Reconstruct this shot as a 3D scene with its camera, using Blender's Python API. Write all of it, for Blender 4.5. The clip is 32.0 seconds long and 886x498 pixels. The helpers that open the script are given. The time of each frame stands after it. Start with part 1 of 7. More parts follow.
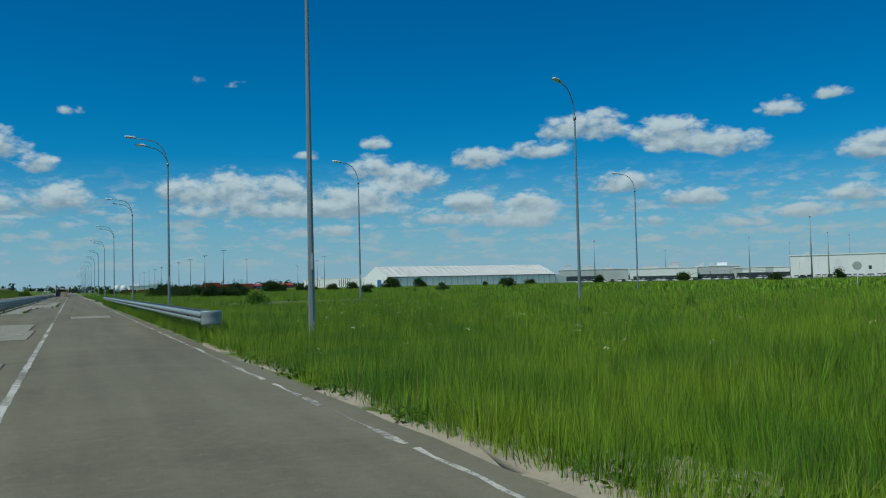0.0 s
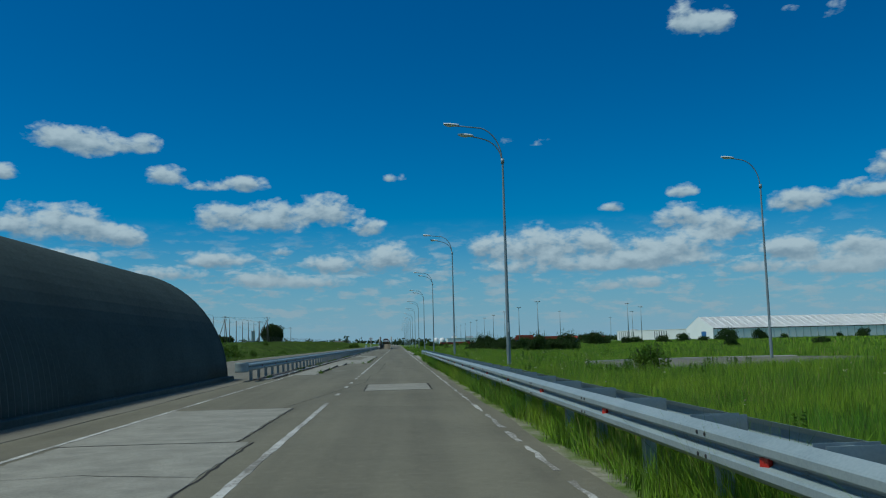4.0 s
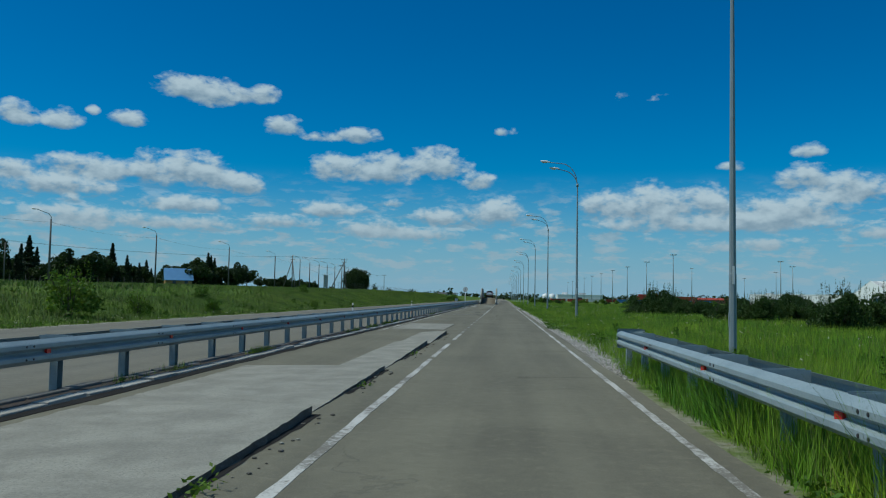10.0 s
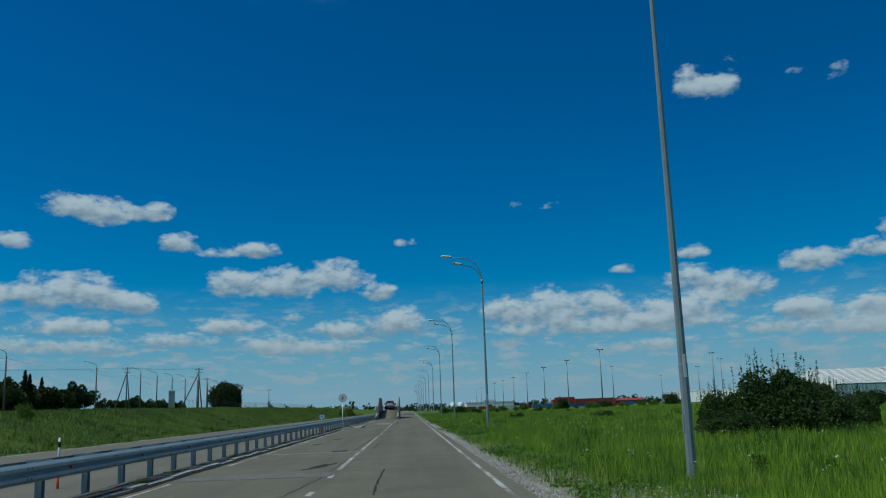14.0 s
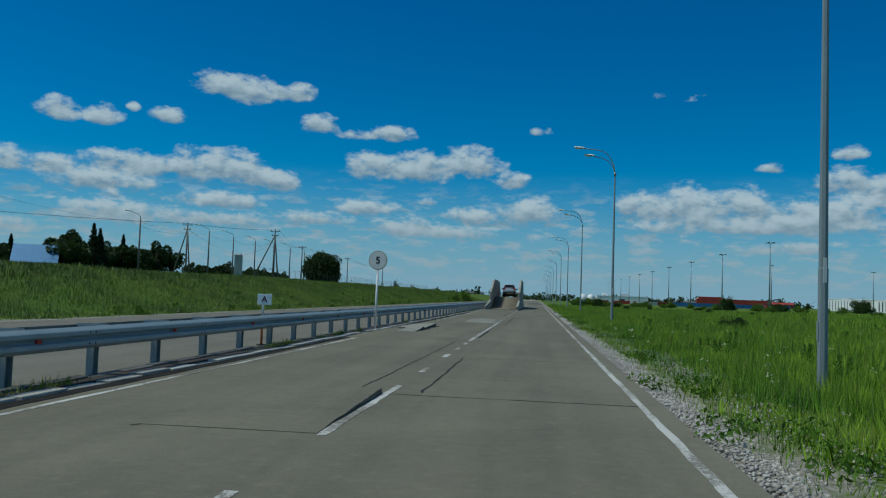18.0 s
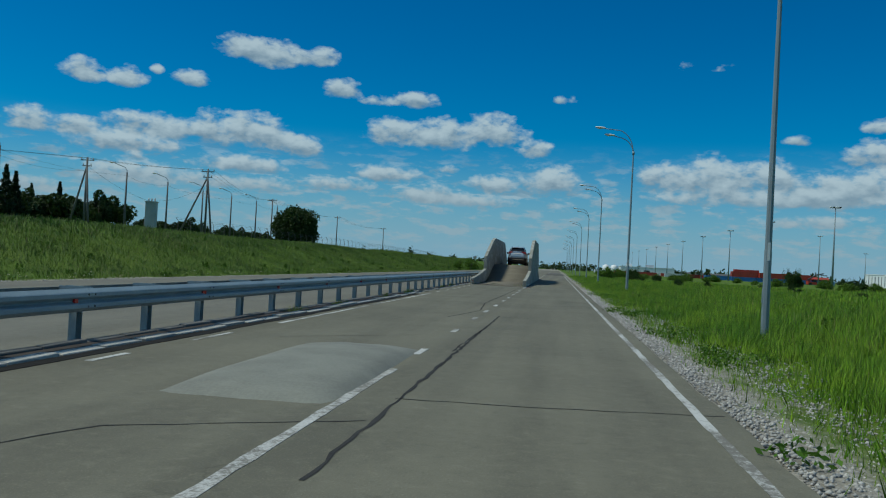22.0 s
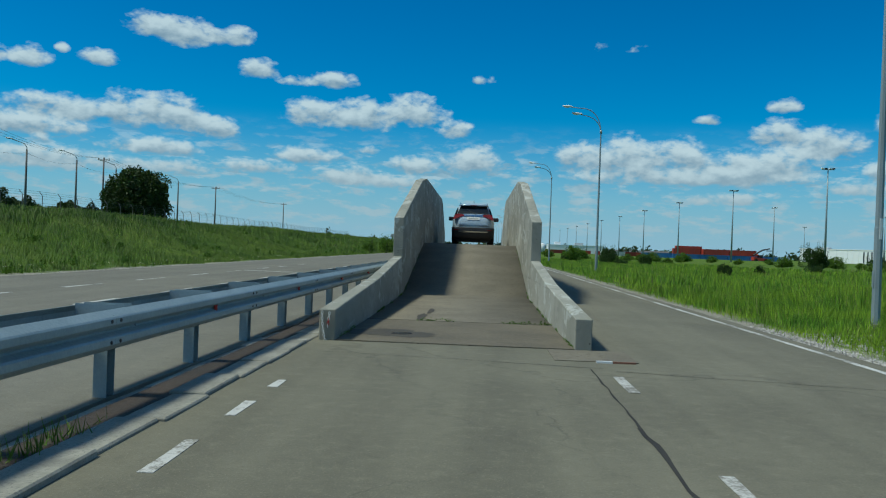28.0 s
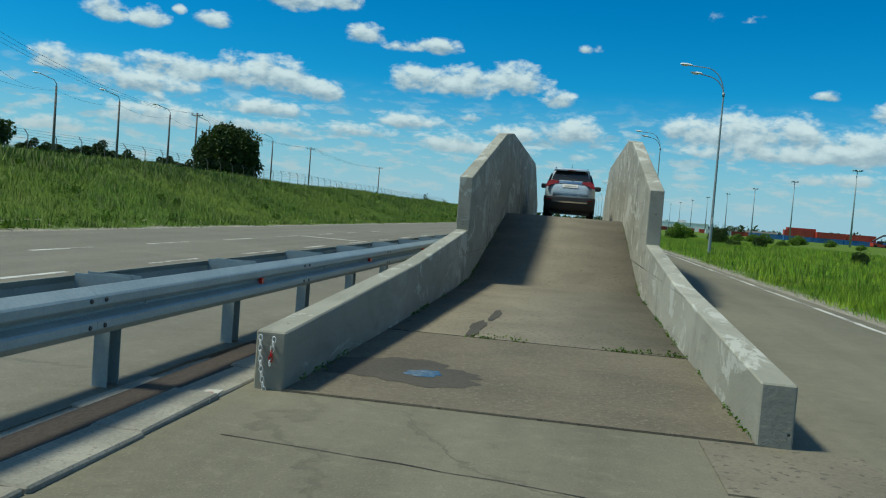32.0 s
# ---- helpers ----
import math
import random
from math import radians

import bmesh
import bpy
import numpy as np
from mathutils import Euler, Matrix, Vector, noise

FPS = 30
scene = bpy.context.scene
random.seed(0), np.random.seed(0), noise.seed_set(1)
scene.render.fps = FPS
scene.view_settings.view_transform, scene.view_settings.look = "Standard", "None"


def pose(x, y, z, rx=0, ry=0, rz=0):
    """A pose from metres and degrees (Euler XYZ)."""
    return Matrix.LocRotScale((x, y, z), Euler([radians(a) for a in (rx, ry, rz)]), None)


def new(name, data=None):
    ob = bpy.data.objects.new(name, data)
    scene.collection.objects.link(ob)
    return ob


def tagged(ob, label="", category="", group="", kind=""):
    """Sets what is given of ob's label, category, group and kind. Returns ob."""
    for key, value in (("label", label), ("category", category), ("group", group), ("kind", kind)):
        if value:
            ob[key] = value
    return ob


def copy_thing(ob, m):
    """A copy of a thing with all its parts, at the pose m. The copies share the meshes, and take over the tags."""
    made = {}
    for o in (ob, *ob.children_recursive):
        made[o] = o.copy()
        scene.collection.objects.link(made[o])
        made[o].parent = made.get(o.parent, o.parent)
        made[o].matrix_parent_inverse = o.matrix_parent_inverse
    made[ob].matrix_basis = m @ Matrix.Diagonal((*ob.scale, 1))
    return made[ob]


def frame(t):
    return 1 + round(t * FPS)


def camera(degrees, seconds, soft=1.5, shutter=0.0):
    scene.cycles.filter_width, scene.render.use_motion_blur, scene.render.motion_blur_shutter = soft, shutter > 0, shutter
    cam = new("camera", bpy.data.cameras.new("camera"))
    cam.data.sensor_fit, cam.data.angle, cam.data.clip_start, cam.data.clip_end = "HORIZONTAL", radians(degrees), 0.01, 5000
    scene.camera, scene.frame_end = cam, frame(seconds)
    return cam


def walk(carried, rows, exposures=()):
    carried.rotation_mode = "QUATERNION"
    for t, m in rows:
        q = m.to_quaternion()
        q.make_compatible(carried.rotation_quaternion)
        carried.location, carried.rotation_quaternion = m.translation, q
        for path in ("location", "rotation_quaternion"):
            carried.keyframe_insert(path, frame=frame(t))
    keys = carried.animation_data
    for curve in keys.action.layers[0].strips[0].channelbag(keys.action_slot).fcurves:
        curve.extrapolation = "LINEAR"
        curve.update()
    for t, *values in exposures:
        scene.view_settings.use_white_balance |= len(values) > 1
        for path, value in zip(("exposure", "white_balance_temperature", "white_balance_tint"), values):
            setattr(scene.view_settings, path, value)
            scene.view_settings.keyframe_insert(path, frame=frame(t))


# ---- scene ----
cam = camera(55.52, 32.0, 1.15)
PATH = [
    (0.0, 0.820, -56.520, 1.373, 92.328, 1.343, -23.815),
    (0.5, 1.135, -54.338, 1.377, 92.259, 1.222, -21.139),
    (1.0, 1.416, -52.254, 1.390, 92.671, 2.481, -15.726),
    (1.5, 1.559, -49.887, 1.384, 93.642, 1.913, -11.739),
    (2.0, 1.609, -47.479, 1.387, 95.138, 0.998, -9.973),
    (2.5, 1.604, -45.126, 1.384, 95.779, 0.376, -8.188),
    (3.0, 1.594, -42.408, 1.376, 96.344, -0.534, -5.518),
    (3.5, 1.783, -39.249, 1.375, 96.404, 1.053, -3.477),
    (5.5, 1.610, -21.100, 1.388, 96.204, 1.648, -2.795),
    (6.0, 1.573, -16.748, 1.395, 97.125, 2.656, -3.196),
    (6.5, 1.552, -12.239, 1.381, 97.367, 4.892, -4.471),
    (7.0, 1.544, -7.575, 1.375, 97.487, 2.969, -5.440),
    (7.5, 1.547, -2.648, 1.374, 93.006, 1.140, -2.343),
    (8.0, 1.593, 2.586, 1.373, 92.656, 1.806, 3.885),
    (8.5, 1.645, 8.063, 1.377, 93.681, 0.970, 6.781),
    (9.0, 1.670, 13.750, 1.387, 93.583, -0.724, 6.543),
    (9.5, 1.665, 19.431, 1.377, 92.972, -0.129, 3.593),
    (10.0, 1.651, 25.263, 1.372, 93.284, -1.021, 4.086),
    (10.5, 1.656, 31.310, 1.371, 94.522, -2.349, 1.787),
    (11.0, 1.706, 37.522, 1.374, 94.808, 0.066, -0.354),
    (11.5, 1.769, 43.761, 1.389, 94.734, 2.733, -2.482),
    (12.0, 1.837, 49.955, 1.414, 94.972, 6.488, -2.978),
    (12.5, 1.857, 56.134, 1.405, 96.608, 6.910, -3.440),
    (13.0, 1.860, 61.981, 1.414, 97.619, 7.002, -4.256),
    (13.5, 1.823, 67.723, 1.392, 98.124, 1.628, -3.518),
    (14.0, 1.818, 73.383, 1.380, 100.741, 1.948, -2.281),
    (14.5, 1.855, 79.004, 1.374, 100.865, -2.162, 0.890),
    (15.0, 1.919, 84.546, 1.375, 96.241, -0.285, 2.104),
    (15.5, 1.904, 90.052, 1.364, 94.474, -4.410, 4.960),
    (17.5, 2.057, 111.020, 1.358, 93.092, -2.971, 6.409),
    (18.0, 2.045, 115.983, 1.352, 93.165, -1.971, 6.311),
    (18.5, 2.019, 120.661, 1.341, 93.502, -1.500, 8.723),
    (19.0, 2.022, 125.354, 1.328, 93.323, -1.839, 9.462),
    (19.5, 2.003, 130.032, 1.338, 93.085, -2.658, 10.635),
    (20.0, 2.017, 134.719, 1.342, 92.602, -3.478, 10.346),
    (20.5, 2.054, 139.315, 1.353, 92.005, -3.026, 8.777),
    (21.0, 2.081, 143.760, 1.364, 91.345, -2.984, 7.157),
    (21.5, 2.036, 148.232, 1.358, 91.089, -2.434, 7.659),
    (22.0, 2.005, 152.699, 1.353, 90.904, -3.058, 7.663),
    (22.5, 1.998, 157.099, 1.347, 90.450, -3.611, 8.572),
    (23.0, 1.979, 161.336, 1.340, 90.306, -3.739, 8.996),
    (23.5, 1.946, 165.318, 1.336, 91.156, -2.266, 11.001),
    (24.0, 1.861, 169.220, 1.328, 92.820, -1.914, 10.791),
    (24.5, 1.639, 173.067, 1.335, 94.022, -2.463, 10.432),
    (26.5, -0.552, 188.239, 1.342, 92.237, -1.038, 10.009),
    (27.0, -1.068, 191.573, 1.347, 91.158, -1.288, 7.379),
    (27.5, -1.433, 194.561, 1.340, 90.583, -1.526, 4.866),
    (28.0, -1.473, 197.077, 1.322, 89.837, -2.072, 2.360),
    (28.5, -1.361, 199.124, 1.306, 87.797, -2.394, 1.859),
    (29.0, -1.358, 200.724, 1.318, 86.612, -1.917, 8.764),
    (29.5, -1.387, 201.730, 1.346, 85.718, -4.667, 10.237),
    (30.0, -1.403, 202.362, 1.375, 86.893, -5.003, 10.860),
    (30.5, -1.396, 202.668, 1.371, 86.552, -4.954, 11.350),
    (31.0, -1.405, 202.725, 1.369, 86.182, -5.004, 11.356),
    (31.5, -1.412, 202.701, 1.374, 87.131, -4.785, 8.737),
    (32.0, -1.407, 202.707, 1.374, 87.340, -4.482, 8.999),
]

# exposure follows the clip's own automatic brightness
EXPOSURES = [(0.0, -0.46, 6450, 1), (1.2, -0.54, 6250, 0), (2.2, -0.64, 6100, 0), (7.0, -0.64, 6100, 0), (9.5, -0.5, 6150, 1), (12.5, -0.72, 6100, 0), (15.5, -0.72, 6150, 0), (18.0, -0.66, 6150, 0),
             (24.0, -0.58, 6200, 0), (27.0, -0.45, 6200, -1), (29.0, -0.10, 6480, -2), (32.0, -0.04, 6750, -2)]
walk(cam, [(r[0], pose(*r[1:])) for r in PATH], EXPOSURES)

# ---------------------------------------------------------------- world and sun
SUN_AZ, SUN_EL = -102.0, 59.0          # degrees clockwise from +y, degrees up
world = bpy.data.worlds.new("sky")
scene.world = world
world.use_nodes = True


class Net:
    """Small helper to write node trees as expressions."""

    def __init__(self, tree):
        self.t = tree
        tree.nodes.clear()

    def n(self, kind):
        return self.t.nodes.new(kind)

    def put(self, socket, v):
        if isinstance(v, bpy.types.NodeSocket):
            self.t.links.new(v, socket)
        elif v is not None:
            socket.default_value = v

    def math(self, op, a, b=None, c=None, clamp=False):
        node = self.n("ShaderNodeMath")
        node.operation, node.use_clamp = op, clamp
        for s, v in zip(node.inputs, (a, b, c)):
            self.put(s, v)
        return node.outputs[0]

    def vec(self, op, a, b=None, c=None):
        node = self.n("ShaderNodeVectorMath")
        node.operation = op
        for s, v in zip(node.inputs, (a, b, c)):
            self.put(s, v)
        return node.outputs["Value" if op in ("LENGTH", "DOT_PRODUCT") else "Vector"]

    def noise(self, vector, scale, detail=4.0, rough=0.55, dist=0.0):
        node = self.n("ShaderNodeTexNoise")
        self.put(node.inputs["Vector"], vector)
        node.inputs["Scale"].default_value = scale
        node.inputs["Detail"].default_value = detail
        node.inputs["Roughness"].default_value = rough
        node.inputs["Distortion"].default_value = dist
        return node.outputs["Fac"]

    def ramp(self, fac, lo, hi, a=0.0, b=1.0, smooth=True):
        node = self.n("ShaderNodeMapRange")
        node.interpolation_type = "SMOOTHSTEP" if smooth else "LINEAR"
        for s, v in zip(node.inputs, (fac, lo, hi, a, b)):
            self.put(s, v)
        return node.outputs[0]

    def mix(self, fac, a, b, blend="MIX"):
        node = self.n("ShaderNodeMix")
        node.data_type, node.blend_type = "RGBA", blend
        self.put(node.inputs[0], fac)
        for s, v in zip((node.inputs[6], node.inputs[7]), (a, b)):
            self.put(s, (*v, 1.0) if isinstance(v, tuple) and len(v) == 3 else v)
        return node.outputs[2]

    def sep(self, v):
        node = self.n("ShaderNodeSeparateXYZ")
        self.put(node.inputs[0], v)
        return node.outputs

    def comb(self, x, y, z):
        node = self.n("ShaderNodeCombineXYZ")
        for s, v in zip(node.inputs, (x, y, z)):
            self.put(s, v)
        return node.outputs[0]


# cumulus clouds: azimuth and elevation of the centre, half width and half height, all in degrees
CLOUDS = [
    (-21.7, 13.2, 1.72, 0.83), (-19.8, 12.9, 2.08, 0.94), (-16.7, 13, 1.26, 0.7), (-31.4, 10.6, 1.3, 0.85), (-28.9, 10.5, 1.17, 0.72), (-27.1, 11.3, 0.43, 0.38), (-25, 10.9, 1.14, 0.58), (-15.1, 11.1, 1.26, 0.69),
    (-12.5, 10.6, 1.3, 0.45), (-10.1, 10.7, 1.44, 0.6), (0.3, 11.2, 0.94, 0.42), (-11.3, 8.4, 2.08, 1.03), (-8.1, 8.4, 1.99, 1.19), (-4.9, 8.8, 2.26, 1.17), (-1.7, 7.8, 1.19, 0.61), (-34.3, 7.3, 1.3, 0.94),
    (-31.7, 7.2, 1.16, 0.69), (-28.7, 6.5, 2.93, 0.83), (-27.1, 7.6, 2.93, 0.87), (-23, 7.8, 1.84, 1.21), (-20.2, 7.8, 2.02, 1.21), (-17.9, 7.1, 1.66, 0.76), (-21.7, 5.7, 2.93, 0.61), (-27.9, 4.5, 3.61, 0.83),
    (-21.3, 4.5, 3.29, 0.56), (-15.2, 4.8, 2.38, 0.49), (-11.7, 5.7, 1.99, 0.63), (-7.6, 6.3, 0.78, 0.34), (-4.6, 5.3, 1.53, 0.74), (-0.7, 5.7, 1.95, 1.07), (-9.1, 4.5, 1.99, 0.69), (-6.3, 4.2, 3.52, 0.51),
    (-34.1, 3.3, 2.35, 0.54), (-28.1, 5.7, 0.63, 0.34), (6.7, 6.1, 1.53, 1.16), (9.8, 6.2, 2.08, 1.46), (13.2, 6.2, 1.66, 1.26), (18.3, 5.8, 3.7, 1.01), (13.8, 5, 7.4, 0.61), (19.2, 7.7, 1.72, 0.94),
    (22, 7, 2.26, 1.03), (26.5, 8.3, 1.9, 0.85), (30.6, 8.7, 2.46, 0.6), (26.3, 5.1, 1.57, 0.76), (30.1, 5, 1.75, 0.58), (29.4, 4, 3.11, 0.51), (19.4, 9.5, 0.94, 0.51), (15.1, 8.7, 0.76, 0.36),
    (10.7, 13.5, 0.51, 0.36), (20.1, 20.3, 1.14, 1.05), (21.9, 19.9, 1.35, 1.01), (23.5, 21.5, 0.94, 0.33), (26.8, 20.1, 0.67, 0.31), (29.4, 19.5, 0.83, 0.76), (-0.4, 11.2, 0.49, 0.27), (32, 10, 1.3, 0.87),
    (34.5, 10.1, 2.08, 1.05), (39, 9.4, 2.44, 1.08), (40, 8.6, 2.17, 0.63), (42.9, 8.5, 2.17, 0.98), (25.8, 5.4, 1.53, 0.79), (29, 4.3, 2.85, 0.6), (29.7, 5.4, 1.66, 0.56), (23.9, 4.4, 1.84, 0.56),
    (14.5, 8.7, 0.63, 0.29), (36.2, 6.3, 2.2, 0.81), (40.5, 5.2, 1.88, 0.61), (37.8, 2.6, 1.19, 0.31), (35.3, 3.9, 0.94, 0.33), (38.4, 3.8, 1.03, 0.31), (15.9, 3.6, 3.07, 0.45), (8, 13.5, 0.81, 0.47),
    (10, 13.3, 0.63, 0.42), (16.8, 5, 2.44, 0.65), (46, 10.5, 1.28, 0.65), (51.3, 7.6, 1.81, 1.01), (50.4, 4.9, 2.04, 0.61), (47.4, 4, 1.86, 0.61), (41.2, 5.2, 1.3, 0.58), (43.5, 3.5, 1.73, 0.47),
    (49, 11.1, 1.08, 0.4)]


def build_sky():
    w = Net(world.node_tree)
    sky = w.n("ShaderNodeTexSky")
    sky.sky_type, sky.sun_disc = "NISHITA", False
    sky.sun_elevation, sky.sun_rotation = radians(SUN_EL), radians(SUN_AZ)
    sky.altitude, sky.air_density, sky.dust_density, sky.ozone_density = 200.0, 1.0, 0.7, 2.5
    d = w.n("ShaderNodeTexCoord").outputs["Generated"]
    x, y, z = w.sep(d)
    az = w.math("MULTIPLY", w.math("ARCTAN2", x, y), 57.2958)
    el = w.math("MULTIPLY", w.math("ARCSINE", z), 57.2958)
    # each puff is an ellipse with a flatter base; puffs that touch melt together
    amount, rise = 0.0, 0.0
    for a, e, rw, rh in CLOUDS:
        rw, rh = 1.12 * rw, 1.18 * rh
        u, v = w.math("MULTIPLY_ADD", az, 1 / rw, -a / rw), w.math("MULTIPLY_ADD", el, 1 / rh, -e / rh)
        low = w.math("MAXIMUM", v, w.math("MULTIPLY", v, -1.55))
        r2 = w.math("MULTIPLY_ADD", u, u, w.math("MULTIPLY", low, low))
        # small and high scraps are thin
        thick = min(1.0, 0.60 + 0.5 * rh) * (0.44 if rw < 1.2 and (e > 13.2 or abs(a - 0.3) < 0.2) else 1.0)
        weight = w.math("MULTIPLY_ADD", r2, -0.6 * thick, thick, clamp=True)
        weight = w.math("MULTIPLY", weight, weight)
        amount, rise = w.math("ADD", amount, weight), w.math("MULTIPLY_ADD", weight, v, rise)
    field = w.math("SQRT", amount)
    rise = w.math("DIVIDE", rise, w.math("MAXIMUM", amount, 0.02))
    # billows of three sizes along the edges
    stretch = w.comb(w.math("MULTIPLY", az, 0.9), w.math("MULTIPLY", el, 1.5), 0.0)
    lump = w.noise(stretch, 0.75, 3.0, 0.5, 0.2)
    fine = w.noise(w.vec("ADD", stretch, (4.1, 2.7, 0.0)), 2.1, 3.0, 0.55, 0.25)
    edge = w.math("ADD", w.math("MULTIPLY", w.math("SUBTRACT", lump, 0.5), 1.5), w.math("MULTIPLY", w.math("SUBTRACT", fine, 0.5), 0.72))
    dens = w.math("ADD", w.math("SUBTRACT", field, 0.44), w.math("MULTIPLY", edge, w.ramp(field, 0.0, 0.25)))
    mask = w.math("MULTIPLY", w.ramp(dens, -0.16, 0.50, 0.0, 0.97), w.ramp(field, 0.02, 0.12))
    # a low scatter of small clouds towards the horizon, all the way round
    low = w.noise(w.comb(w.math("MULTIPLY", az, 0.50), w.math("MULTIPLY", el, 1.55), 3.0), 1.0, 5.0, 0.6)
    lowmask = w.math("MULTIPLY", w.ramp(low, 0.47, 0.64), w.math("MULTIPLY", w.ramp(el, 0.3, 2.0), w.ramp(el, 8.5, 4.5)))
    # high scatter outside the part of the sky that is seen
    high = w.noise(w.vec("MULTIPLY", d, (2.2, 2.2, 3.4)), 1.9, 6.0, 0.6, 0.3)
    away = w.math("MULTIPLY", w.ramp(high, 0.47, 0.62), w.math("MAXIMUM", w.ramp(w.math("ABSOLUTE", az), 64.0, 80.0), w.ramp(el, 26.0, 36.0)))
    away = w.math("MULTIPLY", away, w.ramp(el, 1.0, 6.0))
    cover = w.math("MAXIMUM", mask, w.math("MAXIMUM", w.math("MULTIPLY", lowmask, 0.72), away))
    # lit tops and grey undersides
    up = w.noise(w.vec("ADD", stretch, (-0.25, 0.7, 0.0)), 0.75, 3.0, 0.5, 0.2)
    relief = w.math("ADD", w.math("MULTIPLY", w.math("SUBTRACT", lump, up), 1.3), w.math("MULTIPLY", w.math("SUBTRACT", fine, 0.5), 0.5))
    light = w.ramp(w.math("ADD", w.math("MULTIPLY", rise, 0.75), relief), -0.55, 0.55)
    ccol = w.mix(light, (0.34, 0.50, 0.66), (0.82, 0.98, 1.10))
    ccol = w.mix(w.ramp(el, 6.5, 1.5), ccol, (0.58, 0.74, 0.86))
    ccol = w.mix(1.0, ccol, (CLOUD, CLOUD, CLOUD), "MULTIPLY")
    hs = w.n("ShaderNodeHueSaturation")
    hs.inputs["Hue"].default_value = 0.497
    hs.inputs["Saturation"].default_value = SKY_SAT
    w.put(hs.inputs["Color"], sky.outputs[0])
    blue = w.mix(1.0, hs.outputs[0], w.mix(w.ramp(el, 0.0, 22.0, 0.0, 1.0), SKY_LOW, SKY_TOP), "MULTIPLY")
    blue = w.mix(w.ramp(el, 9.0, -0.5, 0.0, 0.92), blue, HAZE)
    bg = w.n("ShaderNodeBackground")
    w.put(bg.inputs["Color"], w.mix(cover, blue, ccol))
    bg.inputs["Strength"].default_value = SKY_STRENGTH
    out = w.n("ShaderNodeOutputWorld")
    w.t.links.new(bg.outputs[0], out.inputs[0])


SKY_STRENGTH, SKY_SAT, CLOUD = 0.125, 1.35, 6.2
SKY_LOW, SKY_TOP = (0.10, 0.68, 1.00), (0.012, 0.62, 0.86)
HAZE = (2.9, 4.5, 5.9)
build_sky()
sun = new("sun", bpy.data.lights.new("sun", "SUN"))
sun.data.energy, sun.data.angle, sun.data.color = 4.2, radians(8.0), (1.0, 0.955, 0.85)
sun.matrix_world = pose(0, 0, 80, 90 - SUN_EL, 0, 180 - SUN_AZ)


# ---------------------------------------------------------------- materials
def mat(name, c1, c2=None, rough=0.8, big=0.6, fine=18.0, bump=0.0, metal=0.0, speck=None, island=0.0, obj=0.0, dist=0.02, spec=0.5, streak=None):
    """Surface with stains (big) and grain (fine), sizes in cycles per metre, and relief."""
    m = bpy.data.materials.new(name)
    m.use_nodes = True
    w = Net(m.node_tree)
    c2 = c2 or tuple(0.75 * v for v in c1)
    pos = w.n("ShaderNodeNewGeometry")
    p = pos.outputs["Position"]
    if streak:
        p = w.vec("MULTIPLY", p, streak)
    a = w.noise(p, big, 5.0, 0.6, 0.3)
    b = w.noise(p, fine, 3.0, 0.6)
    fac = w.math("ADD", w.math("MULTIPLY", w.ramp(a, 0.3, 0.7), 0.65), w.math("MULTIPLY", w.ramp(b, 0.25, 0.75), 0.35))
    col = w.mix(fac, c1, c2)
    if speck:
        scol, sscale, amount = speck
        v = w.n("ShaderNodeTexVoronoi")
        w.put(v.inputs["Vector"], p)
        v.inputs["Scale"].default_value = sscale
        s = w.sep(v.outputs["Color"])[0]
        col = w.mix(w.ramp(s, 1 - amount, 1 - amount + 0.05), col, scol)
    if island:
        r = w.math("MULTIPLY_ADD", pos.outputs["Random Per Island"], 2 * island, 1 - island)
        col = w.mix(1.0, col, w.comb(r, r, r), "MULTIPLY")
    if obj:
        r = w.math("MULTIPLY_ADD", w.n("ShaderNodeObjectInfo").outputs["Random"], 2 * obj, 1 - obj)
        col = w.mix(1.0, col, w.comb(r, r, r), "MULTIPLY")
    s = w.n("ShaderNodeBsdfPrincipled")
    w.put(s.inputs["Base Color"], col)
    w.put(s.inputs["Roughness"], w.ramp(b, 0.2, 0.8, max(0.03, rough - 0.08), min(1.0, rough + 0.08)))
    s.inputs["Metallic"].default_value = metal
    s.inputs["Specular IOR Level"].default_value = spec
    if bump:
        bn = w.n("ShaderNodeBump")
        bn.inputs["Strength"].default_value = bump
        bn.inputs["Distance"].default_value = dist
        w.put(bn.inputs["Height"], w.math("ADD", b, w.math("MULTIPLY", a, 0.5)))
        w.t.links.new(bn.outputs[0], s.inputs["Normal"])
    w.t.links.new(s.outputs[0], w.n("ShaderNodeOutputMaterial").inputs[0])
    return m


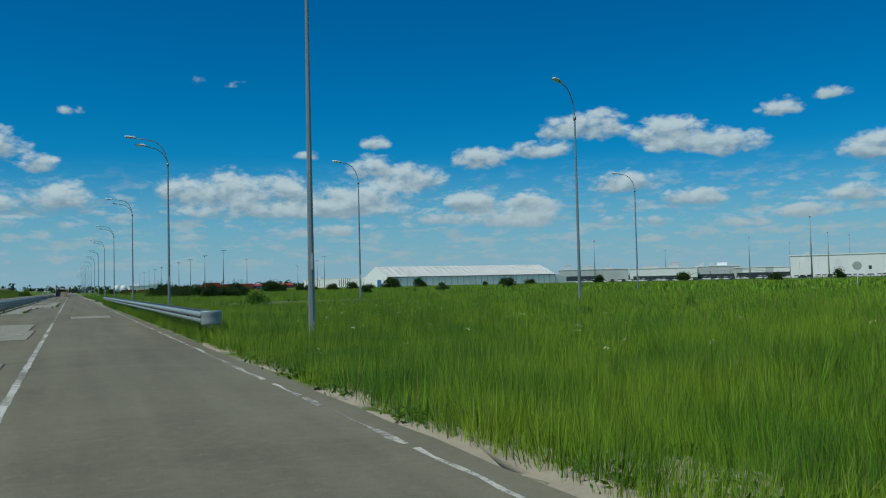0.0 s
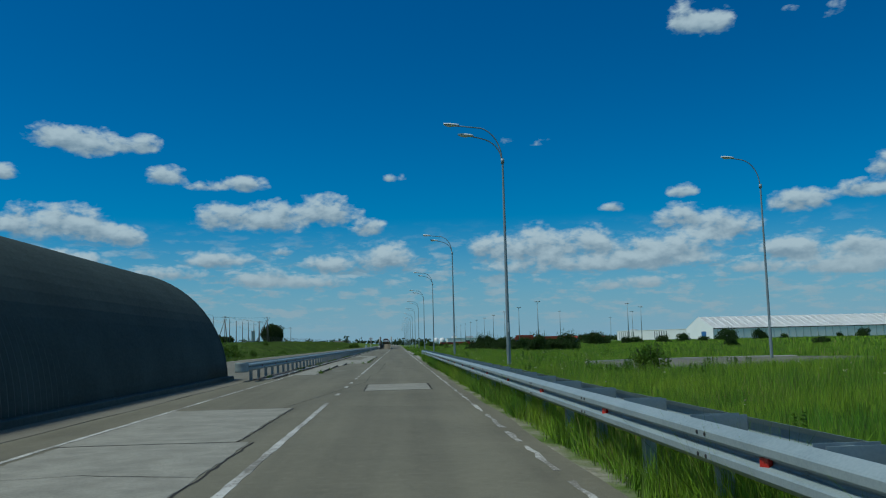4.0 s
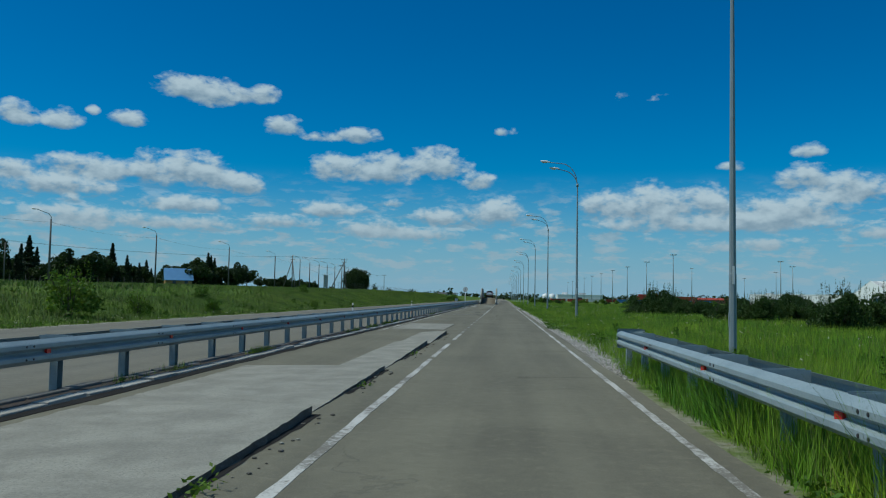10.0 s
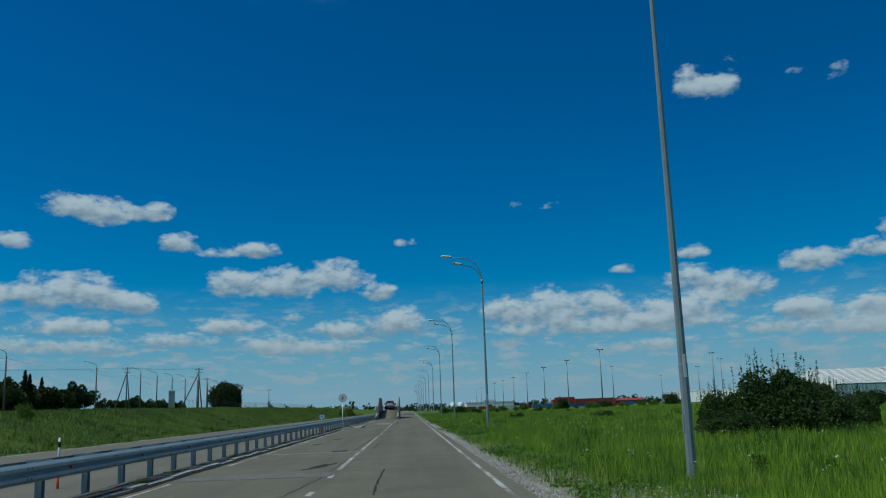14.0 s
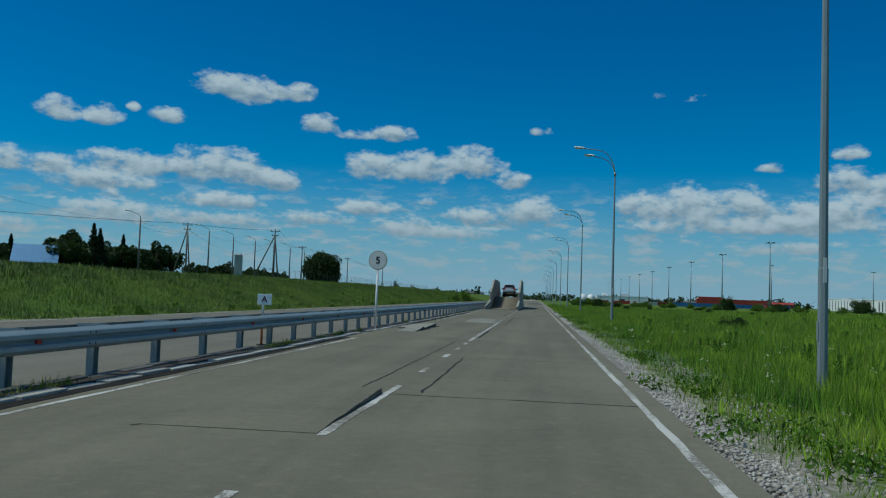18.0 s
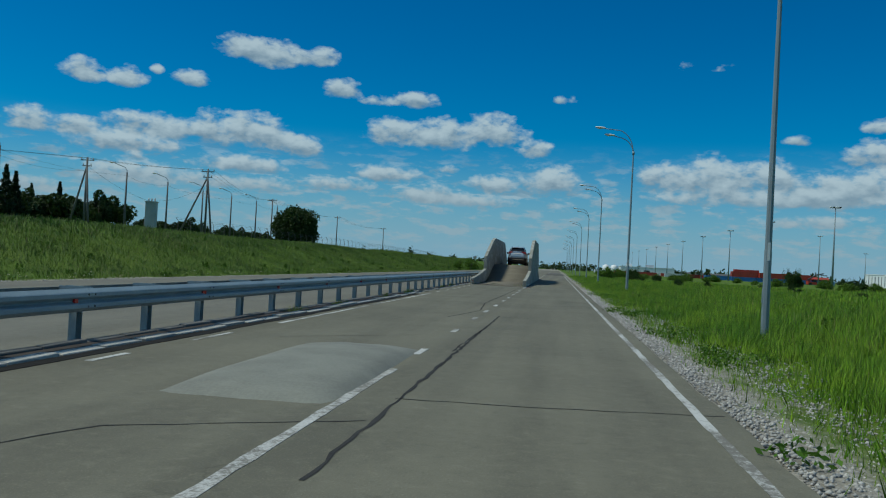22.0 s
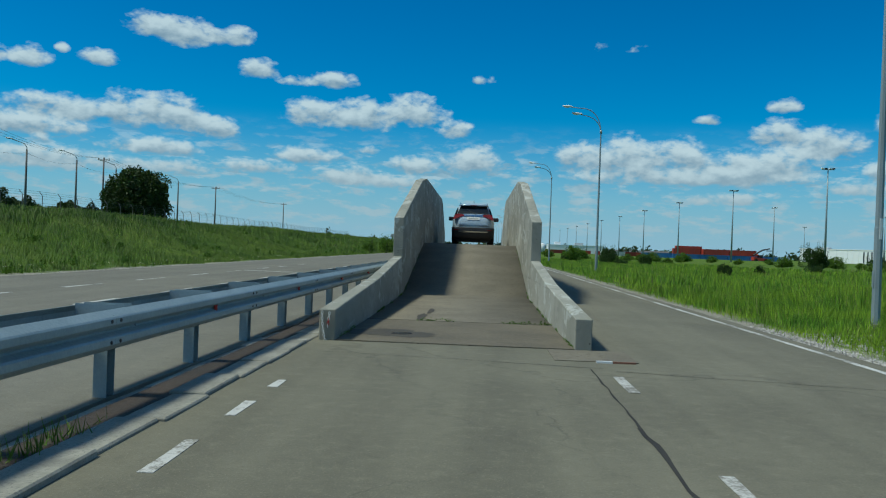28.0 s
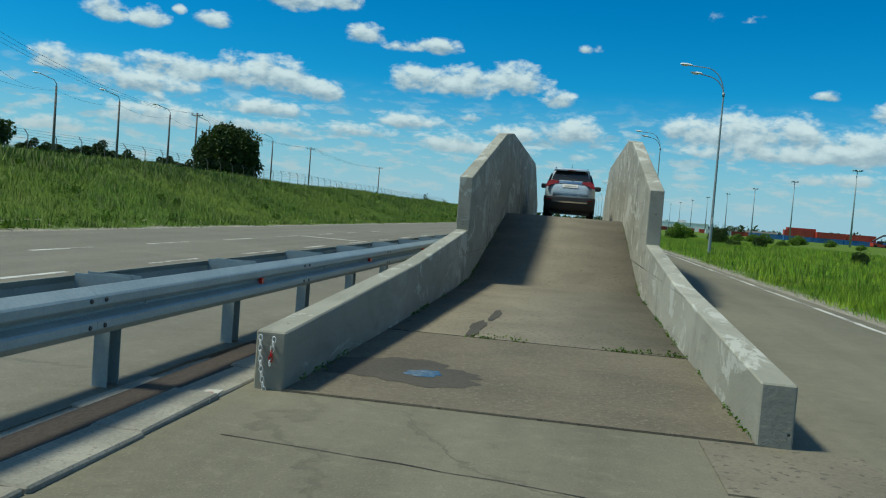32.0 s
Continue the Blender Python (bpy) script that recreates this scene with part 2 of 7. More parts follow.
def leafy(name, c1, c2, patch=0.15, vary=0.35, through_light=0.35, up=0.0, dry=None):
    """Leaves and blades: colour by plant and by patch, some light passes through."""
    m = bpy.data.materials.new(name)
    m.use_nodes = True
    w = Net(m.node_tree)
    g = w.n("ShaderNodeNewGeometry")
    a = w.noise(g.outputs["Position"], patch, 4.0, 0.6, 0.5)
    col = w.mix(w.ramp(a, 0.32, 0.68), c1, c2)
    r = w.math("MULTIPLY_ADD", g.outputs["Random Per Island"], 2 * vary, 1 - vary)
    col = w.mix(1.0, col, w.comb(r, r, w.math("MULTIPLY", r, 0.9)), "MULTIPLY")
    if dry:
        # some blades have gone to seed or withered, more of them in some patches
        worn = w.math("ADD", w.math("FRACT", w.math("MULTIPLY", g.outputs["Random Per Island"], 37.0)), w.math("MULTIPLY", w.noise(g.outputs["Position"], 0.35, 3.0), 0.5))
        col = w.mix(w.ramp(worn, 1.18, 1.28), col, dry)
    d, t, mx = w.n("ShaderNodeBsdfPrincipled"), w.n("ShaderNodeBsdfTranslucent"), w.n("ShaderNodeMixShader")
    d.inputs["Roughness"].default_value = 0.62
    d.inputs["Specular IOR Level"].default_value = 0.25
    w.put(d.inputs["Base Color"], col)
    w.put(t.inputs["Color"], w.mix(1.0, col, (1.25, 1.2, 0.7), "MULTIPLY"))
    mx.inputs[0].default_value = through_light
    if up:
        lifted = w.vec("NORMALIZE", w.vec("ADD", w.vec("MULTIPLY", g.outputs["Normal"], (1 - up, 1 - up, 1 - up)), (0.0, 0.0, up)))
        w.t.links.new(lifted, d.inputs["Normal"])
        w.t.links.new(lifted, t.inputs["Normal"])
    w.t.links.new(d.outputs[0], mx.inputs[1])
    w.t.links.new(t.outputs[0], mx.inputs[2])
    w.t.links.new(mx.outputs[0], w.n("ShaderNodeOutputMaterial").inputs[0])
    return m


def road_mat(name, base, dark, tar=0.0):
    """Old asphalt: aggregate, patches, wheel tracks along the road and fine cracks."""
    m = bpy.data.materials.new(name)
    m.use_nodes = True
    w = Net(m.node_tree)
    p = w.n("ShaderNodeNewGeometry").outputs["Position"]
    a = w.noise(p, 0.35, 5.0, 0.6, 0.6)
    track = w.noise(w.vec("MULTIPLY", p, (1.2, 0.05, 1.0)), 1.0, 4.0, 0.55)
    grit = w.noise(p, 60.0, 3.0, 0.7)
    mid = w.noise(p, 6.0, 6.0, 0.78, 0.3)
    fac = w.math("ADD", w.math("MULTIPLY", w.ramp(a, 0.3, 0.7), 0.5), w.math("MULTIPLY", w.ramp(track, 0.35, 0.65), 0.5))
    col = w.mix(fac, base, dark)
    col = w.mix(w.math("MULTIPLY", w.ramp(mid, 0.5, 0.70), 0.32), col, tuple(1.45 * v for v in base))
    col = w.mix(w.math("MULTIPLY", w.ramp(mid, 0.48, 0.30), 0.32), col, tuple(0.65 * v for v in dark))
    col = w.mix(w.math("MULTIPLY", w.ramp(grit, 0.55, 0.75), 0.5), col, tuple(min(1, 1.9 * v) for v in base))
    col = w.mix(w.math("MULTIPLY", w.ramp(grit, 0.45, 0.25), 0.5), col, tuple(0.55 * v for v in dark))
    v = w.n("ShaderNodeTexVoronoi")
    v.feature = "DISTANCE_TO_EDGE"
    w.put(v.inputs["Vector"], w.vec("ADD", p, w.vec("MULTIPLY", w.comb(w.noise(p, 1.4), w.noise(w.vec("ADD", p, (7, 3, 0)), 1.4), 0.0), (1.6, 1.6, 0))))
    v.inputs["Scale"].default_value = 0.17
    crack = w.math("MULTIPLY", w.ramp(v.outputs["Distance"], 0.006, 0.001), w.ramp(w.noise(p, 0.12), 0.45, 0.6))
    col = w.mix(w.math("MULTIPLY", crack, 0.22), col, (0.025, 0.024, 0.022))
    s = w.n("ShaderNodeBsdfPrincipled")
    w.put(s.inputs["Base Color"], col)
    s.inputs["Roughness"].default_value = 0.86
    s.inputs["Specular IOR Level"].default_value = 0.3
    bn = w.n("ShaderNodeBump")
    bn.inputs["Strength"].default_value, bn.inputs["Distance"].default_value = 0.35, 0.01
    w.put(bn.inputs["Height"], w.math("SUBTRACT", grit, crack))
    w.t.links.new(bn.outputs[0], s.inputs["Normal"])
    w.t.links.new(s.outputs[0], w.n("ShaderNodeOutputMaterial").inputs[0])
    return m


def ground_mat():
    """Meadow soil: grass green, dry patches, and stony ground beside the road."""
    m = bpy.data.materials.new("meadow ground")
    m.use_nodes = True
    w = Net(m.node_tree)
    p = w.n("ShaderNodeNewGeometry").outputs["Position"]
    x = w.sep(p)[0]
    a, b, c = w.noise(p, 0.05, 5.0, 0.6, 0.4), w.noise(p, 0.7, 5.0, 0.65), w.noise(p, 9.0, 4.0, 0.7)
    col = w.mix(w.ramp(a, 0.35, 0.65), (0.085, 0.155, 0.014), (0.130, 0.185, 0.024))
    col = w.mix(w.math("MULTIPLY", w.ramp(b, 0.45, 0.7), 0.6), col, (0.040, 0.085, 0.012))
    col = w.mix(w.math("MULTIPLY", w.ramp(c, 0.4, 0.7), 0.55), col, (0.035, 0.065, 0.010))
    # stones and bare sand along the verges
    dirt = w.mix(w.ramp(c, 0.3, 0.7), (0.20, 0.178, 0.140), (0.37, 0.345, 0.295))
    y = w.sep(p)[1]
    edge = w.math("ADD", w.math("MULTIPLY", w.ramp(y, 46.0, 38.0), w.ramp(x, -2.0, 0.0, 0.0, 0.85)), w.math("ADD", w.math("ABSOLUTE", w.math("ADD", x, 5.75)), w.math("MULTIPLY", w.math("SUBTRACT", b, 0.5), 3.0)))
    edge = w.math("SUBTRACT", edge, w.math("MULTIPLY", w.math("MULTIPLY", w.ramp(y, 48.0, 58.0), w.ramp(y, 118.0, 100.0)), w.ramp(x, 0.0, 3.0, 0.0, 0.9)))
    col = w.mix(w.ramp(edge, 10.9, 9.9), col, dirt)
    s = w.n("ShaderNodeBsdfPrincipled")
    w.put(s.inputs["Base Color"], col)
    s.inputs["Roughness"].default_value = 0.9
    s.inputs["Specular IOR Level"].default_value = 0.15
    bn = w.n("ShaderNodeBump")
    bn.inputs["Strength"].default_value, bn.inputs["Distance"].default_value = 0.8, 0.15
    w.put(bn.inputs["Height"], w.math("ADD", b, w.math("MULTIPLY", c, 0.6)))
    w.t.links.new(bn.outputs[0], s.inputs["Normal"])
    w.t.links.new(s.outputs[0], w.n("ShaderNodeOutputMaterial").inputs[0])
    return m


def worn_paint(name="worn road paint", lo=0.97, hi=1.22):
    """White road paint, rubbed through to the asphalt in places."""
    m = bpy.data.materials.new(name)
    m.use_nodes = True
    w = Net(m.node_tree)
    p = w.n("ShaderNodeNewGeometry").outputs["Position"]
    a, b, c = w.noise(p, 0.5, 3.0), w.noise(p, 9.0, 4.0, 0.7), w.noise(p, 45.0, 2.0, 0.7)
    left = w.ramp(w.math("ADD", w.math("MULTIPLY", a, 0.9), w.math("ADD", w.math("MULTIPLY", b, 0.8), w.math("MULTIPLY", c, 0.5))), lo, hi)
    col = w.mix(left, (0.16, 0.148, 0.12), w.mix(b, (0.60, 0.595, 0.56), (0.42, 0.41, 0.38)))
    s = w.n("ShaderNodeBsdfPrincipled")
    w.put(s.inputs["Base Color"], col)
    s.inputs["Roughness"].default_value = 0.75
    w.t.links.new(s.outputs[0], w.n("ShaderNodeOutputMaterial").inputs[0])
    return m


def concrete_wall():
    """Bare cast concrete: blotches, pale bloom in ragged patches, a few runs of dirt from the top, blow-holes."""
    m = bpy.data.materials.new("cast concrete")
    m.use_nodes = True
    w = Net(m.node_tree)
    p = w.n("ShaderNodeNewGeometry").outputs["Position"]
    long = w.vec("MULTIPLY", p, (1.0, 0.38, 0.9))
    a = w.noise(long, 0.8, 6.0, 0.62, 0.6)
    b = w.noise(p, 30.0, 4.0, 0.65)
    patch = w.noise(long, 1.7, 6.0, 0.7, 1.4)
    bloom = w.noise(w.vec("ADD", long, (3.0, 8.0, 1.0)), 1.9, 7.0, 0.68, 0.9)
    run = w.noise(w.vec("MULTIPLY", p, (1.0, 0.5, 0.10)), 3.2, 3.0, 0.6, 0.25)
    y, z = w.sep(p)[1], w.sep(p)[2]
    lift = w.math("FRACT", w.math("MULTIPLY", w.math("ADD", z, w.math("MULTIPLY", w.noise(p, 3.0), 0.02)), 1.65))
    seam = w.math("MULTIPLY", w.ramp(lift, 0.022, 0.006), w.ramp(w.noise(p, 0.7), 0.45, 0.6))
    col = w.mix(w.ramp(a, 0.3, 0.7), (0.345, 0.335, 0.285), (0.235, 0.232, 0.192))
    col = w.mix(w.math("MULTIPLY", w.ramp(patch, 0.50, 0.62), 0.45), col, (0.185, 0.185, 0.155))
    col = w.mix(w.math("MULTIPLY", w.ramp(run, 0.60, 0.74), 0.40), col, (0.165, 0.160, 0.130))
    col = w.mix(w.math("MULTIPLY", w.ramp(bloom, 0.54, 0.60), 0.70), col, (0.47, 0.475, 0.43))
    col = w.mix(w.math("MULTIPLY", w.ramp(b, 0.58, 0.76), 0.35), col, (0.17, 0.165, 0.145))
    col = w.mix(w.math("MULTIPLY", seam, 0.5), col, (0.12, 0.12, 0.10))
    v = w.n("ShaderNodeTexVoronoi")
    w.put(v.inputs["Vector"], p)
    v.inputs["Scale"].default_value = 13.0
    hole = w.math("MULTIPLY", w.ramp(v.outputs["Distance"], 0.17, 0.10), w.ramp(w.sep(v.outputs["Color"])[0], 0.86, 0.89))
    col = w.mix(hole, col, (0.05, 0.05, 0.045))
    s = w.n("ShaderNodeBsdfPrincipled")
    w.put(s.inputs["Base Color"], col)
    s.inputs["Roughness"].default_value = 0.86
    s.inputs["Specular IOR Level"].default_value = 0.3
    bn = w.n("ShaderNodeBump")
    bn.inputs["Strength"].default_value, bn.inputs["Distance"].default_value = 0.4, 0.012
    w.put(bn.inputs["Height"], w.math("SUBTRACT", w.math("ADD", b, w.math("MULTIPLY", patch, 0.8)), w.math("ADD", hole, seam)))
    w.t.links.new(bn.outputs[0], s.inputs["Normal"])
    w.t.links.new(s.outputs[0], w.n("ShaderNodeOutputMaterial").inputs[0])
    return m


M_GROUND = ground_mat()
M_ROAD = road_mat("asphalt", (0.172, 0.161, 0.116), (0.112, 0.104, 0.076))
M_ROAD_L = road_mat("asphalt lighter", (0.176, 0.165, 0.130), (0.124, 0.116, 0.092))
M_TAR = mat("tar", (0.030, 0.029, 0.028), (0.050, 0.048, 0.045), 0.92, 1.0, 30.0, 0.4, spec=0.15)
M_TARPATCH = mat("dark asphalt patch", (0.078, 0.074, 0.062), (0.105, 0.098, 0.080), 0.85, 0.8, 60.0, 0.3, speck=((0.14, 0.13, 0.12), 70.0, 0.15))
M_SLAB = mat("pale concrete slab", (0.31, 0.30, 0.252), (0.175, 0.168, 0.14), 0.88, 1.6, 35.0, 0.35, dist=0.01, speck=((0.18, 0.17, 0.15), 90.0, 0.12))
M_HUMP = mat("weathered hump concrete", (0.235, 0.235, 0.195), (0.165, 0.162, 0.135), 0.9, 1.2, 30.0, 0.35, dist=0.01)
M_PAINT = worn_paint()
M_PAINT_OLD = worn_paint("nearly worn off road paint", 1.0, 1.27)
M_KERB = mat("kerb concrete", (0.47, 0.455, 0.41), (0.27, 0.26, 0.23), 0.85, 1.2, 30.0, 0.4, obj=0.16)
M_KERB_D = mat("weathered kerb concrete", (0.17, 0.16, 0.145), (0.11, 0.105, 0.095), 0.9, 1.0, 30.0, 0.4, obj=0.2)
M_CONC = concrete_wall()
M_RAMP = mat("dusty concrete deck", (0.205, 0.180, 0.130), (0.118, 0.102, 0.074), 0.9, 0.7, 34.0, 0.45, dist=0.012, speck=((0.090, 0.078, 0.058), 34.0, 0.08))
M_APRON = mat("gritty dark apron", (0.150, 0.126, 0.086), (0.088, 0.075, 0.053), 0.92, 0.9, 26.0, 0.6, dist=0.012, speck=((0.165, 0.145, 0.105), 55.0, 0.10))
M_STEEL = mat("galvanised steel", (0.300, 0.365, 0.385), (0.215, 0.275, 0.295), 0.5, 1.5, 40.0, 0.06, metal=0.12)
M_POLE = mat("galvanised pole", (0.27, 0.32, 0.34), (0.20, 0.245, 0.26), 0.5, 1.0, 30.0, 0.05, metal=0.2)
M_POLE_W = mat("white post paint", (0.74, 0.75, 0.74), (0.60, 0.61, 0.60), 0.45, 1.2, 30.0, 0.05)
M_RED = mat("red reflector", (0.55, 0.02, 0.015), (0.38, 0.02, 0.015), 0.25, 3.0, 60.0)
M_ORANGE = mat("orange post", (0.72, 0.15, 0.03), (0.52, 0.11, 0.03), 0.5, 3.0, 40.0)
M_BLACKSIGN = mat("black lettering", (0.012, 0.012, 0.014), None, 0.5)
M_SIGN = mat("white sign face", (0.70, 0.73, 0.70), (0.60, 0.63, 0.60), 0.4, 2.0, 30.0)
M_SIGNRIM = mat("faded sign rim", (0.58, 0.47, 0.34), (0.42, 0.36, 0.28), 0.5, 4.0, 40.0)
M_SIGNBLUE = mat("pale blue sign face", (0.55, 0.68, 0.74), (0.48, 0.60, 0.66), 0.45, 2.0, 30.0)
M_TUNNEL = mat("black corrugated steel", (0.046, 0.066, 0.062), (0.028, 0.042, 0.039), 0.62, 0.5, 12.0, 0.0, spec=0.3)
M_WOOD = mat("weathered pole timber", (0.115, 0.10, 0.085), (0.075, 0.066, 0.056), 0.85, 1.2, 30.0, 0.4, streak=(1, 1, 0.15))
M_CPOLE = mat("grey concrete pole", (0.15, 0.147, 0.138), (0.10, 0.097, 0.09), 0.85, 1.0, 30.0, 0.3)
M_WIRE = mat("dark cable", (0.03, 0.03, 0.032), None, 0.6)
M_INSUL = mat("white porcelain", (0.55, 0.53, 0.5), None, 0.3)
M_GREY = mat("grey cabinet paint", (0.42, 0.44, 0.42), (0.33, 0.35, 0.33), 0.5, 0.9, 20.0, 0.05)
M_LAMPBODY = mat("lamp housing", (0.76, 0.77, 0.76), (0.66, 0.67, 0.66), 0.45, 3.0, 30.0)
M_LAMPGLASS = mat("lamp cover", (0.72, 0.71, 0.66), (0.62, 0.60, 0.54), 0.12, 4.0, 30.0)
M_TENT = mat("white tarpaulin", (0.88, 0.89, 0.89), (0.82, 0.83, 0.83), 0.55, 0.12, 3.0, 0.1, dist=0.1)
M_WHITEWALL = mat("white sheet cladding", (0.82, 0.83, 0.83), (0.74, 0.75, 0.75), 0.5, 0.1, 3.0, 0.05)
M_GREYWALL = mat("grey sheet cladding", (0.50, 0.53, 0.54), (0.42, 0.45, 0.46), 0.5, 0.1, 3.0, 0.05)
M_DARKGLASS = mat("dark glazing", (0.03, 0.04, 0.05), (0.05, 0.06, 0.07), 0.12, 0.4, 4.0)
M_BLUEROOF = mat("light blue metal roof", (0.13, 0.30, 0.52), (0.10, 0.24, 0.44), 0.45, 0.4, 5.0, metal=0.2)
M_OCHRE = mat("ochre plaster", (0.42, 0.27, 0.10), (0.30, 0.20, 0.08), 0.8, 0.6, 9.0, 0.2)
M_RUST = mat("rusty earth joint", (0.052, 0.036, 0.025), (0.028, 0.022, 0.017), 0.9, 2.0, 30.0, 0.6)
M_BLUEWALL = mat("blue sheet cladding", (0.035, 0.16, 0.42), (0.03, 0.12, 0.33), 0.5, 0.4, 5.0)
M_REDBOX = mat("red container paint", (0.42, 0.045, 0.022), (0.28, 0.035, 0.02), 0.55, 0.3, 5.0, obj=0.25)
M_BLUEBOX = mat("blue container paint", (0.03, 0.17, 0.42), (0.025, 0.11, 0.28), 0.55, 0.3, 5.0, obj=0.2)
M_WHITEBOX = mat("pale container paint", (0.62, 0.63, 0.62), (0.48, 0.49, 0.48), 0.55, 0.3, 5.0)
M_BARN = mat("grey slate roof", (0.12, 0.115, 0.11), (0.08, 0.078, 0.075), 0.8, 0.4, 6.0)
M_BRICK = mat("red brickwork", (0.24, 0.11, 0.07), (0.17, 0.085, 0.06), 0.85, 0.6, 9.0, 0.3)
M_CARPAINT = mat("silver car paint", (0.42, 0.52, 0.60), (0.38, 0.48, 0.56), 0.26, 0.5, 3.0, metal=0.12)
M_CARGLASS = mat("tinted car glass", (0.012, 0.014, 0.016), (0.016, 0.018, 0.02), 0.05, 1.0, 3.0, spec=0.6)
M_CARBLACK = mat("black trim plastic", (0.018, 0.018, 0.02), (0.03, 0.03, 0.032), 0.55, 3.0, 40.0)
M_TYRE = mat("tyre rubber", (0.014, 0.014, 0.015), (0.025, 0.024, 0.023), 0.85, 3.0, 40.0)
M_RIM = mat("alloy rim", (0.42, 0.43, 0.44), None, 0.3, 3.0, 20.0, metal=0.8)
M_TAIL = mat("red tail lamp", (0.20, 0.012, 0.014), (0.13, 0.008, 0.01), 0.12, 4.0, 30.0)
M_PLATE = mat("white number plate", (0.7, 0.7, 0.68), None, 0.4)
M_CHROME = mat("chrome strip", (0.7, 0.71, 0.72), None, 0.12, metal=1.0)
M_WATER = mat("shallow puddle", (0.045, 0.042, 0.038), (0.03, 0.028, 0.026), 0.06, 1.0, 10.0, spec=0.7)
M_DAMP = mat("damp concrete", (0.070, 0.060, 0.044), (0.045, 0.039, 0.030), 0.85, 1.0, 30.0)
M_STONE = mat("crushed stone", (0.43, 0.41, 0.375), (0.26, 0.245, 0.22), 0.85, 1.0, 20.0, island=0.35)
M_GRASS = leafy("meadow grass", (0.061, 0.168, 0.006), (0.184, 0.294, 0.013), 0.42, 0.66, 0.34, 0.36, (0.28, 0.25, 0.09))
M_GRASS_L = leafy("bank grass", (0.052, 0.118, 0.007), (0.130, 0.218, 0.016), 0.30, 0.45, 0.3, 0.5, (0.20, 0.18, 0.07))
M_WEED = leafy("broad weed leaves", (0.055, 0.128, 0.012), (0.095, 0.180, 0.022), 0.5, 0.4, 0.3)
M_SAPLING = leafy("light sapling leaves", (0.075, 0.150, 0.018), (0.110, 0.190, 0.028), 0.5, 0.35, 0.35)
M_BUSH = leafy("willow bush leaves", (0.024, 0.055, 0.012), (0.042, 0.082, 0.018), 0.3, 0.4, 0.25)
M_TREE = leafy("dark tree leaves", (0.022, 0.046, 0.012), (0.036, 0.065, 0.016), 0.2, 0.4, 0.2)
M_FIR = leafy("spruce needles", (0.012, 0.028, 0.011), (0.020, 0.040, 0.014), 0.2, 0.4, 0.1)
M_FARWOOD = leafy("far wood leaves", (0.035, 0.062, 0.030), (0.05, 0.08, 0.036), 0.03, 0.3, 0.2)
M_BARK = mat("bark", (0.085, 0.07, 0.055), (0.05, 0.042, 0.034), 0.9, 2.0, 30.0, 0.5)
M_FLOWER = leafy("pale meadow flowers", (0.55, 0.52, 0.30), (0.60, 0.58, 0.50), 0.5, 0.2, 0.2)
M_SAND = mat("bare sandy soil", (0.40, 0.35, 0.27), (0.27, 0.235, 0.18), 0.9, 1.2, 25.0, 0.5)


# ---------------------------------------------------------------- mesh helpers
def mesh_of(bm, name, material):
    me = bpy.data.meshes.new(name)
    bm.normal_update()
    bm.to_mesh(me)
    bm.free()
    me.materials.append(material)
    return me


def link(name, data, parent=None, label="", category="", kind="", group=""):
    ob = new(name, data)
    if parent is not None:
        ob.parent = parent
    return tagged(ob, label, category, group, kind)


def part(name, bm, material, parent, label=""):
    return link(name, mesh_of(bm, name, material), parent, label)


def thing(name, at, label, category, group="", kind="", turn=0.0):
    ob = new(name)
    ob.empty_display_size = 0.2
    ob.matrix_world = pose(*at, 0, 0, turn)
    return tagged(ob, label, category, group, kind)


def box(bm, x0, x1, y0, y1, z0, z1, bevel=0.0):
    vs = [bm.verts.new((x, y, z)) for z in (z0, z1) for y in (y0, y1) for x in (x0, x1)]
    fs = [bm.faces.new([vs[i] for i in f]) for f in ((0, 2, 3, 1), (4, 5, 7, 6), (0, 1, 5, 4), (2, 6, 7, 3), (0, 4, 6, 2), (1, 3, 7, 5))]
    if bevel:
        es = {e for f in fs for e in f.edges}
        bmesh.ops.bevel(bm, geom=list(es), offset=bevel, segments=1, affect="EDGES")
    return bm


def B():
    return bmesh.new()


def ring(bm, c, axis, r, n):
    axis = Vector(axis).normalized()
    u = axis.orthogonal().normalized()
    v = axis.cross(u)
    return [bm.verts.new(Vector(c) + r * (math.cos(2 * math.pi * k / n) * u + math.sin(2 * math.pi * k / n) * v)) for k in range(n)]


def tube(bm, pts, radii, n=8, caps=True):
    """A round bar along points, with a radius at each."""
    pts = [Vector(p) for p in pts]
    if not isinstance(radii, (list, tuple)):
        radii = [radii] * len(pts)
    axis0 = (pts[1] - pts[0]).normalized()
    u = axis0.orthogonal().normalized()
    rings = []
    for i, p in enumerate(pts):
        ax = (pts[min(i + 1, len(pts) - 1)] - pts[max(i - 1, 0)]).normalized()
        u = (u - ax * u.dot(ax)).normalized()
        v = ax.cross(u)
        rings.append([bm.verts.new(p + radii[i] * (math.cos(2 * math.pi * k / n) * u + math.sin(2 * math.pi * k / n) * v)) for k in range(n)])
    for a, b in zip(rings, rings[1:]):
        for k in range(n):
            f = bm.faces.new((a[k], a[(k + 1) % n], b[(k + 1) % n], b[k]))
            f.smooth = n > 6
    if caps:
        bm.faces.new(list(reversed(rings[0])))
        bm.faces.new(rings[-1])
    return bm


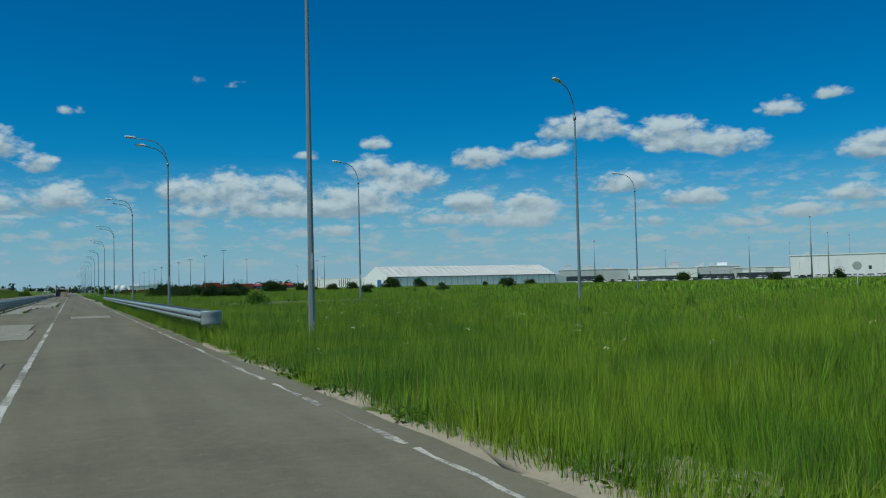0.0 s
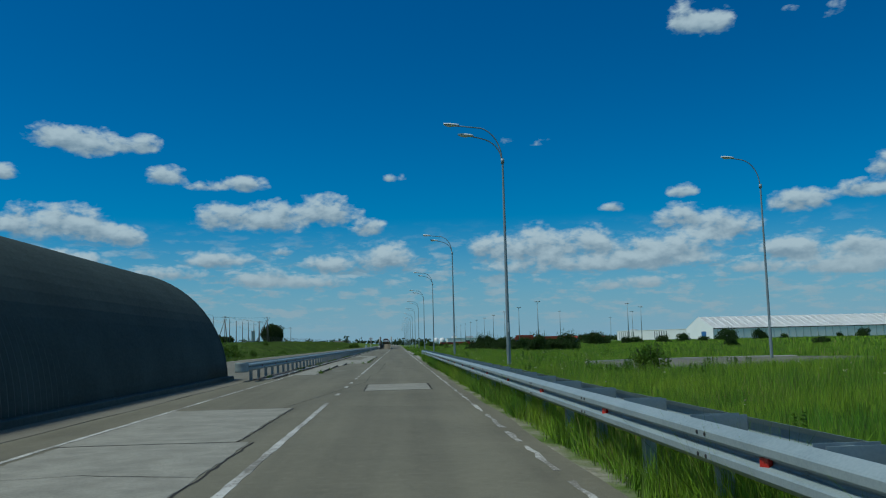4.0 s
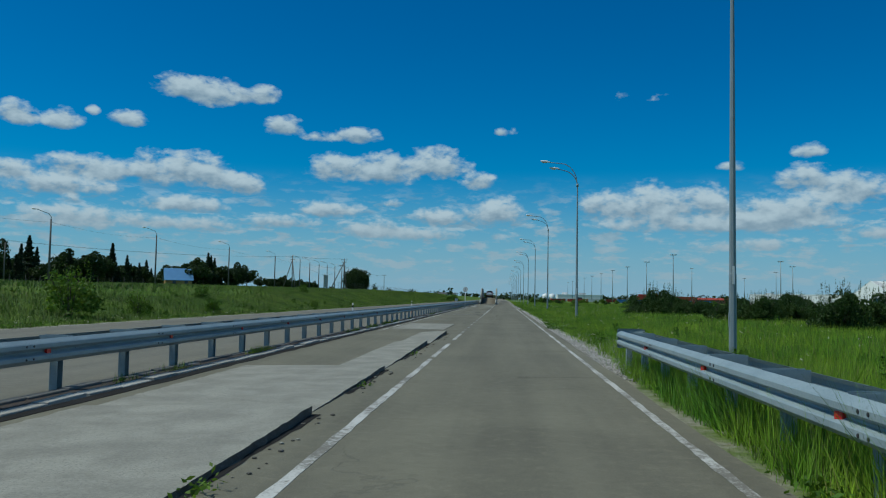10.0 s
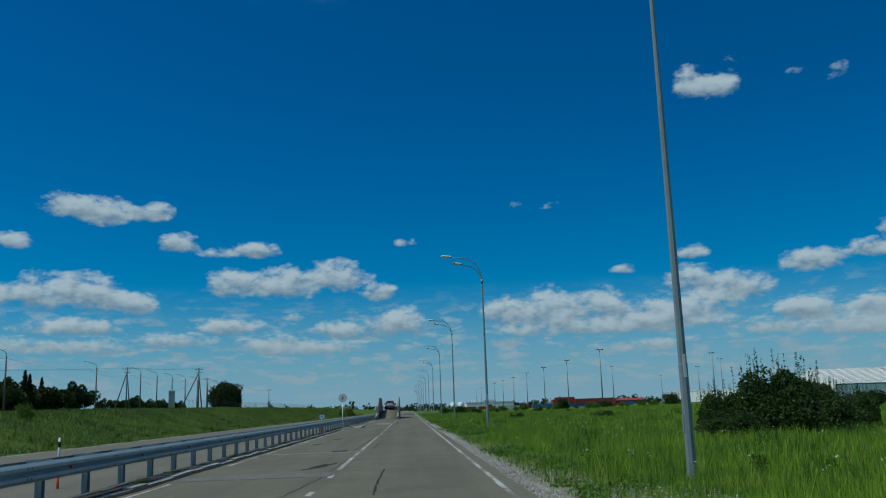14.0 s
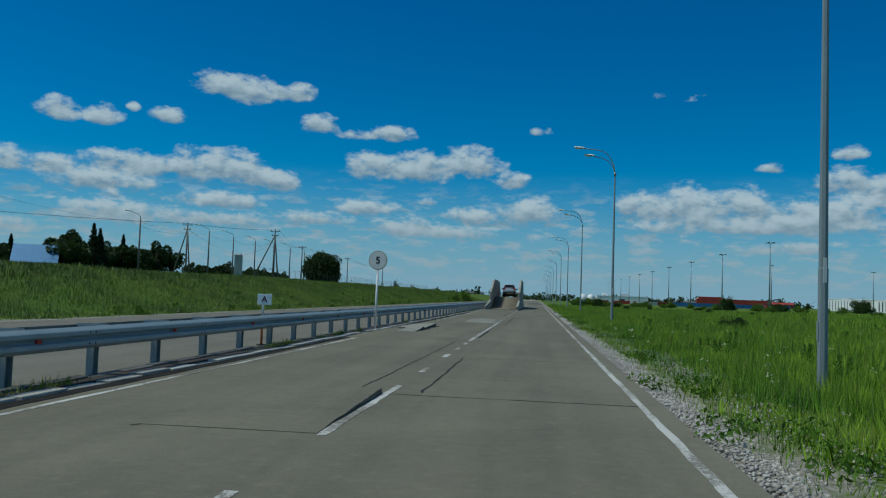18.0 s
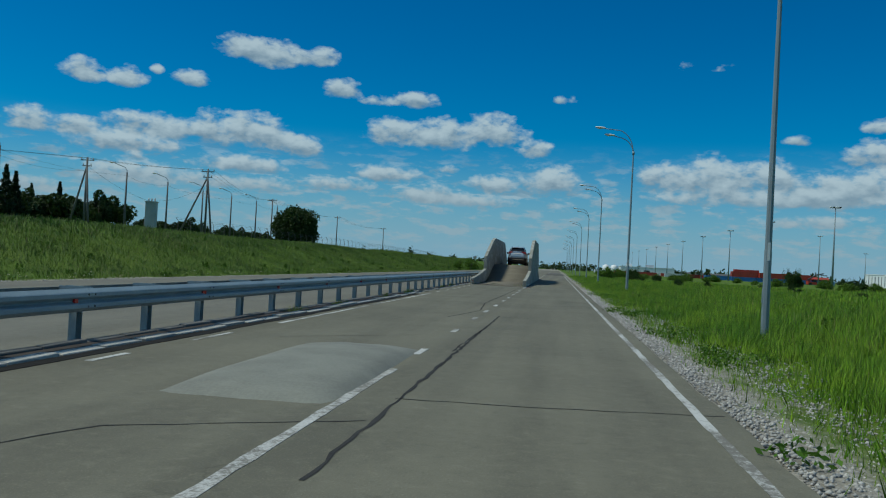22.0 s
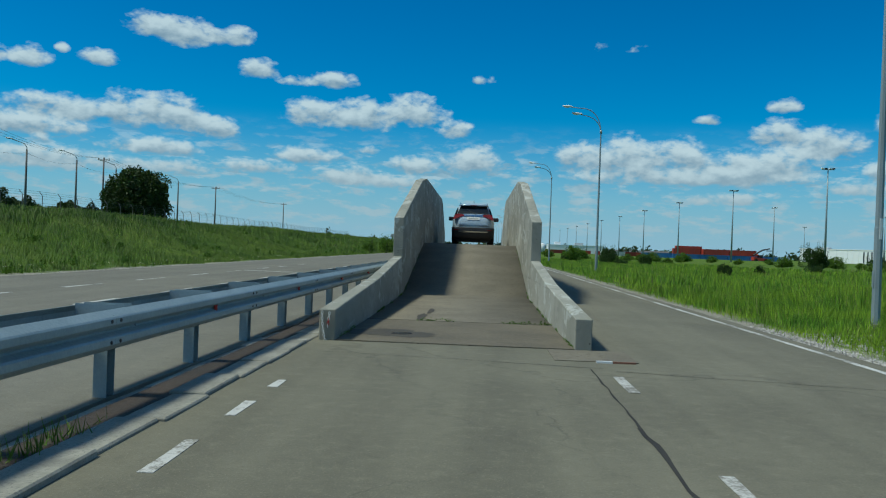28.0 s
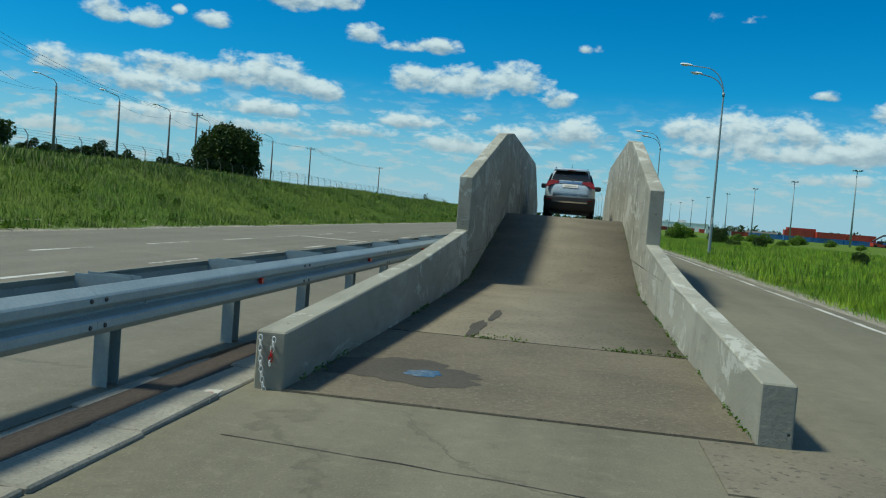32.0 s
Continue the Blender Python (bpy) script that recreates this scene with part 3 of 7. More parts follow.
def prism(bm, profile, axis, a, b):
    """Extrudes a closed outline between a and b along an axis: 'x' takes (y, z), 'y' takes (x, z), 'z' takes (x, y)."""
    def P(p, t):
        return {"x": (t, p[0], p[1]), "y": (p[0], t, p[1]), "z": (p[0], p[1], t)}[axis]
    lo = [bm.verts.new(P(p, a)) for p in profile]
    hi = [bm.verts.new(P(p, b)) for p in profile]
    n = len(profile)
    for k in range(n):
        bm.faces.new((lo[k], lo[(k + 1) % n], hi[(k + 1) % n], hi[k]))
    bm.faces.new(list(reversed(lo)))
    bm.faces.new(hi)
    bmesh.ops.recalc_face_normals(bm, faces=bm.faces[:])
    return bm


def raw(name, verts, faces, material, smooth=False):
    """A mesh straight from arrays."""
    me = bpy.data.meshes.new(name)
    me.from_pydata(verts, [], faces)
    if smooth:
        me.polygons.foreach_set("use_smooth", [True] * len(me.polygons))
    me.materials.append(material)
    me.update()
    return me


def soup(name, v, k, material):
    """Many separate faces of k corners each; v has shape (n, k, 3)."""
    n = len(v)
    me = bpy.data.meshes.new(name)
    me.vertices.add(n * k)
    me.vertices.foreach_set("co", np.ascontiguousarray(v, dtype=np.float32).ravel())
    me.loops.add(n * k)
    me.loops.foreach_set("vertex_index", np.arange(n * k, dtype=np.int32))
    me.polygons.add(n)
    me.polygons.foreach_set("loop_start", np.arange(0, n * k, k, dtype=np.int32))
    me.polygons.foreach_set("loop_total", np.full(n, k, dtype=np.int32))
    me.materials.append(material)
    me.update(calc_edges=True)
    return me


def leaves(centres, size, seed=0, flat=0.0):
    """Small pointed leaves round the given centres."""
    r = np.random.default_rng(seed)
    n = len(centres)
    u = r.normal(size=(n, 3))
    u /= np.linalg.norm(u, axis=1)[:, None]
    w = np.cross(u, r.normal(size=(n, 3)))
    w /= np.linalg.norm(w, axis=1)[:, None]
    s = size * r.uniform(0.6, 1.4, n)[:, None]
    c = np.asarray(centres)
    v = np.empty((n, 4, 3))
    v[:, 0], v[:, 1], v[:, 2], v[:, 3] = c - u * s, c + w * s * 0.45, c + u * s, c - w * s * 0.45
    return v


# ---------------------------------------------------------------- ground
def sstep(t):
    t = np.clip(t, 0.0, 1.0)
    return t * t * (3 - 2 * t)


def ground_z(x, y):
    """Height of the meadow: level beside the road, a grassy bank to the west."""
    x, y = np.asarray(x, float), np.asarray(y, float)
    crest = 1.5 + 1.1 * sstep((y - 20.0) / 230.0)
    crest = crest * (0.25 + 0.75 * sstep((y + 10.0) / 60.0))
    bank = crest * sstep((-16.2 - x) / 10.5) + 0.010 * np.clip(-27.0 - x, 0, 60)
    verge = -0.10 * sstep((np.abs(x + 5.75) - 9.4) / 1.2) * (x > 0)
    swell = 0.10 * np.sin(x * 0.21 + 1.3) * np.sin(y * 0.13) * sstep((np.abs(x + 5.75) - 11.5) / 6.0)
    far = -0.8 * sstep((np.hypot(x, y) - 700.0) / 900.0)
    return -0.035 + bank + verge + swell + far


def build_ground():
    near_x = np.concatenate([np.arange(-60, -15, 1.5), np.arange(-15, 4, 2.4), np.arange(4, 40, 1.0), np.arange(40, 100, 4)])
    xs = np.unique(np.concatenate([[-2600, -1600, -900, -500, -300, -200, -140, -100, -80], near_x, [100, 140, 200, 300, 420, 600, 900, 1600, 2600]]))
    ys = np.unique(np.concatenate([[-1500, -700, -300, -150, -100, -80], np.arange(-70, 420, 3.0), [420, 460, 520, 600, 700, 850, 1050, 1400, 2000, 2800, 3600]]))
    X, Y = np.meshgrid(xs, ys)
    Z = ground_z(X, Y)
    v = np.column_stack([X.ravel(), Y.ravel(), Z.ravel()])
    nx = len(xs)
    f = [(j * nx + i, j * nx + i + 1, (j + 1) * nx + i + 1, (j + 1) * nx + i) for j in range(len(ys) - 1) for i in range(nx - 1)]
    link("ground", raw("ground", v.tolist(), f, M_GROUND, True), None, "wide green meadow with a grassy bank beside the road", "ground", "structure")


build_ground()

# ---------------------------------------------------------------- carriageways
X_R, X_L = 3.44, -3.28               # edge lines of the main road; the broken line between its lanes is at 0.07
Y0, Y1 = -160.0, 620.0


def strip(x0, x1, y0, y1, z, step=6.0, wav=0.0, thick=0.10):
    """A road layer with slightly ragged sides."""
    bm = B()
    n = max(1, int((y1 - y0) / step))
    rnd = random.Random(int(x0 * 100 + y0 * 7))
    rows = []
    for i in range(n + 1):
        y = y0 + (y1 - y0) * i / n
        a, b = x0 + rnd.uniform(-wav, wav), x1 + rnd.uniform(-wav, wav)
        rows.append([bm.verts.new(p) for p in ((a, y, z - thick), (a, y, z), (b, y, z), (b, y, z - thick))])
    for r, s in zip(rows, rows[1:]):
        for k in range(3):
            bm.faces.new((r[k], r[k + 1], s[k + 1], s[k]))
    bm.faces.new(rows[0])
    bm.faces.new(list(reversed(rows[-1])))
    bmesh.ops.recalc_face_normals(bm, faces=bm.faces[:])
    return bm


road = link("road", mesh_of(strip(-3.72, 3.74, Y0, Y1, 0.0, 1.2, 0.035), "road", M_ROAD), None, "worn grey asphalt road with cracks and patches", "road", "structure")
road_west = link("road_west", mesh_of(strip(-15.2, -4.36, Y0, Y1, 0.004, 1.5, 0.06), "road_west", M_ROAD_L), None, "pale asphalt road beyond the guardrail", "road", "structure")


def flat_mark(parent, name, x0, x1, y0, y1, z, material, ragged=0.0, seed=0, label=""):
    """Thin paint, 3 mm thick, with chipped sides when ragged."""
    rnd = random.Random(seed)
    bm = B()
    n = max(1, int((y1 - y0) / (0.35 if ragged else 8.0)))
    top = [[bm.verts.new((x + rnd.uniform(-ragged, ragged), y0 + (y1 - y0) * i / n, z)) for x in (x0, x1)] for i in range(n + 1)]
    for a, b in zip(top, top[1:]):
        bm.faces.new((a[0], a[1], b[1], b[0]))
    r = bmesh.ops.extrude_face_region(bm, geom=bm.faces[:])
    for g in r["geom"]:
        if isinstance(g, bmesh.types.BMVert):
            g.co.z -= 0.006
    bmesh.ops.recalc_face_normals(bm, faces=bm.faces[:])
    return part(name, bm, material, parent, label)


DASHES = [(-64, -14.5), (-11.4, -10.6), (-7.4, -6.6), (-4.4, -3.4), (-0.4, 0.5), (1.8, 2.8), (5.4, 20.8), (21.2, 44.0), (44.6, 50.6), (52.8, 57.0), (58.6, 59.4),
          (60.9, 61.6), (64.0, 64.7), (68.0, 68.7), (71.9, 72.8), (76.5, 77.5), (80.3, 81.2), (84.2, 85.1), (88.2, 89.0), (92.1, 92.9), (94.5, 103.2), (104.8, 121.5), (123.8, 128.4),
          (130.7, 131.6), (134.5, 135.5), (137.0, 138.0), (139.6, 140.5), (141.4, 163.0), (164.8, 165.6), (169.1, 169.9), (173.0, 174.0), (176.6, 177.5), (180.4, 181.4), (184.5, 185.4),
          (187.9, 189.0), (192.0, 192.9), (195.6, 196.5), (198.8, 199.6), (201.3, 202.2), (205.1, 206.1), (252, 300), (306, 420)]
for i, (a, b) in enumerate(DASHES):
    flat_mark(road, "dash", 0.015, 0.12, a, b, 0.004, M_PAINT, 0.012, i)
# right edge line, chipped along its first part
rnd = random.Random(5)
y = -70.0
while y < 22.0:
    n = rnd.uniform(0.8, 3.4)
    flat_mark(road, "edge_line", X_R - 0.03, X_R + 0.035, y, y + n, 0.004, M_PAINT_OLD, 0.03, int(y * 10))
    y += n + rnd.uniform(0.05, 0.7)
for a, b in ((22.2, 58.0), (58.2, 97.0), (97.1, 170.0), (170.1, 262.0), (262.1, 430.0)):
    flat_mark(road, "edge_line", X_R - 0.045, X_R + 0.05, a, b, 0.004, M_PAINT, 0.012, int(a))
for a, b in ((-60, 3.0), (3.6, 8.0), (58.5, 92.0), (98.0, 102.8), (104.4, 112.0), (113.0, 141.0), (152.2, 153.4), (154.2, 155.4), (156.1, 157.1), (161.8, 162.7), (164.6, 166.1), (168.6, 188.6), (190.4, 191.4), (193.4, 194.4), (196.6, 197.4), (198.7, 200.2), (201.7, 202.5), (203.3, 203.9), (204.6, 205.0)):
    flat_mark(road, "edge_line", X_L - 0.042, X_L + 0.042, a, b, 0.004, M_PAINT, 0.012, int(a * 3))
# broken lines of the western road
for i in range(60):
    yy = -20.0 + 4.45 * i
    if yy > 3:
        flat_mark(road_west, "dash", -8.95, -8.83, yy + 0.9, yy + 2.9, 0.008, M_PAINT, 0.01, 300 + i)
        flat_mark(road_west, "dash", -11.55, -11.43, yy + 1.3, yy + 3.4, 0.008, M_PAINT, 0.01, 400 + i)
bm = B()
prism(bm, [(-11.4, 232.6), (-8.8, 232.3), (-8.8, 232.55), (-11.4, 232.85)], "z", 0.002, 0.009)
part("stop_line", bm, M_PAINT, road_west)


def slab(name, x0, x1, y0, y1, h0, h1, material, tilt=0.0, seed=0, label="", z=0.0):
    """A concrete or asphalt slab with chipped sides, its top rising from h0 to h1 along the road and by tilt across it."""
    rnd = random.Random(seed)
    bm = B()
    n = max(2, int((y1 - y0) / 0.16))
    rows = []
    chip = 0.018 if tilt else 0.03
    for i in range(n + 1):
        t = i / n
        y = y0 + (y1 - y0) * t
        h = z + h0 + (h1 - h0) * t
        a, b = x0 + rnd.uniform(-0.025, 0.025), x1 + rnd.uniform(-0.5, 0.5) * chip + chip * noise.noise((x1, 1.6 * y, seed))
        rows.append([bm.verts.new(p) for p in ((a, y, z - 0.08), (a, y, h), ((a + b) / 2, y, h + 0.4 * tilt * t + 0.003), (b, y, h + 0.7 * tilt * t), (b + (rnd.uniform(-0.01, 0.02) if material is M_SLAB else 0.0), y, z - 0.01), (b, y, z - 0.08))])
    for r, s in zip(rows, rows[1:]):
        for k in range(5):
            f = bm.faces.new((r[k], r[k + 1], s[k + 1], s[k]))
            f.material_index = int(tilt > 0 and k > 2)
    bm.faces.new(rows[0])
    bm.faces.new(list(reversed(rows[-1])))
    bmesh.ops.recalc_face_normals(bm, faces=bm.faces[:])
    ob = part(name, bm, material, road, label)
    # side faces of tilted slabs darkened in colour, for dirt and their shade
    if tilt:
        ob.data.materials.append(M_TARPATCH)
    return ob


P = "pale concrete slab set in the asphalt"
slab("concrete_slab", -3.2, -0.42, -47.0, -38.0, 0.006, 0.006, M_SLAB, 0, 1, P)
slab("concrete_slab", -3.1, -0.40, -29.0, -22.6, 0.006, 0.007, M_SLAB, 0, 2, P)
slab("concrete_slab", -3.2, -0.62, -22.5, -16.0, 0.006, 0.008, M_SLAB, 0, 3, P)
slab("concrete_slab", 0.78, 2.76, -9.6, -5.8, 0.006, 0.010, M_SLAB, 0, 4, P)
slab("concrete_slab", -3.25, -2.15, 5.8, 13.9, 0.008, 0.03, M_SLAB, 0.09, 5, "tilted concrete slab with a broken step")
slab("concrete_slab", -3.25, -2.20, 13.95, 21.5, 0.008, 0.03, M_SLAB, 0.09, 6, "tilted concrete slab with a broken step")
slab("concrete_slab", -3.25, -1.95, 21.55, 27.6, 0.008, 0.03, M_SLAB, 0.09, 7, "tilted concrete slab with a broken step")
slab("concrete_slab", -3.25, -0.52, 27.7, 34.9, 0.008, 0.03, M_SLAB, 0.10, 8, "tilted concrete slab with a broken step")
slab("concrete_slab", -3.2, -0.55, 35.0, 41.0, 0.008, 0.02, M_SLAB, 0.08, 9, "tilted concrete slab with a broken step")
slab("concrete_slab", -1.55, -0.56, 41.05, 50.2, 0.008, 0.03, M_SLAB, 0.10, 10, "tilted concrete slab with a broken step")
slab("concrete_slab", -1.45, -0.50, 50.25, 57.4, 0.008, 0.03, M_SLAB, 0.10, 11, "tilted concrete slab with a broken step")
slab("concrete_slab", -3.1, -0.85, 61.0, 68.8, 0.005, 0.006, M_SLAB, 0, 12, P)
slab("asphalt_patch", -3.2, -1.9, 76.0, 80.0, 0.005, 0.006, M_ROAD_L, 0, 13)
slab("concrete_strip", -3.3, 0.2, 103.4, 103.85, 0.006, 0.006, M_SLAB, 0, 14, "narrow pale concrete strip across the lane")
slab("gravel_patch", -3.4, 0.1, 92.6, 94.0, 0.004, 0.004, mat("gravelly asphalt", (0.15, 0.145, 0.13), (0.10, 0.096, 0.088), 0.9, 2.0, 30.0, 0.8, speck=((0.27, 0.255, 0.22), 42.0, 0.22)), 0, 15)
slab("asphalt_patch", -1.75, 0.0, 123.9, 127.3, 0.006, 0.05, M_ROAD, 0.04, 16, "raised dark asphalt hump")
slab("tar_strip", 0.155, 0.235, 143.6, 149.8, 0.004, 0.006, M_TAR, 0, 17)
slab("concrete_wedge", -3.0, -2.30, 146.5, 149.0, 0.006, 0.05, M_SLAB, 0.10, 20, "raised concrete wedge with a dark drop on one side")
slab("concrete_wedge", -3.35, -2.30, 149.0, 152.9, 0.05, 0.06, M_SLAB, 0.10, 21, "raised concrete wedge with a dark drop on one side")


def dome(x, y, rx, ry, h):
    bm = B()
    nx, ny = 14, 18
    g = [[None] * (ny + 1) for _ in range(nx + 1)]
    for i in range(nx + 1):
        for j in range(ny + 1):
            u, v = 2 * i / nx - 1, 2 * j / ny - 1
            g[i][j] = bm.verts.new((x + rx * u, y + ry * v, -0.02 + h * math.sqrt(max(0.0, 1 - abs(u) ** 2.6)) * math.sqrt(max(0.0, 1 - abs(v) ** 2.6)) + 0.004 * math.sin(9 * u + 5 * v)))
    for i in range(nx):
        for j in range(ny):
            f = bm.faces.new((g[i][j], g[i + 1][j], g[i + 1][j + 1], g[i][j + 1]))
            f.smooth = True
    return bm


part("concrete_hump", dome(-0.82, 162.8, 0.88, 2.7, 0.16), M_HUMP, road, "low rounded concrete hump on the road")
part("far_hump", dome(1.8, 318.0, 1.8, 8.0, 0.45), M_TARPATCH, road, "dark asphalt hump across the lane")


def crack(pts, width, seed, z=0.0035):
    """A ragged line of tar along points of the road."""
    rnd = random.Random(seed)
    path = []
    for (ax, ay), (bx, by) in zip(pts, pts[1:]):
        n = max(2, int(math.hypot(bx - ax, by - ay) / 0.25))
        path += [(ax + (bx - ax) * k / n + rnd.uniform(-0.02, 0.02), ay + (by - ay) * k / n + rnd.uniform(-0.02, 0.02)) for k in range(n)]
    path.append(pts[-1])
    bm = B()
    prev = None
    for k, (x, y) in enumerate(path):
        x2, y2 = path[min(k + 1, len(path) - 1)]
        x1, y1 = path[max(k - 1, 0)]
        d = math.hypot(x2 - x1, y2 - y1) or 1.0
        w = width * rnd.uniform(0.35, 1.0)
        nx, ny = -(y2 - y1) / d * w / 2, (x2 - x1) / d * w / 2
        cur = (bm.verts.new((x - nx, y - ny, z)), bm.verts.new((x + nx, y + ny, z)))
        if prev:
            bm.faces.new((prev[0], prev[1], cur[1], cur[0]))
        prev = cur
    bmesh.ops.recalc_face_normals(bm, faces=bm.faces[:])
    return part("tar_seam", bm, M_TAR, road)


for i, (pts, wd) in enumerate([
        ([(-0.42, -38.3), (0.6, -37.0), (3.3, -35.6)], 0.05), ([(0.80, 5.7), (0.86, 14), (0.92, 24.5)], 0.045), ([(0.86, 21.5), (0.92, 26.9)], 0.06), ([(-1.9, 27.6), (0.9, 27.7), (3.4, 28.3)], 0.07),
        ([(-2.9, 5.6), (-1.0, 5.8), (2.2, 5.2)], 0.05), ([(0.75, -9.8), (0.72, -5.6)], 0.10), ([(2.8, -9.8), (2.78, -5.7)], 0.07), ([(0.74, -5.7), (2.78, -5.72)], 0.06),
        ([(-3.2, 70.2), (-0.2, 70.0)], 0.05), ([(-2.92, 72.76), (-0.2, 72.85)], 0.30), ([(-2.96, 80.4), (-0.33, 80.26)], 0.24), ([(-1.79, 83.8), (-0.32, 83.5)], 0.22), ([(0.5, 57.8), (3.4, 57.9)], 0.05), ([(0.3, 76.4), (2.9, 78.4)], 0.05),
        ([(-3.4, 94.1), (-2.2, 93.95), (0.2, 94.1), (1.18, 94.3), (3.55, 94.2)], 0.07), ([(1.18, 94.3), (1.16, 90.5), (1.19, 88.0)], 0.10), ([(-0.05, 97.9), (-0.12, 92.0), (-0.6, 85.0)], 0.06), ([(-3.2, 98.1), (-0.2, 97.9)], 0.05), ([(0.2, 103.6), (3.4, 103.6)], 0.05),
        ([(-0.2, 104), (-0.1, 112), (0.0, 121)], 0.09), ([(0.45, 105.5), (0.5, 110)], 0.10), ([(-1.8, 123.8), (-0.7, 126.2), (-0.4, 127.3), (3.4, 127.2)], 0.08), ([(0.5, 127.6), (0.5, 134.5), (3.4, 134.3)], 0.09), ([(-0.4, 127.2), (-0.3, 141)], 0.07),
        ([(-3.0, 154.4), (-1.3, 158.6), (0.5, 159.6)], 0.06), ([(0.56, 157.6), (0.58, 175.0)], 0.11), ([(0.58, 174.7), (3.44, 175.3)], 0.07), ([(0.51, 160.8), (2.0, 160.9), (3.7, 161.2)], 0.06), ([(0.27, 149.8), (3.36, 149.5)], 0.07), ([(0.5, 165.5), (0.55, 170)], 0.08),
        ([(-0.6, 173.5), (-0.13, 177.4), (-0.4, 182.05), (-0.3, 190.0), (-0.25, 196.0)], 0.10), ([(-0.25, 196.0), (-0.25, 198.7), (-0.23, 201.3), (-0.2, 203.5)], 0.10), ([(-3.21, 181.7), (-0.44, 182.3), (3.26, 183.5)], 0.07), ([(-0.2, 203.5), (-0.15, 206.6)], 0.05), ([(0.12, 206.5), (1.6, 206.2), (2.9, 205.9)], 0.035), ([(-3.3, 207.2), (-1.7, 207.0), (0.0, 206.7)], 0.03),
        ([(-1.3, -20), (0.6, -3.4), (0.55, 3.0)], 0.04), ([(1.9, 40.1), (3.3, 40.4)], 0.05), ([(0.9, 12.45), (2.0, 12.52), (3.3, 12.57)], 0.09), ([(-3.0, 116), (0.0, 115.4), (3.3, 116.2)], 0.05), ([(-2.4, 166), (-0.4, 168.0)], 0.05), ([(1.0, 145.0), (3.4, 145.5)], 0.05)]):
    crack(pts, wd * 0.58, i)
for i, (x, y, w, l) in enumerate([(-0.55, 96.2, 0.22, 1.5), (-2.3, 112.0, 0.2, 0.6), (-0.7, 104.6, 0.3, 0.7), (-1.9, 118.5, 0.25, 0.5)]):
    bm = B()
    rnd = random.Random(i)
    prism(bm, [(x + w * (0.35 + 0.65 * rnd.random()) * math.cos(a) + 0.22 * l * math.sin(a) * abs(math.sin(a)), y + l * (0.4 + 0.6 * rnd.random()) * math.sin(a)) for a in np.linspace(0, 2 * math.pi, 38)[:-1]], "z", -0.01, 0.0045 + 0.0004 * i)
    part("pothole", bm, M_TAR, road)

# painted shade in the broken drop beside the tilted slabs, with crumbs of asphalt
M_GAP_SHADE = mat("painted gap shade", (0.018, 0.017, 0.016), (0.028, 0.026, 0.024), 0.95, 2.0, 40.0, 0.3, spec=0.1)
for i, (x1, y0, y1) in enumerate([(-2.15, 7.5, 13.9), (-2.20, 16.0, 21.5), (-1.95, 23.5, 27.6), (-0.52, 29.5, 34.9), (-0.55, 37.0, 41.0), (-0.56, 43.5, 50.2), (-0.50, 52.5, 57.4), (-2.30, 147.5, 152.9)]):
    crack([(x1 + 0.05, y0), (x1 + 0.06, y1)], 0.10 if i < 7 else 0.17, 200 + i, 0.0048).data.materials[0] = M_GAP_SHADE
    rnd = random.Random(i)
    for k in range(20):
        bm = B()
        s = rnd.uniform(0.008, 0.028)
        bmesh.ops.create_icosphere(bm, subdivisions=1, radius=s, matrix=Matrix.Translation((x1 + rnd.uniform(0.05, 0.28), rnd.uniform(y0, y1), 0.4 * s)) @ Matrix.Diagonal((1.2, 0.9, 0.6, 1)))
        part("rubble", bm, M_TARPATCH if k % 4 else M_SLAB, road)
# broken joints round the flat slabs, and asphalt left on them
rnd = random.Random(45)
for i, (x0, x1, y0, y1) in enumerate([(-3.2, -0.42, -47.0, -38.0), (-3.1, -0.40, -29.0, -22.6), (-3.2, -0.62, -22.5, -16.0), (0.78, 2.76, -9.6, -5.8), (-3.1, -0.85, 61.0, 68.8)]):
    crack([(x1 + 0.03, y0), (x1 + 0.05, y1)], 0.05, 70 + i)
    crack([(x0, y0 - 0.03), (x1, y0 - 0.04)], 0.06, 80 + i)
    crack([(x0, y1 + 0.03), (x1, y1 + 0.03)], 0.04, 90 + i)
    ym = y0 + (y1 - y0) * rnd.uniform(0.35, 0.65)
    crack([(x0, ym), ((x0 + x1) / 2, ym + 0.3), (x1, ym - 0.1)], 0.025, 100 + i, 0.0125)
bm = B()
prism(bm, [(-1.4 + 0.42 * (0.45 + 0.6 * rnd.random()) * math.cos(a), 11.1 + 0.55 * (0.45 + 0.6 * rnd.random()) * math.sin(a)) for a in np.linspace(0, 2 * math.pi, 48)[:-1]], "z", 0.0, 0.004)
part("mortar_smear", bm, M_SLAB, road, "pale mortar smear on the asphalt")
# black strips painting gap shade by the western kerb; shoulder before the rail begins
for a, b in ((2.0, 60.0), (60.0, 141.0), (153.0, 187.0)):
    part("kerb_gap_shade", strip(-3.73, -3.50, a, b, 0.0065, 0.7, 0.03, 0.02), M_GAP_SHADE, road)
part("shoulder", strip(-4.36, -3.70, -160.0, 0.9, -0.004, 1.2, 0.0, 0.1), M_ROAD, road)

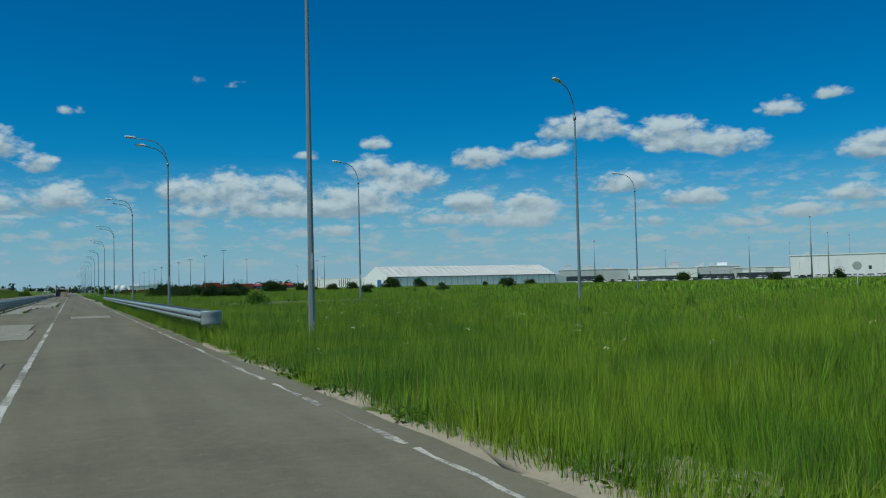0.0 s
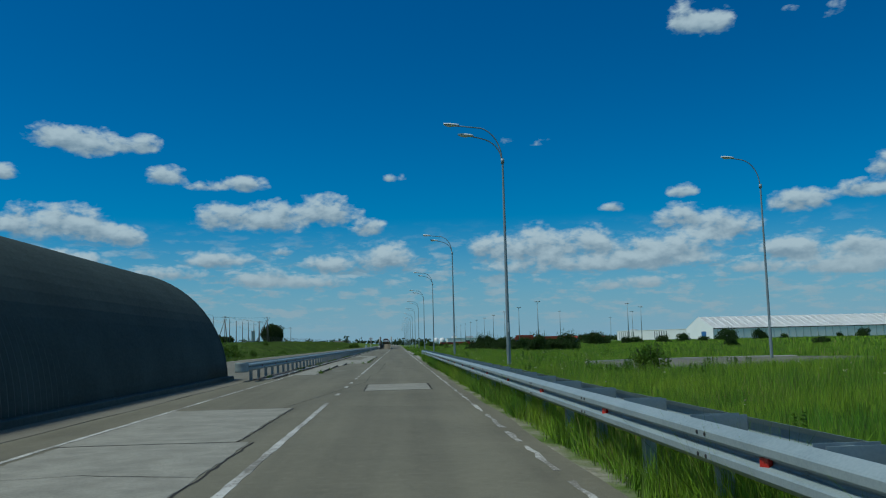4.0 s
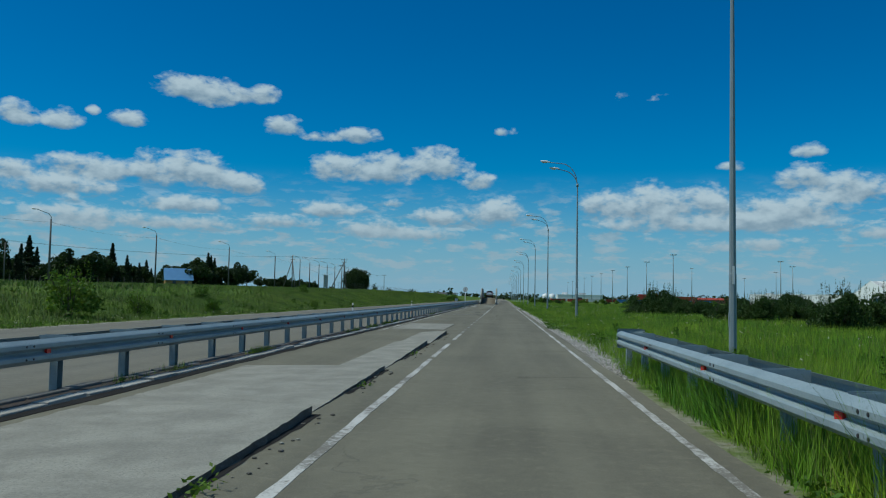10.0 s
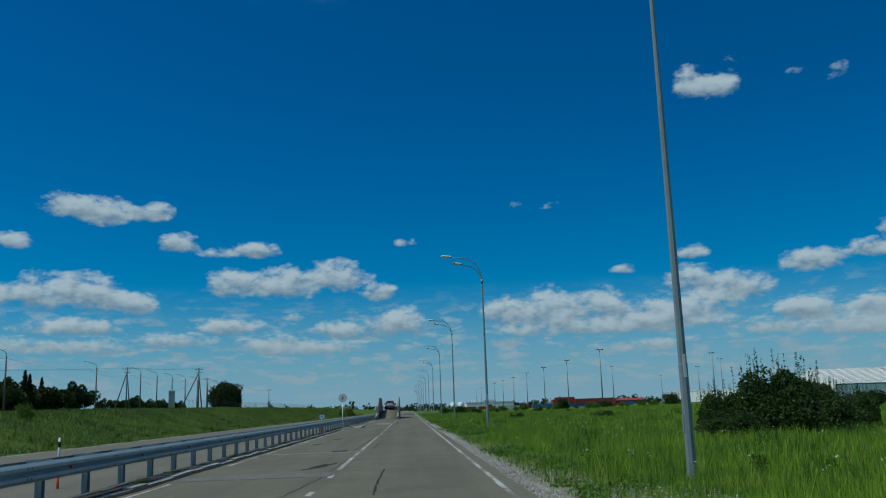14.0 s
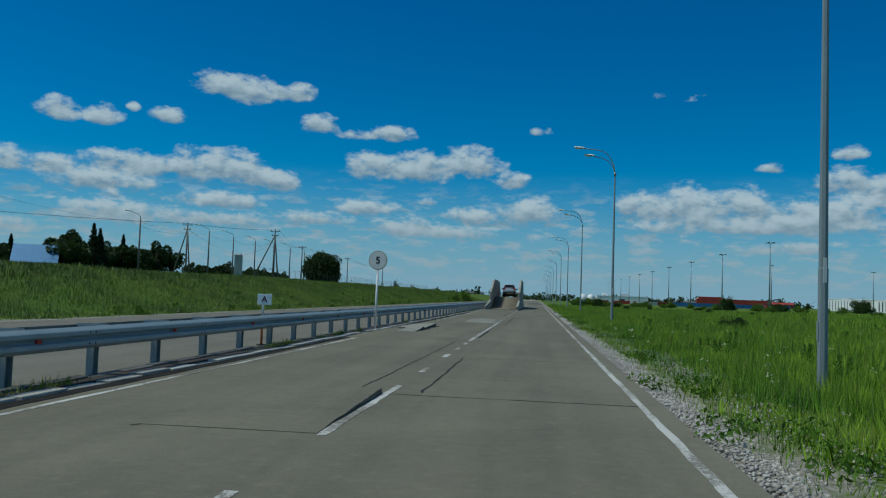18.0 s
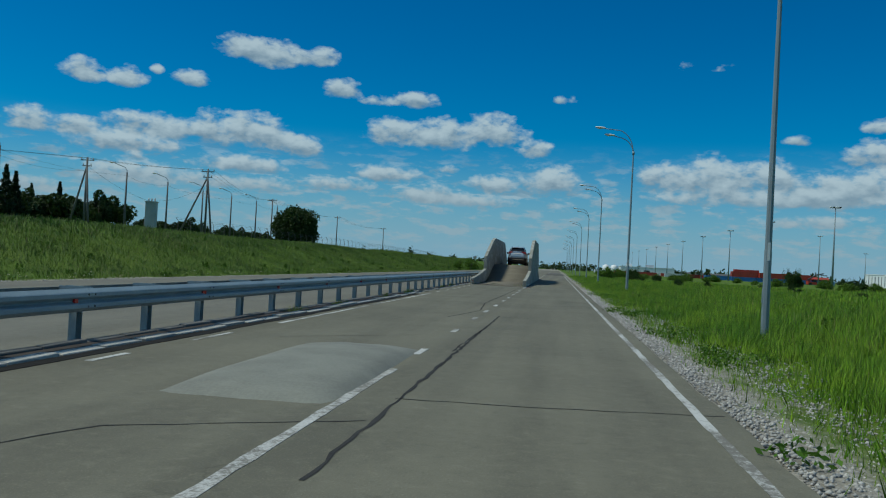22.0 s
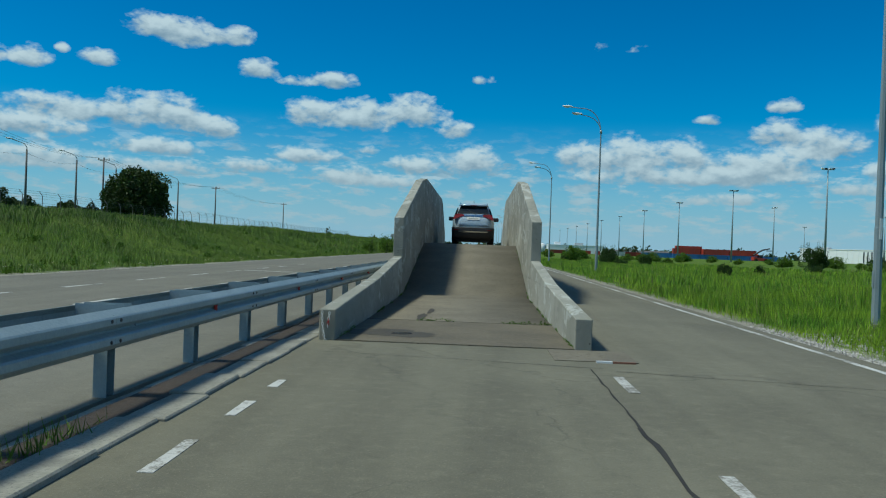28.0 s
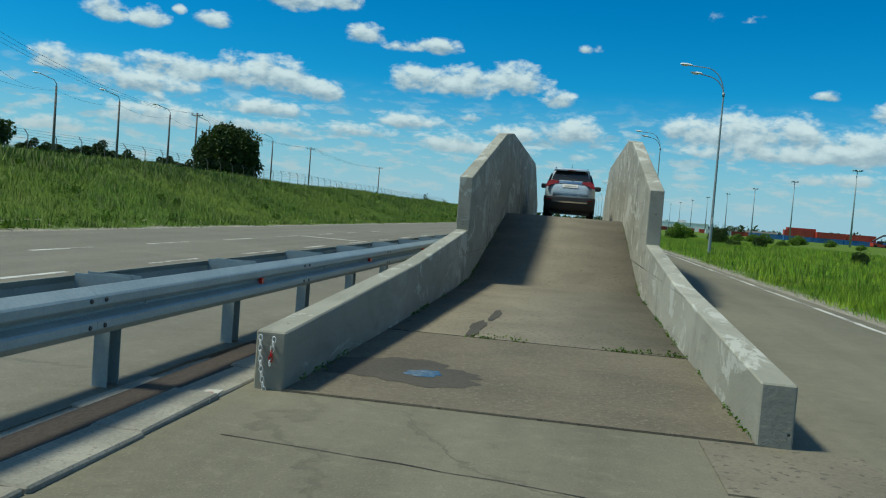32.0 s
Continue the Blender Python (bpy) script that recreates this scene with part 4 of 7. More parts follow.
# bare sand and stones at the eastern edge, and the loop road beyond
def blob(name, cx, cy, rx, ry, z, material, seed, label, n=26):
    rnd = random.Random(seed)
    bm = B()
    c = bm.verts.new((cx, cy, z + 0.03))
    rim = [bm.verts.new((cx + rx * (0.75 + 0.45 * rnd.random()) * math.cos(2 * math.pi * k / n), cy + ry * (0.75 + 0.45 * rnd.random()) * math.sin(2 * math.pi * k / n), z - 0.02)) for k in range(n)]
    for k in range(n):
        f = bm.faces.new((c, rim[k], rim[(k + 1) % n]))
        f.smooth = True
    return link(name, mesh_of(bm, name, material), None, label, "soil", "structure")


for i, (x, y, rx, ry) in enumerate([(4.1, -49.5, 0.5, 2.0), (4.3, -46.0, 0.6, 1.6), (4.25, -40.5, 0.4, 2.4), (4.6, -51.5, 0.8, 1.1), (4.15, -35.5, 0.35, 2.0)]):
    blob("bare_soil", x, y, rx, ry, -0.035, M_SAND, i, "bare sandy soil at the road's edge")

bm = B()
out = [(13.0, 14.2), (13.6, 15.6), (15.4, 16.6), (18.0, 17.4), (23.0, 18.0), (27.0, 17.0), (29.0, 14.0), (29.0, 9.0), (27.0, 5.0), (22.0, 2.0), (16.0, 0.5), (12.6, -1.5), (11.9, 2.0), (12.2, 8.0)]
prism(bm, out, "z", -0.3, 0.03)
loop_road = link("road_loop", mesh_of(bm, "road_loop", M_ROAD_L), None, "pale asphalt turning road in the meadow", "road", "structure")
for a, b in zip(out[:6], out[1:6]):
    bm = B()
    L = math.hypot(b[0] - a[0], b[1] - a[1])
    box(bm, 0, L, 0.05, 0.22, -0.2, 0.085, 0.02)
    k = part("kerb_stone", bm, M_KERB, loop_road)
    k.matrix_world = pose(a[0], a[1], 0, 0, 0, math.degrees(math.atan2(b[1] - a[1], b[0] - a[0])))

# ---------------------------------------------------------------- kerb below the western guardrail
kerb = link("kerb", mesh_of(strip(-4.26, -3.98, 1.0, 420.0, 0.012, 2.0, 0.0, 0.2), "kerb", M_RUST), None, "double row of weathered kerb stones with a dark joint", "kerb", "structure")
bm = B()
box(bm, -0.11, 0.11, 0.03, 0.97, -0.15, 0.045, 0.008)
stone_a = mesh_of(bm, "kerb_stone", M_KERB)
bm = B()
box(bm, -0.07, 0.07, 0.02, 0.98, -0.15, 0.05, 0.01)
stone_b = mesh_of(bm, "kerb_stone", M_KERB_D)
bm = B()
box(bm, -0.16, 0.16, 0.002, 0.998, -0.15, 0.035, 0.012)
stone_c = mesh_of(bm, "kerb_stone", M_SLAB)
rnd = random.Random(11)
for i in range(210):
    k = link("kerb_stone", stone_a if i < 187 else stone_c, kerb)
    k.matrix_world = pose(-3.84 + rnd.uniform(-0.03, 0.03), 1.0 + i, rnd.uniform(-0.02, 0.01) - (0.03 if rnd.random() < 0.22 else 0.0), rnd.uniform(-0.6, 0.6), rnd.uniform(-2.5, 2.5), rnd.uniform(-0.5, 0.5))
    if i < 208:
        k = link("kerb_stone", stone_b if i < 185 else stone_c, kerb)
        k.matrix_world = pose((-4.29 if i < 185 else -4.24) + rnd.uniform(-0.02, 0.02), 1.4 + i, rnd.uniform(-0.03, 0.01) - (0.0 if i < 185 else 0.03), rnd.uniform(-0.6, 0.6), rnd.uniform(-2.5, 2.5), 0)


# ---------------------------------------------------------------- guardrails
W_PROFILE = [(0.0, 0.0), (0.018, 0.012), (0.070, 0.045), (0.082, 0.058), (0.082, 0.105), (0.070, 0.118), (0.012, 0.142), (0.004, 0.156), (0.012, 0.170), (0.070, 0.194), (0.082, 0.207), (0.082, 0.254), (0.070, 0.267), (0.018, 0.300), (0.0, 0.312)]


def beam_mesh(length):
    """Two-wave steel beam, open at the back; it faces +x."""
    bm = B()
    outer = [(x, z) for x, z in W_PROFILE]
    rows = []
    for y in (0.0, length):
        rows.append([[bm.verts.new((x + t, y, z)) for x, z in outer] for t in (0.0, -0.006)])
    for t in (0, 1):
        a, b = rows[0][t], rows[1][t]
        for k in range(len(outer) - 1):
            bm.faces.new((a[k], a[k + 1], b[k + 1], b[k]))
    for a, b in ((rows[0][0], rows[0][1]), (rows[1][0], rows[1][1])):
        for k in range(len(outer) - 1):
            bm.faces.new((a[k], a[k + 1], b[k + 1], b[k]))
    for k in (0, -1):
        bm.faces.new((rows[0][0][k], rows[1][0][k], rows[1][1][k], rows[0][1][k]))
    bmesh.ops.recalc_face_normals(bm, faces=bm.faces[:])
    return mesh_of(bm, "beam", M_STEEL)


BEAM = beam_mesh(3.997)


def post_mesh():
    bm = B()
    prism(bm, [(-0.055, -0.075), (0.055, -0.075), (0.055, -0.068), (-0.047, -0.068), (-0.047, 0.068), (0.055, 0.068), (0.055, 0.075), (-0.055, 0.075)], "z", -0.25, 0.70)
    return mesh_of(bm, "post", M_STEEL)


def bracket_mesh():
    bm = B()
    prism(bm, [(-0.20, -0.08), (0.20, -0.08), (0.20, -0.073), (-0.20, -0.073)], "z", 0.50, 0.76)
    prism(bm, [(-0.20, 0.073), (0.20, 0.073), (0.20, 0.08), (-0.20, 0.08)], "z", 0.50, 0.76)
    prism(bm, [(-0.04, -0.073), (0.04, -0.073), (0.04, 0.073), (-0.04, 0.073)], "z", 0.735, 0.742)
    return mesh_of(bm, "bracket", M_STEEL)


def reflector_mesh():
    bm = B()
    prism(bm, [(-0.052, -0.062), (0.052, -0.062), (0.046, 0.062), (-0.046, 0.062)], "x", 0.0, 0.03)
    return mesh_of(bm, "reflector", M_RED)


def bolt_mesh(material):
    bm = B()
    tube(bm, [(0, 0, 0), (0.012, 0, 0)], [0.018, 0.014], 6)
    return mesh_of(bm, "bolt", material)


POST, BRACKET, REFLECTOR, BOLT, BOLT_DARK = post_mesh(), bracket_mesh(), reflector_mesh(), bolt_mesh(M_STEEL), bolt_mesh(M_CARBLACK)


def terminal_mesh(width):
    """Rounded end piece that joins the two beams of a double rail."""
    bm = B()
    r = width / 2
    n = 14
    rows = []
    for k in range(n + 1):
        a = math.pi * k / n
        row = []
        for d, z in ((0.04, 0.0), (0.058, 0.014), (0.062, 0.05), (0.054, 0.11), (0.050, 0.156), (0.054, 0.20), (0.062, 0.262), (0.058, 0.298), (0.04, 0.312)):
            rr = r + d
            row.append(bm.verts.new((rr * math.cos(a), -rr * math.sin(a) * 0.9, z)))
        rows.append(row)
    for a, b in zip(rows, rows[1:]):
        for k in range(len(a) - 1):
            f = bm.faces.new((a[k], b[k], b[k + 1], a[k + 1]))
            f.smooth = True
    return mesh_of(bm, "end_piece", M_STEEL)


def guardrail(xc, y0, y1, gap, label, faces_right, reflectors, posts, z=0.43):
    """A double guardrail: posts in the middle, spacers, a beam on each side."""
    rail = thing("guardrail", (xc, y0, 0), label, "guardrail")
    n = int((y1 - y0) / 4.0)
    for i in range(n):
        a = link("beam", BEAM, rail)
        a.matrix_parent_inverse = Matrix()
        a.matrix_local = pose(gap / 2, 4.0 * i, z)
        b = link("beam", BEAM, rail)
        b.matrix_local = pose(-gap / 2, 4.0 * i + 3.997, z, 0, 0, 180)
    for i in range(1, min(n, 57)):
        for dy, dz in ((-0.08, 0.075), (0.08, 0.075), (-0.08, 0.235), (0.08, 0.235)):
            q = link("bolt", BOLT_DARK, rail)
            q.matrix_local = pose((1 if faces_right else -1) * (gap / 2 + 0.078), 4.0 * i + dy, z + dz, 0, 0, 0 if faces_right else 180)
    side = 1 if faces_right else -1
    for i, yp in enumerate(posts):
        p = link("post", POST, rail)
        p.matrix_local = pose(0.02, yp - y0, 0)
        k = link("bracket", BRACKET, rail)
        k.matrix_local = pose(0, yp - y0, 0)
        if i < 150:
            q = link("bolt", BOLT, rail)
            q.matrix_local = pose(side * (gap / 2 + 0.004), yp - y0 + 0.12, z + 0.156, 0, 0, 0 if side > 0 else 180)
    for yy in reflectors:
        r = link("reflector", REFLECTOR, rail, "red triangular reflector")
        r.matrix_local = pose(side * (gap / 2 + 0.022), yy - y0, z + 0.12, 0, 0, (0 if side > 0 else 180) + random.uniform(-14, 14))
    for ye, turn in ((y0, 0), (y0 + 4.0 * n, 180)):
        e = link("end_piece", terminal_mesh(gap), rail, "rounded steel end piece")
        e.matrix_local = pose(0, ye - y0, z - 0.04, 0, 0, turn) @ Matrix.Diagonal((1.04, 1.0, 1.26, 1))
    return rail


# posts of the long rail stand a little over two metres apart
WEST_POSTS = [24.07 - 2.06 * k for k in range(11, 0, -1)] + list(np.interp(range(88), (0, 50, 67, 87), (24.07, 127.91, 163.48, 203.82))) + [203.82 + 2.085 * k for k in range(1, 103)]
guardrail(-4.50, -0.6, 420.0, 0.42, "long double-sided galvanised guardrail between the two roads", True, [15.37 - 4.103 * 3 + 4.103 * k for k in range(49)] + [206.0 + 4.2 * k for k in range(30)], WEST_POSTS)
guardrail(4.30, -33.0, 43.2, 0.42, "double-sided galvanised guardrail standing in roadside grass", False, [-30.0 + 4.1 * k for k in range(18)], [-32.6 + 2.0 * k for k in range(39)])


# ---------------------------------------------------------------- test ramp with parapet walls
def deck_z(y):
    def up(t):
        return float(sstep(np.array(t)))
    if y < 227.5:
        return 0.0 + 0.05 * up((y - 212) / 6.0) + 1.38 * (0.35 * up((y - 217.2) / 10.0) + 0.65 * min(1.0, max(0.0, (y - 218.8) / 7.7)))
    if y < 241.0:
        return 1.43
    return max(0.0, 1.43 - 1.43 * up((y - 241.0) / 10.0))


def build_ramp():
    ramp = thing("test_ramp", (-1.74, 208.4, 0), "steep concrete hump ramp with angular parapet walls", "ramp")
    ox, oy = -1.74, 208.4
    bm = B()
    ys = list(np.arange(208.4, 252.01, 0.4))
    rows = []
    for y in ys:
        z = deck_z(y)
        rows.append([bm.verts.new((x - ox, y - oy, zz)) for x, zz in ((-3.37, -0.1), (-3.37, z + 0.008), (-1.74, z + 0.012), (-0.12, z + 0.008), (-0.12, -0.1))])
    for a, b in zip(rows, rows[1:]):
        for k in range(4):
            f = bm.faces.new((a[k], a[k + 1], b[k + 1], b[k]))
            f.smooth = k in (1, 2)
    bm.faces.new(rows[0])
    bm.faces.new(list(reversed(rows[-1])))
    bmesh.ops.recalc_face_normals(bm, faces=bm.faces[:])
    part("deck", bm, M_RAMP, ramp, "dusty worn concrete deck with a joint")
    low = [(208.4, -0.1), (251.0, -0.1), (251.0, 0.42), (241.6, 1.05), (218.2, 1.04), (213.4, 0.66), (208.4, 0.42)]
    tall = [(218.2, 0.6), (244.8, 0.6), (244.8, 2.0), (240.6, 3.55), (239.4, 3.72), (227.0, 3.72), (224.75, 3.48), (218.2, 2.02)]
    for name, x0, x1 in (("parapet_west", -3.58, -3.36), ("parapet_east", -0.13, 0.10)):
        for nm, prof, d in (("low_wall", low, 0.0), ("high_wall", tall, 0.012)):
            bm = B()
            prism(bm, [(y - oy, z) for y, z in prof], "x", x0 - ox - d, x1 - ox + d)
            bmesh.ops.bevel(bm, geom=bm.edges[:], offset=0.012, segments=1, affect="EDGES")
            part(nm, bm, M_CONC, ramp, "bare cast concrete parapet with formwork marks")
        # formwork joints on the inner and outer faces
        for yy in (221.6, 226.4, 231.2, 236.0, 240.2):
            for xf in (x0 - 0.0125, x1 + 0.0125):
                bm = B()
                box(bm, xf - ox - 0.002, xf - ox + 0.002, yy - oy, yy - oy + 0.025, deck_z(yy) + 0.03, {221.6: 2.7, 226.4: 3.6, 240.2: 3.5}.get(yy, 3.65))
                part("form_joint", bm, M_KERB_D, ramp)
    bm = B()
    box(bm, -1.61, 1.60, 0.004, 211.78 - oy, -0.02, 0.0150)
    part("apron", bm, M_APRON, ramp, "gritty asphalt apron before the deck joint")
    bm = B()
    box(bm, -1.62, 1.62, 211.78 - oy, 211.81 - oy, 0.0, 0.0175)
    part("joint", bm, M_TAR, ramp)
    # damp stains lie as thin skins on the deck
    def skin(name, cx, cy, rx, ry, lift, material, seed, label=""):
        rs = random.Random(seed)
        amps = [(k, rs.uniform(0.3, 1.0) * 0.30 / k ** 0.6, rs.uniform(0, 6.28)) for k in (2, 3, 5, 7, 11, 17)]
        bm = B()
        rings = []
        for f in (0.02, 0.35, 0.7, 1.0):
            ring = []
            for a in np.linspace(0, 2 * math.pi, 97)[:-1]:
                g = f * (1.0 + sum(m * math.sin(k * a + p) for k, m, p in amps))
                px, py = max(-1.61, cx + rx * g * math.cos(a)), cy + ry * g * math.sin(a)
                ring.append(bm.verts.new((px, py - oy, max(0.015, deck_z(py) + 0.012) + lift)))
            rings.append(ring)
        bm.faces.new(rings[0])
        for u, v in zip(rings, rings[1:]):
            for k in range(96):
                bm.faces.new((u[k], v[k], v[(k + 1) % 96], u[(k + 1) % 96]))
        bmesh.ops.recalc_face_normals(bm, faces=bm.faces[:])
        part(name, bm, material, ramp, label)
    skin("damp_stain", -1.02, 209.55, 0.72, 0.50, 0.0025, M_DAMP, 3)
    skin("puddle", -0.80, 209.5, 0.15, 0.15, 0.0050, M_WATER, 8, "small shiny puddle on the deck")
    skin("damp_stain", -0.72, 212.6, 0.09, 0.62, 0.0030, M_DAMP, 5)
    skin("damp_stain", -0.62, 213.9, 0.07, 0.50, 0.0040, M_DAMP, 6)
    # chain on the front of the western wall
    for k in range(11):
        bm = B()
        pts = [(0.014 * math.cos(a), 0.0, 0.024 * math.sin(a)) for a in np.linspace(0, 2 * math.pi, 9)]
        tube(bm, pts, 0.0045, 5, False)
        c = part("chain_link", bm, M_LAMPBODY, ramp)
        c.matrix_local = pose(-1.80 + 0.05 * (k / 10) ** 2, -0.02, 0.37 - 0.037 * k, 0, 0, 90 * (k % 2))
    for k in range(6):
        bm = B()
        tube(bm, [(0.014 * math.cos(a), 0.0, 0.024 * math.sin(a)) for a in np.linspace(0, 2 * math.pi, 9)], 0.0045, 5, False)
        c = part("chain_link", bm, M_RED if k in (3, 4) else M_LAMPBODY, ramp)
        c.matrix_local = pose(-1.70 - 0.004 * k, -0.02, 0.365 - 0.034 * k, 0, 0, 90 * (k % 2))
    bm = B()
    box(bm, 1.24, 2.25, -1.15, -0.06, -0.05, 0.010)
    part("plinth", bm, M_RAMP, ramp, "pale concrete pad before the wall")
    bm = B()
    box(bm, 1.93, 2.20, -1.22, -1.19, 0.0, 0.022)
    part("painted_bar", bm, M_BRICK, ramp, "short dull red bar on the ground")
    bm = B()
    box(bm, 1.73, 1.92, -1.23, -1.18, 0.0, 0.024)
    part("painted_bar", bm, M_POLE_W, ramp, "white end of the bar")
    bm = B()
    prism(bm, [(-2.08, -0.58), (-1.92, -0.55), (-1.95, -0.26), (-2.05, -0.30)], "z", 0.0, 0.028)
    part("broken_plate", bm, M_KERB, ramp, "broken red and white plate in the gutter")
    bm = B()
    prism(bm, [(-2.03, -0.55), (-1.97, -0.53), (-1.98, -0.36), (-2.02, -0.38)], "z", 0.024, 0.031)
    part("red_stripe", bm, M_RED, ramp)
    # weeds and moss along the foot of the walls and in the joint
    r = np.random.default_rng(17)
    c = []
    for _ in range(1500):
        y = r.uniform(208.5, 226.0)
        s = r.choice([-1.0, 1.0])
        if math.sin(3.1 * y + s) + math.sin(1.3 * y) < 0.1:
            continue
        c.append((s * 1.615 - s * abs(r.normal()) * 0.025, y - oy, deck_z(y) + r.uniform(0.005, 0.05)))
    for _ in range(260):
        x = r.choice([-0.55, -0.2, 0.9, 1.15, 1.5]) + r.normal() * 0.08
        c.append((x, 211.79 - oy + r.normal() * 0.015, 0.015 + abs(r.normal()) * 0.025))
    link("moss", soup("moss", leaves(np.array(c), 0.018, 3), 4, M_WEED), ramp, "small green weeds along the wall's foot", "", "stuff")
    return ramp



# ---------------------------------------------------------------- black arch over the western road
def build_arch():
    cx, r, y0, y1 = -10.35, 4.65, -58.0, 2.4
    ob = thing("arch_tunnel", (cx, y0, 0), "long black corrugated steel arch over the western road", "tunnel")
    n, pitch = 40, 0.30
    m = int((y1 - y0) / (pitch / 2))
    V, F = [], []
    for j in range(m + 1):
        rr = r + (0.055 if j % 2 else -0.0)
        for i in range(n + 1):
            a = math.pi * i / n
            V.append((rr * math.cos(a), j * pitch / 2, rr * 1.02 * math.sin(a) - 0.02))
    for j in range(m):
        for i in range(n):
            a = j * (n + 1) + i
            F.append((a, a + 1, a + n + 2, a + n + 1))
    link("shell", raw("shell", V, F, M_TUNNEL), ob)
    link("lining", raw("lining", [(x * 0.975, y, z * 0.975) for x, y, z in V[:: 1]], [tuple(reversed(f)) for f in F], M_TUNNEL, True), ob)
    for yy in (0.0, m * pitch / 2):
        bm = B()
        tube(bm, [(r * 1.0 * math.cos(a), yy, r * 1.02 * math.sin(a) - 0.02) for a in np.linspace(0.0, math.pi, 33)], 0.08, 8)
        part("end_collar", bm, M_TUNNEL, ob)
    for s in (-1, 1):
        bm = B()
        box(bm, s * (r + 0.12) - 0.2, s * (r + 0.12) + 0.2, 0, y1 - y0, -0.2, 0.16, 0.02)
        part("footing", bm, M_TUNNEL, ob, "dark footing beam")


build_arch()


# ---------------------------------------------------------------- street lamps
def lamp_head(ob, at, turn=0.0):
    """A cobra-head luminaire whose length runs towards -x."""
    bm = B()
    n = 10
    rows = []
    for k in range(n + 1):
        t = k / n
        x = 0.05 - 0.62 * t
        w = 0.055 + 0.075 * math.sin(math.pi * min(1, 0.12 + 0.8 * t)) ** 0.8
        h = 0.045 + 0.055 * math.sin(math.pi * min(1, 0.15 + 0.75 * t))
        rows.append([bm.verts.new((x, w * math.cos(a), max(-0.01, h * math.sin(a)))) for a in np.linspace(0, math.pi, 8)] )
    for a, b in zip(rows, rows[1:]):
        for k in range(7):
            f = bm.faces.new((a[k], a[k + 1], b[k + 1], b[k]))
            f.smooth = True
        bm.faces.new((a[0], b[0], b[-1], a[-1]))
    bm.faces.new(rows[0])
    bm.faces.new(list(reversed(rows[-1])))
    bmesh.ops.recalc_face_normals(bm, faces=bm.faces[:])
    head = part("lamp_head", bm, M_LAMPBODY, ob, "pale oval lamp housing")
    head.matrix_local = pose(*at, 0, 6, turn) @ Matrix.Diagonal((1.22, 1.22, 1.1, 1))
    bm = B()
    bmesh.ops.create_uvsphere(bm, u_segments=14, v_segments=8, radius=1.0, matrix=Matrix.Translation((-0.33, 0, -0.012)) @ Matrix.Diagonal((0.20, 0.10, 0.065, 1)))
    for f in bm.faces:
        f.smooth = True
    part("lamp_cover", bm, M_LAMPGLASS, head, "bulging clear lamp cover")


def street_lamp(at, height=12.0, arms=2, group="lamps along the road", turn=0.0):
    ob = thing("street_lamp", at, "tall galvanised street lamp with two curved arms" if arms == 2 else "tall galvanised street lamp with a single curved arm", "street lamp", group, "", turn)
    top = height - 1.75
    bm = B()
    tube(bm, [(0, 0, -0.3), (0, 0, 2.2), (0, 0, 2.22), (0, 0, top * 0.6), (0, 0, top)], [0.098, 0.093, 0.086, 0.068, 0.046], 8)
    for f in bm.faces:
        f.smooth = False
    part("pole", bm, M_POLE, ob)
    bm = B()
    tube(bm, [(0, 0, top - 0.12), (0, 0, top + 0.12)], 0.085, 12)
    part("collar", bm, M_POLE, ob)
    bm = B()
    box(bm, -0.098, -0.08, -0.04, 0.04, 0.9, 1.25, 0.004)
    part("hatch", bm, M_POLE, ob)
    bm = B()
    box(bm, -0.03, 0.03, -0.096, -0.086, 1.95, 2.40)
    part("tag", bm, M_POLE_W, ob, "white painted tag on the pole")
    bm = B()
    tube(bm, [(0, 0, -0.3), (0, 0, 0.10), (0, 0, 0.12)], [0.125, 0.125, 0.10], 12)
    part("shoe", bm, M_CPOLE, ob)
    spec = ((2.5, height, 0.0), (1.8, height - 0.5, 0.07)) if arms == 2 else ((2.0, height, 0.0),)
    for reach, hz, dy in spec:
        pts = []
        rise = hz - top
        for t in np.linspace(0, 1, 12):
            a = t * math.pi / 2
            if t < 0.75:
                u = t / 0.75
                pts.append((-0.02 - 1.25 * (1 - math.cos(u * 1.42)), dy, top + (rise - 0.1) * math.sin(u * 1.42) / math.sin(1.42)))
            else:
                u = (t - 0.75) / 0.25
                x0 = -0.02 - 1.25 * (1 - math.cos(1.42))
                pts.append((x0 + (-(reach - 0.3) - x0) * u, dy, hz - 0.1 + 0.1 * u))
        bm = B()
        tube(bm, pts, 0.032, 8)
        part("arm", bm, M_POLE, ob)
        lamp_head(ob, (-(reach - 0.35), dy, hz))
    return ob


first = street_lamp((6.72, -34.4, -0.13), 11.98)
for i, y in enumerate((4.75, 46.6, 89.8, 131.9, 174.5, 215.7, 258.9, 299.8, 341, 383, 425, 467, 509, 551, 593)):
    copy_thing(first, pose((7.05, 7.32)[i] if i < 2 else 7.2, y, -0.13, 0, 0, (1.5, -2, 0.5, 2, -1)[i % 5]))
side = street_lamp((26.7, -16.7, -0.1), 12.3, 1, "lamps along the loop road", 30.0)
for x, y, a in ((24.15, 14.4, 0.0), (54.0, 14.5, -20.0)):
    copy_thing(side, pose(x, y, -0.1, 0, 0, a))


